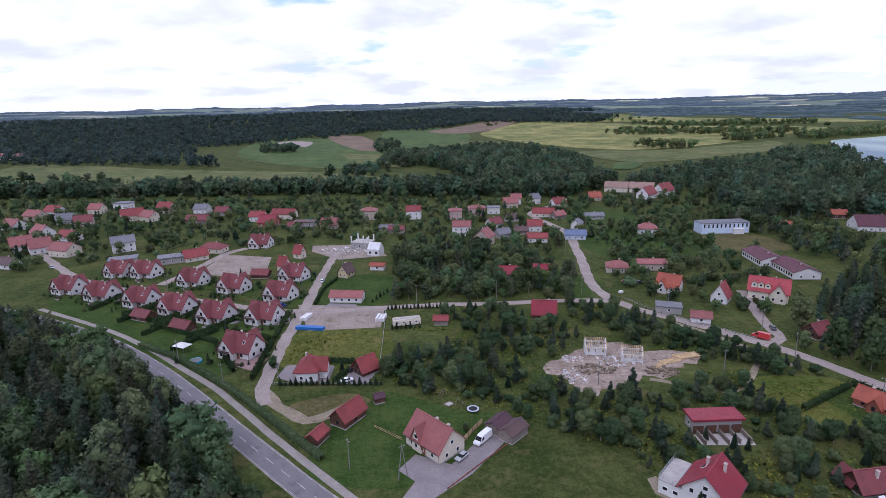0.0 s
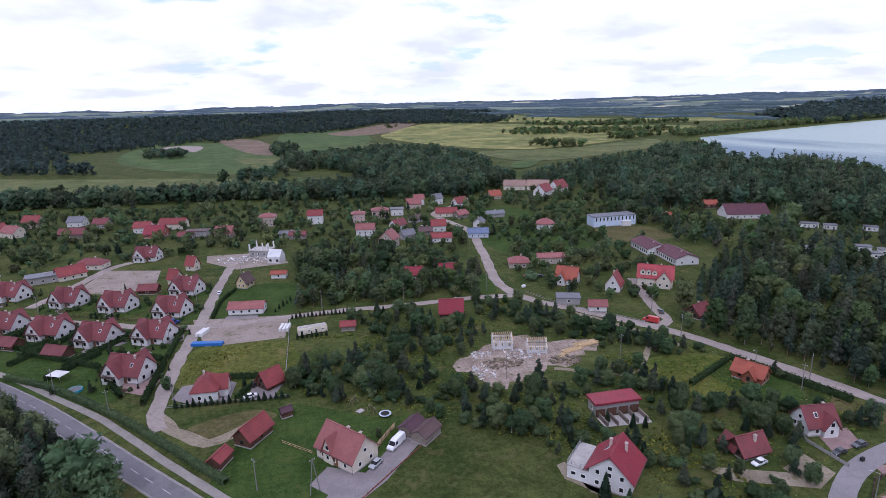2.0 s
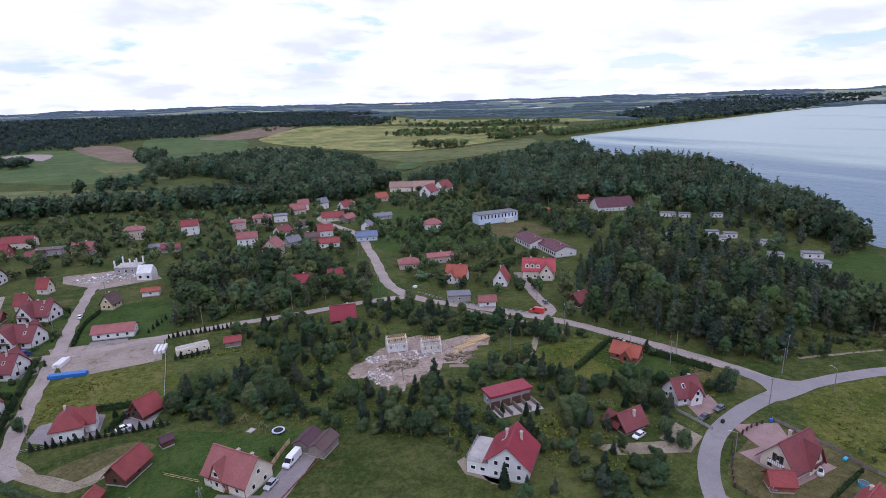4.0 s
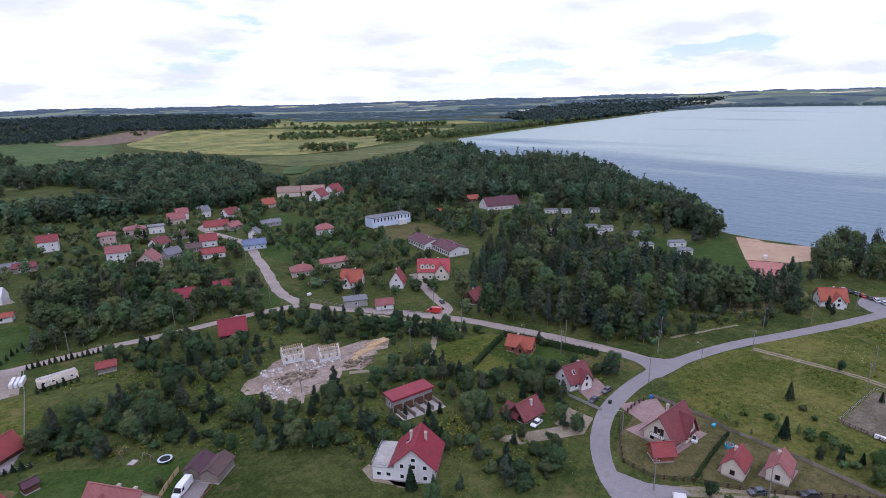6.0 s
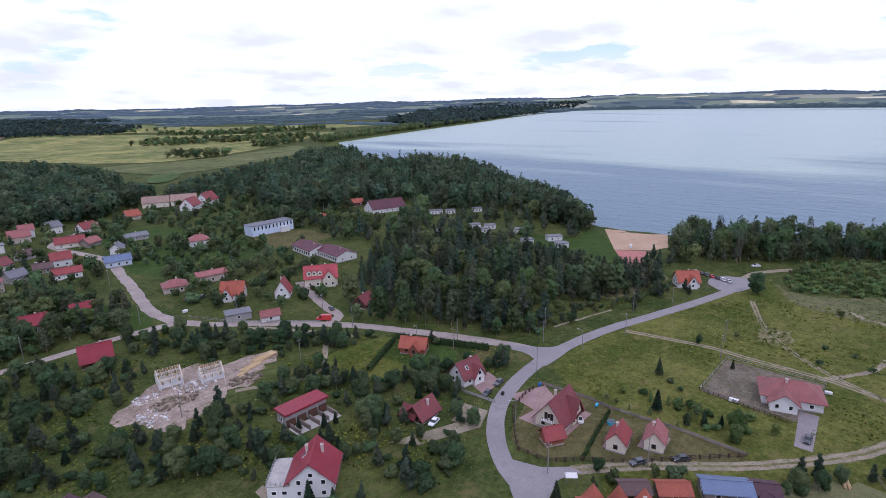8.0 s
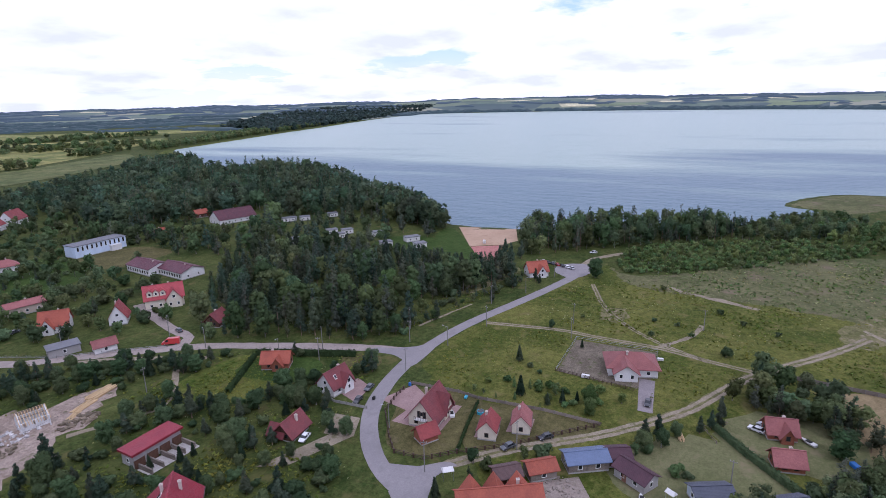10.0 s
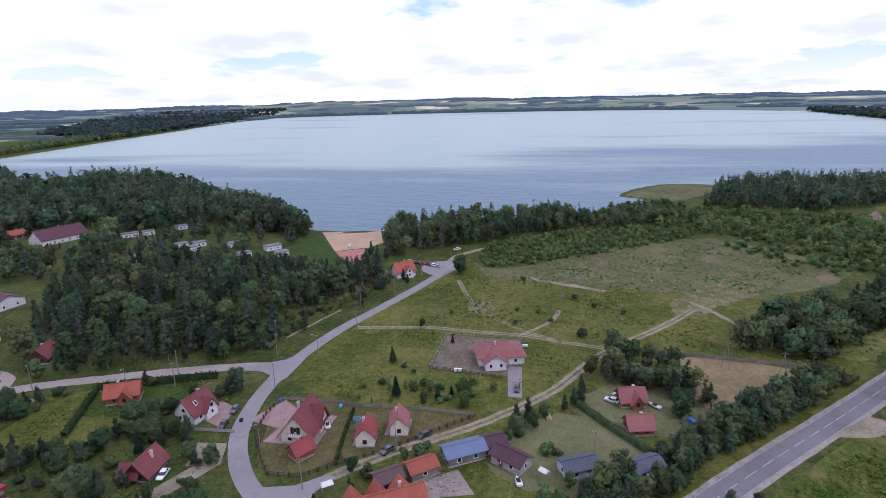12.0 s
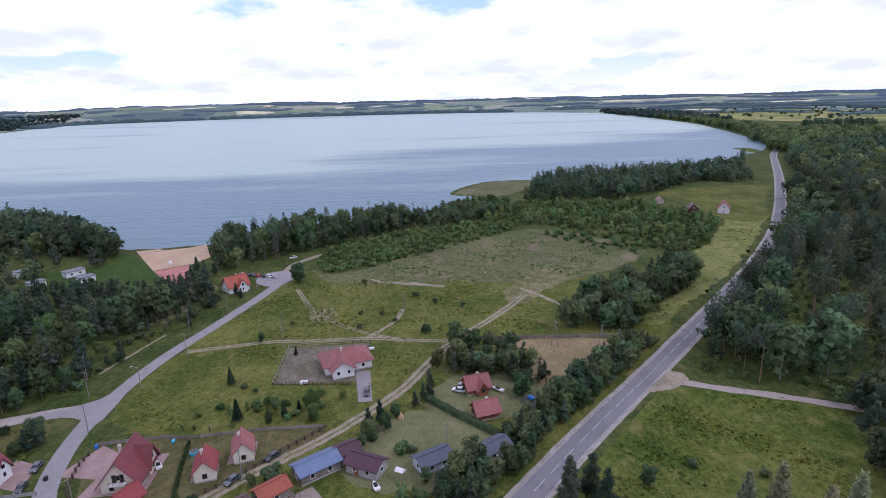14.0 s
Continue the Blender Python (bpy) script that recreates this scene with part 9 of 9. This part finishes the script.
# ---- single trees and bushes of the village ----
SINGLE = [
    ("pine", 51.7, 125.2, 9.5), ("broad", 48.8, 121.7, 8), ("broad", 76.8, 127.9, 5), ("broad", 83.1, 129.3, 5.5), ("broad", 119.6, 91.2, 6.5), ("spruce", 61.8, 107.2, 3.6), ("spruce", 66.2, 103.4, 4.2), ("spruce", 69.0, 102.8, 3.4),
    ("pine", -7.9, 148.9, 8), ("pine", -2.3, 147.7, 7.5), ("pine", 4.1, 148.2, 8), ("broad", 6.5, 138.1, 7), ("broad", 11, 137.2, 7), ("broad", 14, 134.7, 7), ("broad", -12.5, 146.3, 4.5), ("spruce", 48.6, 83.6, 6.0), ("spruce", 52.0, 80.8, 4.0),
    ("pine", 134, 2.6, 5.5), ("pine", 118.2, 14.6, 6.5), ("pine", 115.8, 17, 6), ("pine", 129.6, 2.4, 6), ("pine", 127.5, 4.4, 5), ("broad", 121, 11, 4), ("spruce", 141.5, 55, 5.2), ("spruce", 123.2, 48.1, 6), ("pale", 126.3, 31.4, 6), ("pale", 121.5, 30, 5), ("broad", 228, 53, 9), ("pale", 176, 122, 11),
    ("pale", 50.5, 220, 7), ("broad", 168.5, 53.6, 3.5), ("shrub", 168.8, 2.4, 3.0), ("spruce", 157.6, 41, 3.0), ("broad", -45, 151.8, 4.2), ("spruce", -24.5, 148.2, 3.5), ("broad", 68, 186, 7), ("broad", 63, 176, 7.5), ("pine", 58, 180, 8), ("broad", 72, 176, 6.5),
    ("pine", 66, 168, 8), ("pine", 75, 168, 7), ("broad", 30, 128, 6), ("broad", 112, 98.5, 4.5), ("broad", 98, 98, 5.5), ("broad", 94.5, 95.5, 6), ("broad", 145, 99, 6.5), ("pine", 201, 79.5, 7), ("pine", 190, 83, 7.5),
    ("pale_spruce", 78, -47, 13), ("pale_spruce", 78.5, -53, 13.6), ("pale_spruce", 74, -58, 12.6), ("pale_spruce", 76, -64.5, 13.2), ("pale_spruce", 71, -51, 11), ("pine", 86, -20, 12), ("pine", 83, -25.5, 11.5), ("pine", 88.5, -25, 10.5), ("pine", 81, -19, 11), ("broad", 92, -37, 4.5), ("shrub", 96, -48, 2.0), ("broad", 112.5, 16.5, 5.5), ("broad", 115.5, 13.5, 5.0), ("pine", 124.5, 6.5, 4.6), ("shrub", 139, 51, 1.6), ("shrub", 136.5, 47.5, 1.4), ("spruce", 124, 37.5, 4.0), ("spruce", 121.5, 40.5, 3.6), ("spruce", 126.5, 34.5, 3.0), ("shrub", 204, 5, 2.0), ("shrub", 196, -2, 1.8), ("pine", 231, 97, 9), ("pine", 219, 88, 8), ("pine", 214, 94, 8.5), ("pine", 203, 79, 5), ("pine", 210.5, 71.5, 4.5), ("pine", 183, 81, 5), ("pine", 236, 93.5, 9.5), ("pine", 243, 91, 9), ("pine", 226, 92, 7), ("pine", 205, 97, 8), ("broad", 197, 102, 7.5), ("broad", 181, 99, 9), ("pine", 240, 98, 10), ("pine", 118, 90, 6.5), ("shrub", 92, -60, 2.2), ("pine", 213, 74, 6), ("pine", 160, 92, 7), ("broad", 8.8, 115.0, 2.6), ("spruce", 78, 95, 5), ("broad", 90, 83, 5), ("spruce", 80, 49.5, 5), ("broad", 93.0, 47.5, 4),
]
for i, (kind, x, y, h) in enumerate(SINGLE):
    tree(kind, x, y, h, 1.0, seed=i)
rows = [((-13.6, 196.3), (6, 196.0), 15), ((-11.3, 177.2), (-1.9, 177.8), 7), ((-40.5, 140.9), (-12.6, 138.8), 20), ((-132.6, 236.6), (-113.2, 225.6), 9), ((-86.5, 217.6), (-76, 213), 6), ((-63, 207.5), (-53.8, 203.6), 5), ((-20, 205), (-15, 216), 5)]
for r, (a, b, n) in enumerate(rows):
    for i in range(n):
        t = i / (n - 1)
        tree("spruce", a[0] + (b[0] - a[0]) * t, a[1] + (b[1] - a[1]) * t, 1.7 + 0.5 * ((i * 7 + r) % 3), 1.15, seed=i + 11 * r)


def estate_garden(x, y, seed, turn=-26):
    """A planted garden round an estate house: a round bed, a path, shrubs and small conifers."""
    global z_cover
    rng = random.Random(seed)
    m = pose(x, y, 0, 0, 0, turn)
    spots = [(-8.4, -4, 1.2), (-8.0, 1.5, 1.6), (7.6, -5.4, 1.3), (8.2, 1.0, 1.5), (8.0, 4.6, 2.0), (-7.4, 6.0, 1.8), (-1.5, -8.4, 1.1), (2.5, -8.8, 1.0), (5.4, -7.6, 1.4), (-5.2, -8.2, 1.3), (0.5, 7.6, 1.2), (4.0, 8.0, 1.7)]
    for k, (dx, dy, h) in enumerate(spots):
        p = m @ Vector((dx + rng.uniform(-0.7, 0.7), dy + rng.uniform(-0.7, 0.7), 0))
        tree("spruce" if rng.random() < 0.35 else "shrub", p.x, p.y, h * rng.uniform(0.8, 1.35), rng.uniform(0.8, 1.2), seed=seed * 5 + k)
    z_cover += 0.0006
    c = m @ Vector((3.4, -7.6, 0))
    patch("garden_bed", [(c.x + 1.7 * math.cos(a), c.y + 1.3 * math.sin(a)) for a in np.linspace(0, 5.5, 8)], z_cover + 0.016, DARK_MULCH, "round planted bed of dark mulch", "garden bed", wobble=0.15)
    z_cover += 0.0006
    a, b, e = (m @ Vector(q) for q in ((1.0, -4.6, 0), (0.2, -7.4, 0), (5.6, -9.6, 0)))
    ribbon("garden_path", [(a.x, a.y), (b.x, b.y), (e.x, e.y)], 0.9, z_cover + 0.014, PAVING_GREY, "curving pale paved garden path", "path", wobble=0.05, step=1.0)


DARK_MULCH = surface("dark_mulch", (0.045, 0.030, 0.022), (0.085, 0.060, 0.045), big=0.3, fine=2.0, bump=0.03, spec=0.04)
for k, (x, y, r) in enumerate(ESTATE[:13]):
    estate_garden(x, y, 300 + k, r)
CLEAR += [[(22, 117), (44, 104), (44, 78), (18, 74), (4, 92), (17, 111)], [(46, 97), (60, 97), (62, 84), (52, 78), (42, 86)], [(99, 125), (113, 126), (119, 108), (104, 103)], [(79, 87), (89, 87), (88, 81), (80, 80)], [(60, 115), (73, 116), (73, 103), (60, 103)],
          [(-13, 195), (4, 195), (8, 178), (-12, 176)], [(-12, 175), (6, 174), (6, 158), (-12, 156)], [(30, 196), (52, 194), (52, 176), (34, 176)], [(97, 92), (112, 96), (114, 84), (100, 82)]]
SCRUB = [(-12, 195), (66, 195), (70, 186), (84, 168), (106, 140), (122, 112), (129, 99), (118, 92), (104, 79), (94, 73), (84, 64), (68, 70), (48, 78), (44, 102), (22, 119), (-10, 139), (-12, 150)]
rng = np.random.default_rng(77)
px, py = scatter(SCRUB, 3.6, rng, 0.82)
ok = free(px, py, 0.6)
px, py = px[ok], py[ok]
swell = np.sin(px / 9 + 1) * np.cos(py / 11) + 0.5 * np.sin((px + py) / 6)
ok = swell > -0.55
px, py, swell = px[ok], py[ok], swell[ok]
for i, (x, y) in enumerate(zip(px, py)):
    u = rng.random()
    kind = "shrub" if u < 0.40 else "broad" if u < 0.70 else "pine" if u < 0.96 else "spruce"
    h = rng.uniform(1.2, 3.2) if kind == "shrub" else rng.uniform(3.0, 6.8) * (1.0 + 0.12 * swell[i])
    tree(kind, float(x), float(y), float(h), float(rng.uniform(0.95, 1.35)), seed=i)


def weeds(name, label, poly, spacing, size, leaf, seed, keep=1.0, blades=5, clear=True):
    """Tufts of tall grass and weeds."""
    r = np.random.default_rng(seed)
    x, y = scatter(poly, spacing, r, keep)
    if clear:
        k = free(x, y, 0.2)
        x, y = x[k], y[k]
    drift = np.sin(x / 7 + seed) * np.cos(y / 9) + 0.6 * np.sin((x - y) / 4 + seed * 2) + 0.5 * np.sin((x + 2 * y) / 13)
    k = drift > r.uniform(-1.3, 0.5, len(x)) if clear else drift > -9
    x, y, drift = x[k], y[k], drift[k]
    n = len(x)
    if not n:
        return
    p = np.stack([np.repeat(x, blades), np.repeat(y, blades), np.zeros(n * blades)], -1)
    s = np.repeat(r.uniform(*size, n) * (1 + 0.3 * drift), blades)
    p += np.stack([r.normal(0, 1, n * blades) * s * 0.7, r.normal(0, 1, n * blades) * s * 0.7, s * r.uniform(0.15, 0.55, n * blades)], -1)
    nrm = r.normal(0, 0.6, (n * blades, 3)) + [0, 0, 0.8]
    nrm = unit(nrm)
    t = unit(np.cross(nrm, r.normal(0, 1, nrm.shape)))
    b = np.cross(nrm, t)
    q = (s * r.uniform(0.45, 0.8, n * blades))[:, None]
    v = np.stack([p + t * q * 1.25, p - t * q * 0.7 + b * q, p - t * q * 0.7 - b * q], 1).reshape(-1, 3)
    v[:, 2] = np.maximum(v[:, 2], 0.0)
    ob = link_mesh(name, v, np.arange(len(v)).reshape(-1, 3), [leaf])
    set_normals(ob.data, unit(np.repeat(nrm, 3, 0) * 0.5 + [0, 0, 0.9]))
    straw = np.clip(0.5 + 0.5 * np.sin(x / 11 + 2) * np.cos(y / 8 + seed) + r.normal(0, 0.25, n), 0, 1)
    base = r.uniform(0.75, 1.2, (n, 1)) * np.stack([0.85 + 0.4 * straw, 1 + 0.08 * straw, r.uniform(0.7, 1.0, n)], -1)
    set_tone(ob.data, np.repeat(base, 3 * blades, 0))
    tagged(ob, label, "grass", kind="stuff")


weeds("tall_grass", "tufts of tall grass and weeds on waste ground", SCRUB, 1.35, (0.18, 0.50), WEED, 1, 0.9)
weeds("tall_grass", "tufts of rough grass in the meadow", [(20, 116), (44, 102), (44, 78), (18, 74), (6, 92)], 1.3, (0.10, 0.26), WEED, 2, 0.8)
weeds("tall_grass", "tufts of rough grass inside the road bend", [(126, 76), (160, 77), (165, 52), (164, 46), (139, 46), (120, 62)], 1.3, (0.12, 0.34), WEED, 3, 0.9)
weeds("tall_grass", "tall grass and weeds over the open meadow", [(170, 70), (222, 57), (228, 30), (215, -40), (165, -35), (171, 30)], 1.6, (0.16, 0.48), WEED, 4, 0.9)
weeds("tall_grass", "lush weeds over the clearing", [(124, -59), (118.7, -82), (104, -84), (84, -72), (66, -45), (86, -18), (103, -34)], 1.15, (0.16, 0.48), WEED, 5, 0.95)
weeds("reeds", "pale reeds standing in the wet ground", [(226, 40), (280, 45), (318, -40), (258, -105), (214, -55), (220, -10)], 1.9, (0.24, 0.60), LEAF_WILLOW, 6, 0.8, 4)
weeds("reeds", "dry straw-coloured reeds in the marsh", [(232, 20), (272, 15), (300, -40), (262, -90), (226, -55)], 2.2, (0.2, 0.5), PALE_NEEDLE, 16, 0.7, 4)
weeds("tall_grass", "rough weeds on an unbuilt plot", [(-43, 177), (-15, 175), (-15, 154), (-43, 154)], 1.2, (0.18, 0.43), WEED, 7, 0.9)
weeds("crop", "even rows of leafy green crop", [(88, 133), (110, 130), (111, 113), (97, 107), (87, 118)], 1.1, (0.21, 0.34), WEED, 8, 1.0, 5, clear=False)
weeds("tall_grass", "rough grass between garden plots", [(-120, 260), (-50, 255), (-50, 200), (-110, 228)], 1.8, (0.12, 0.31), WEED, 9, 0.6)
weeds("tall_grass", "rough grass along the lane", [(140, 98), (200, 80), (222, 72), (222, 80), (200, 90), (160, 108)], 1.5, (0.18, 0.43), WEED, 10, 0.8)
weeds("tall_grass", "sunlit tall grass beside the main road", [(168, -72), (178, -83), (216, -122), (291, -184), (308, -176), (251, -128), (222, -108), (196, -84), (174, -64)], 2.2, (0.2, 0.5), WEED, 11, 0.8)
weeds("tall_grass", "weeds on the verge behind the bungalow", [(128, 15), (139, 20), (160, 16), (163, -4), (152, 2), (136, 11)], 1.4, (0.14, 0.36), WEED, 12, 0.9)
weeds("wild_flowers", "pale flower heads scattered in the meadow", [(172, 66), (222, 57), (232, 30), (226, -30), (168, -20), (171, 30)], 1.9, (0.10, 0.24), UMBEL, 13, 0.55, 3)
weeds("wild_flowers", "pale flower heads in the bend's meadow", [(126, 76), (160, 77), (164, 48), (139, 46), (120, 62)], 2.4, (0.08, 0.18), UMBEL, 14, 0.5, 3)
weeds("wild_flowers", "pale flower heads over waste ground", SCRUB, 2.6, (0.08, 0.2), UMBEL, 15, 0.5, 3)

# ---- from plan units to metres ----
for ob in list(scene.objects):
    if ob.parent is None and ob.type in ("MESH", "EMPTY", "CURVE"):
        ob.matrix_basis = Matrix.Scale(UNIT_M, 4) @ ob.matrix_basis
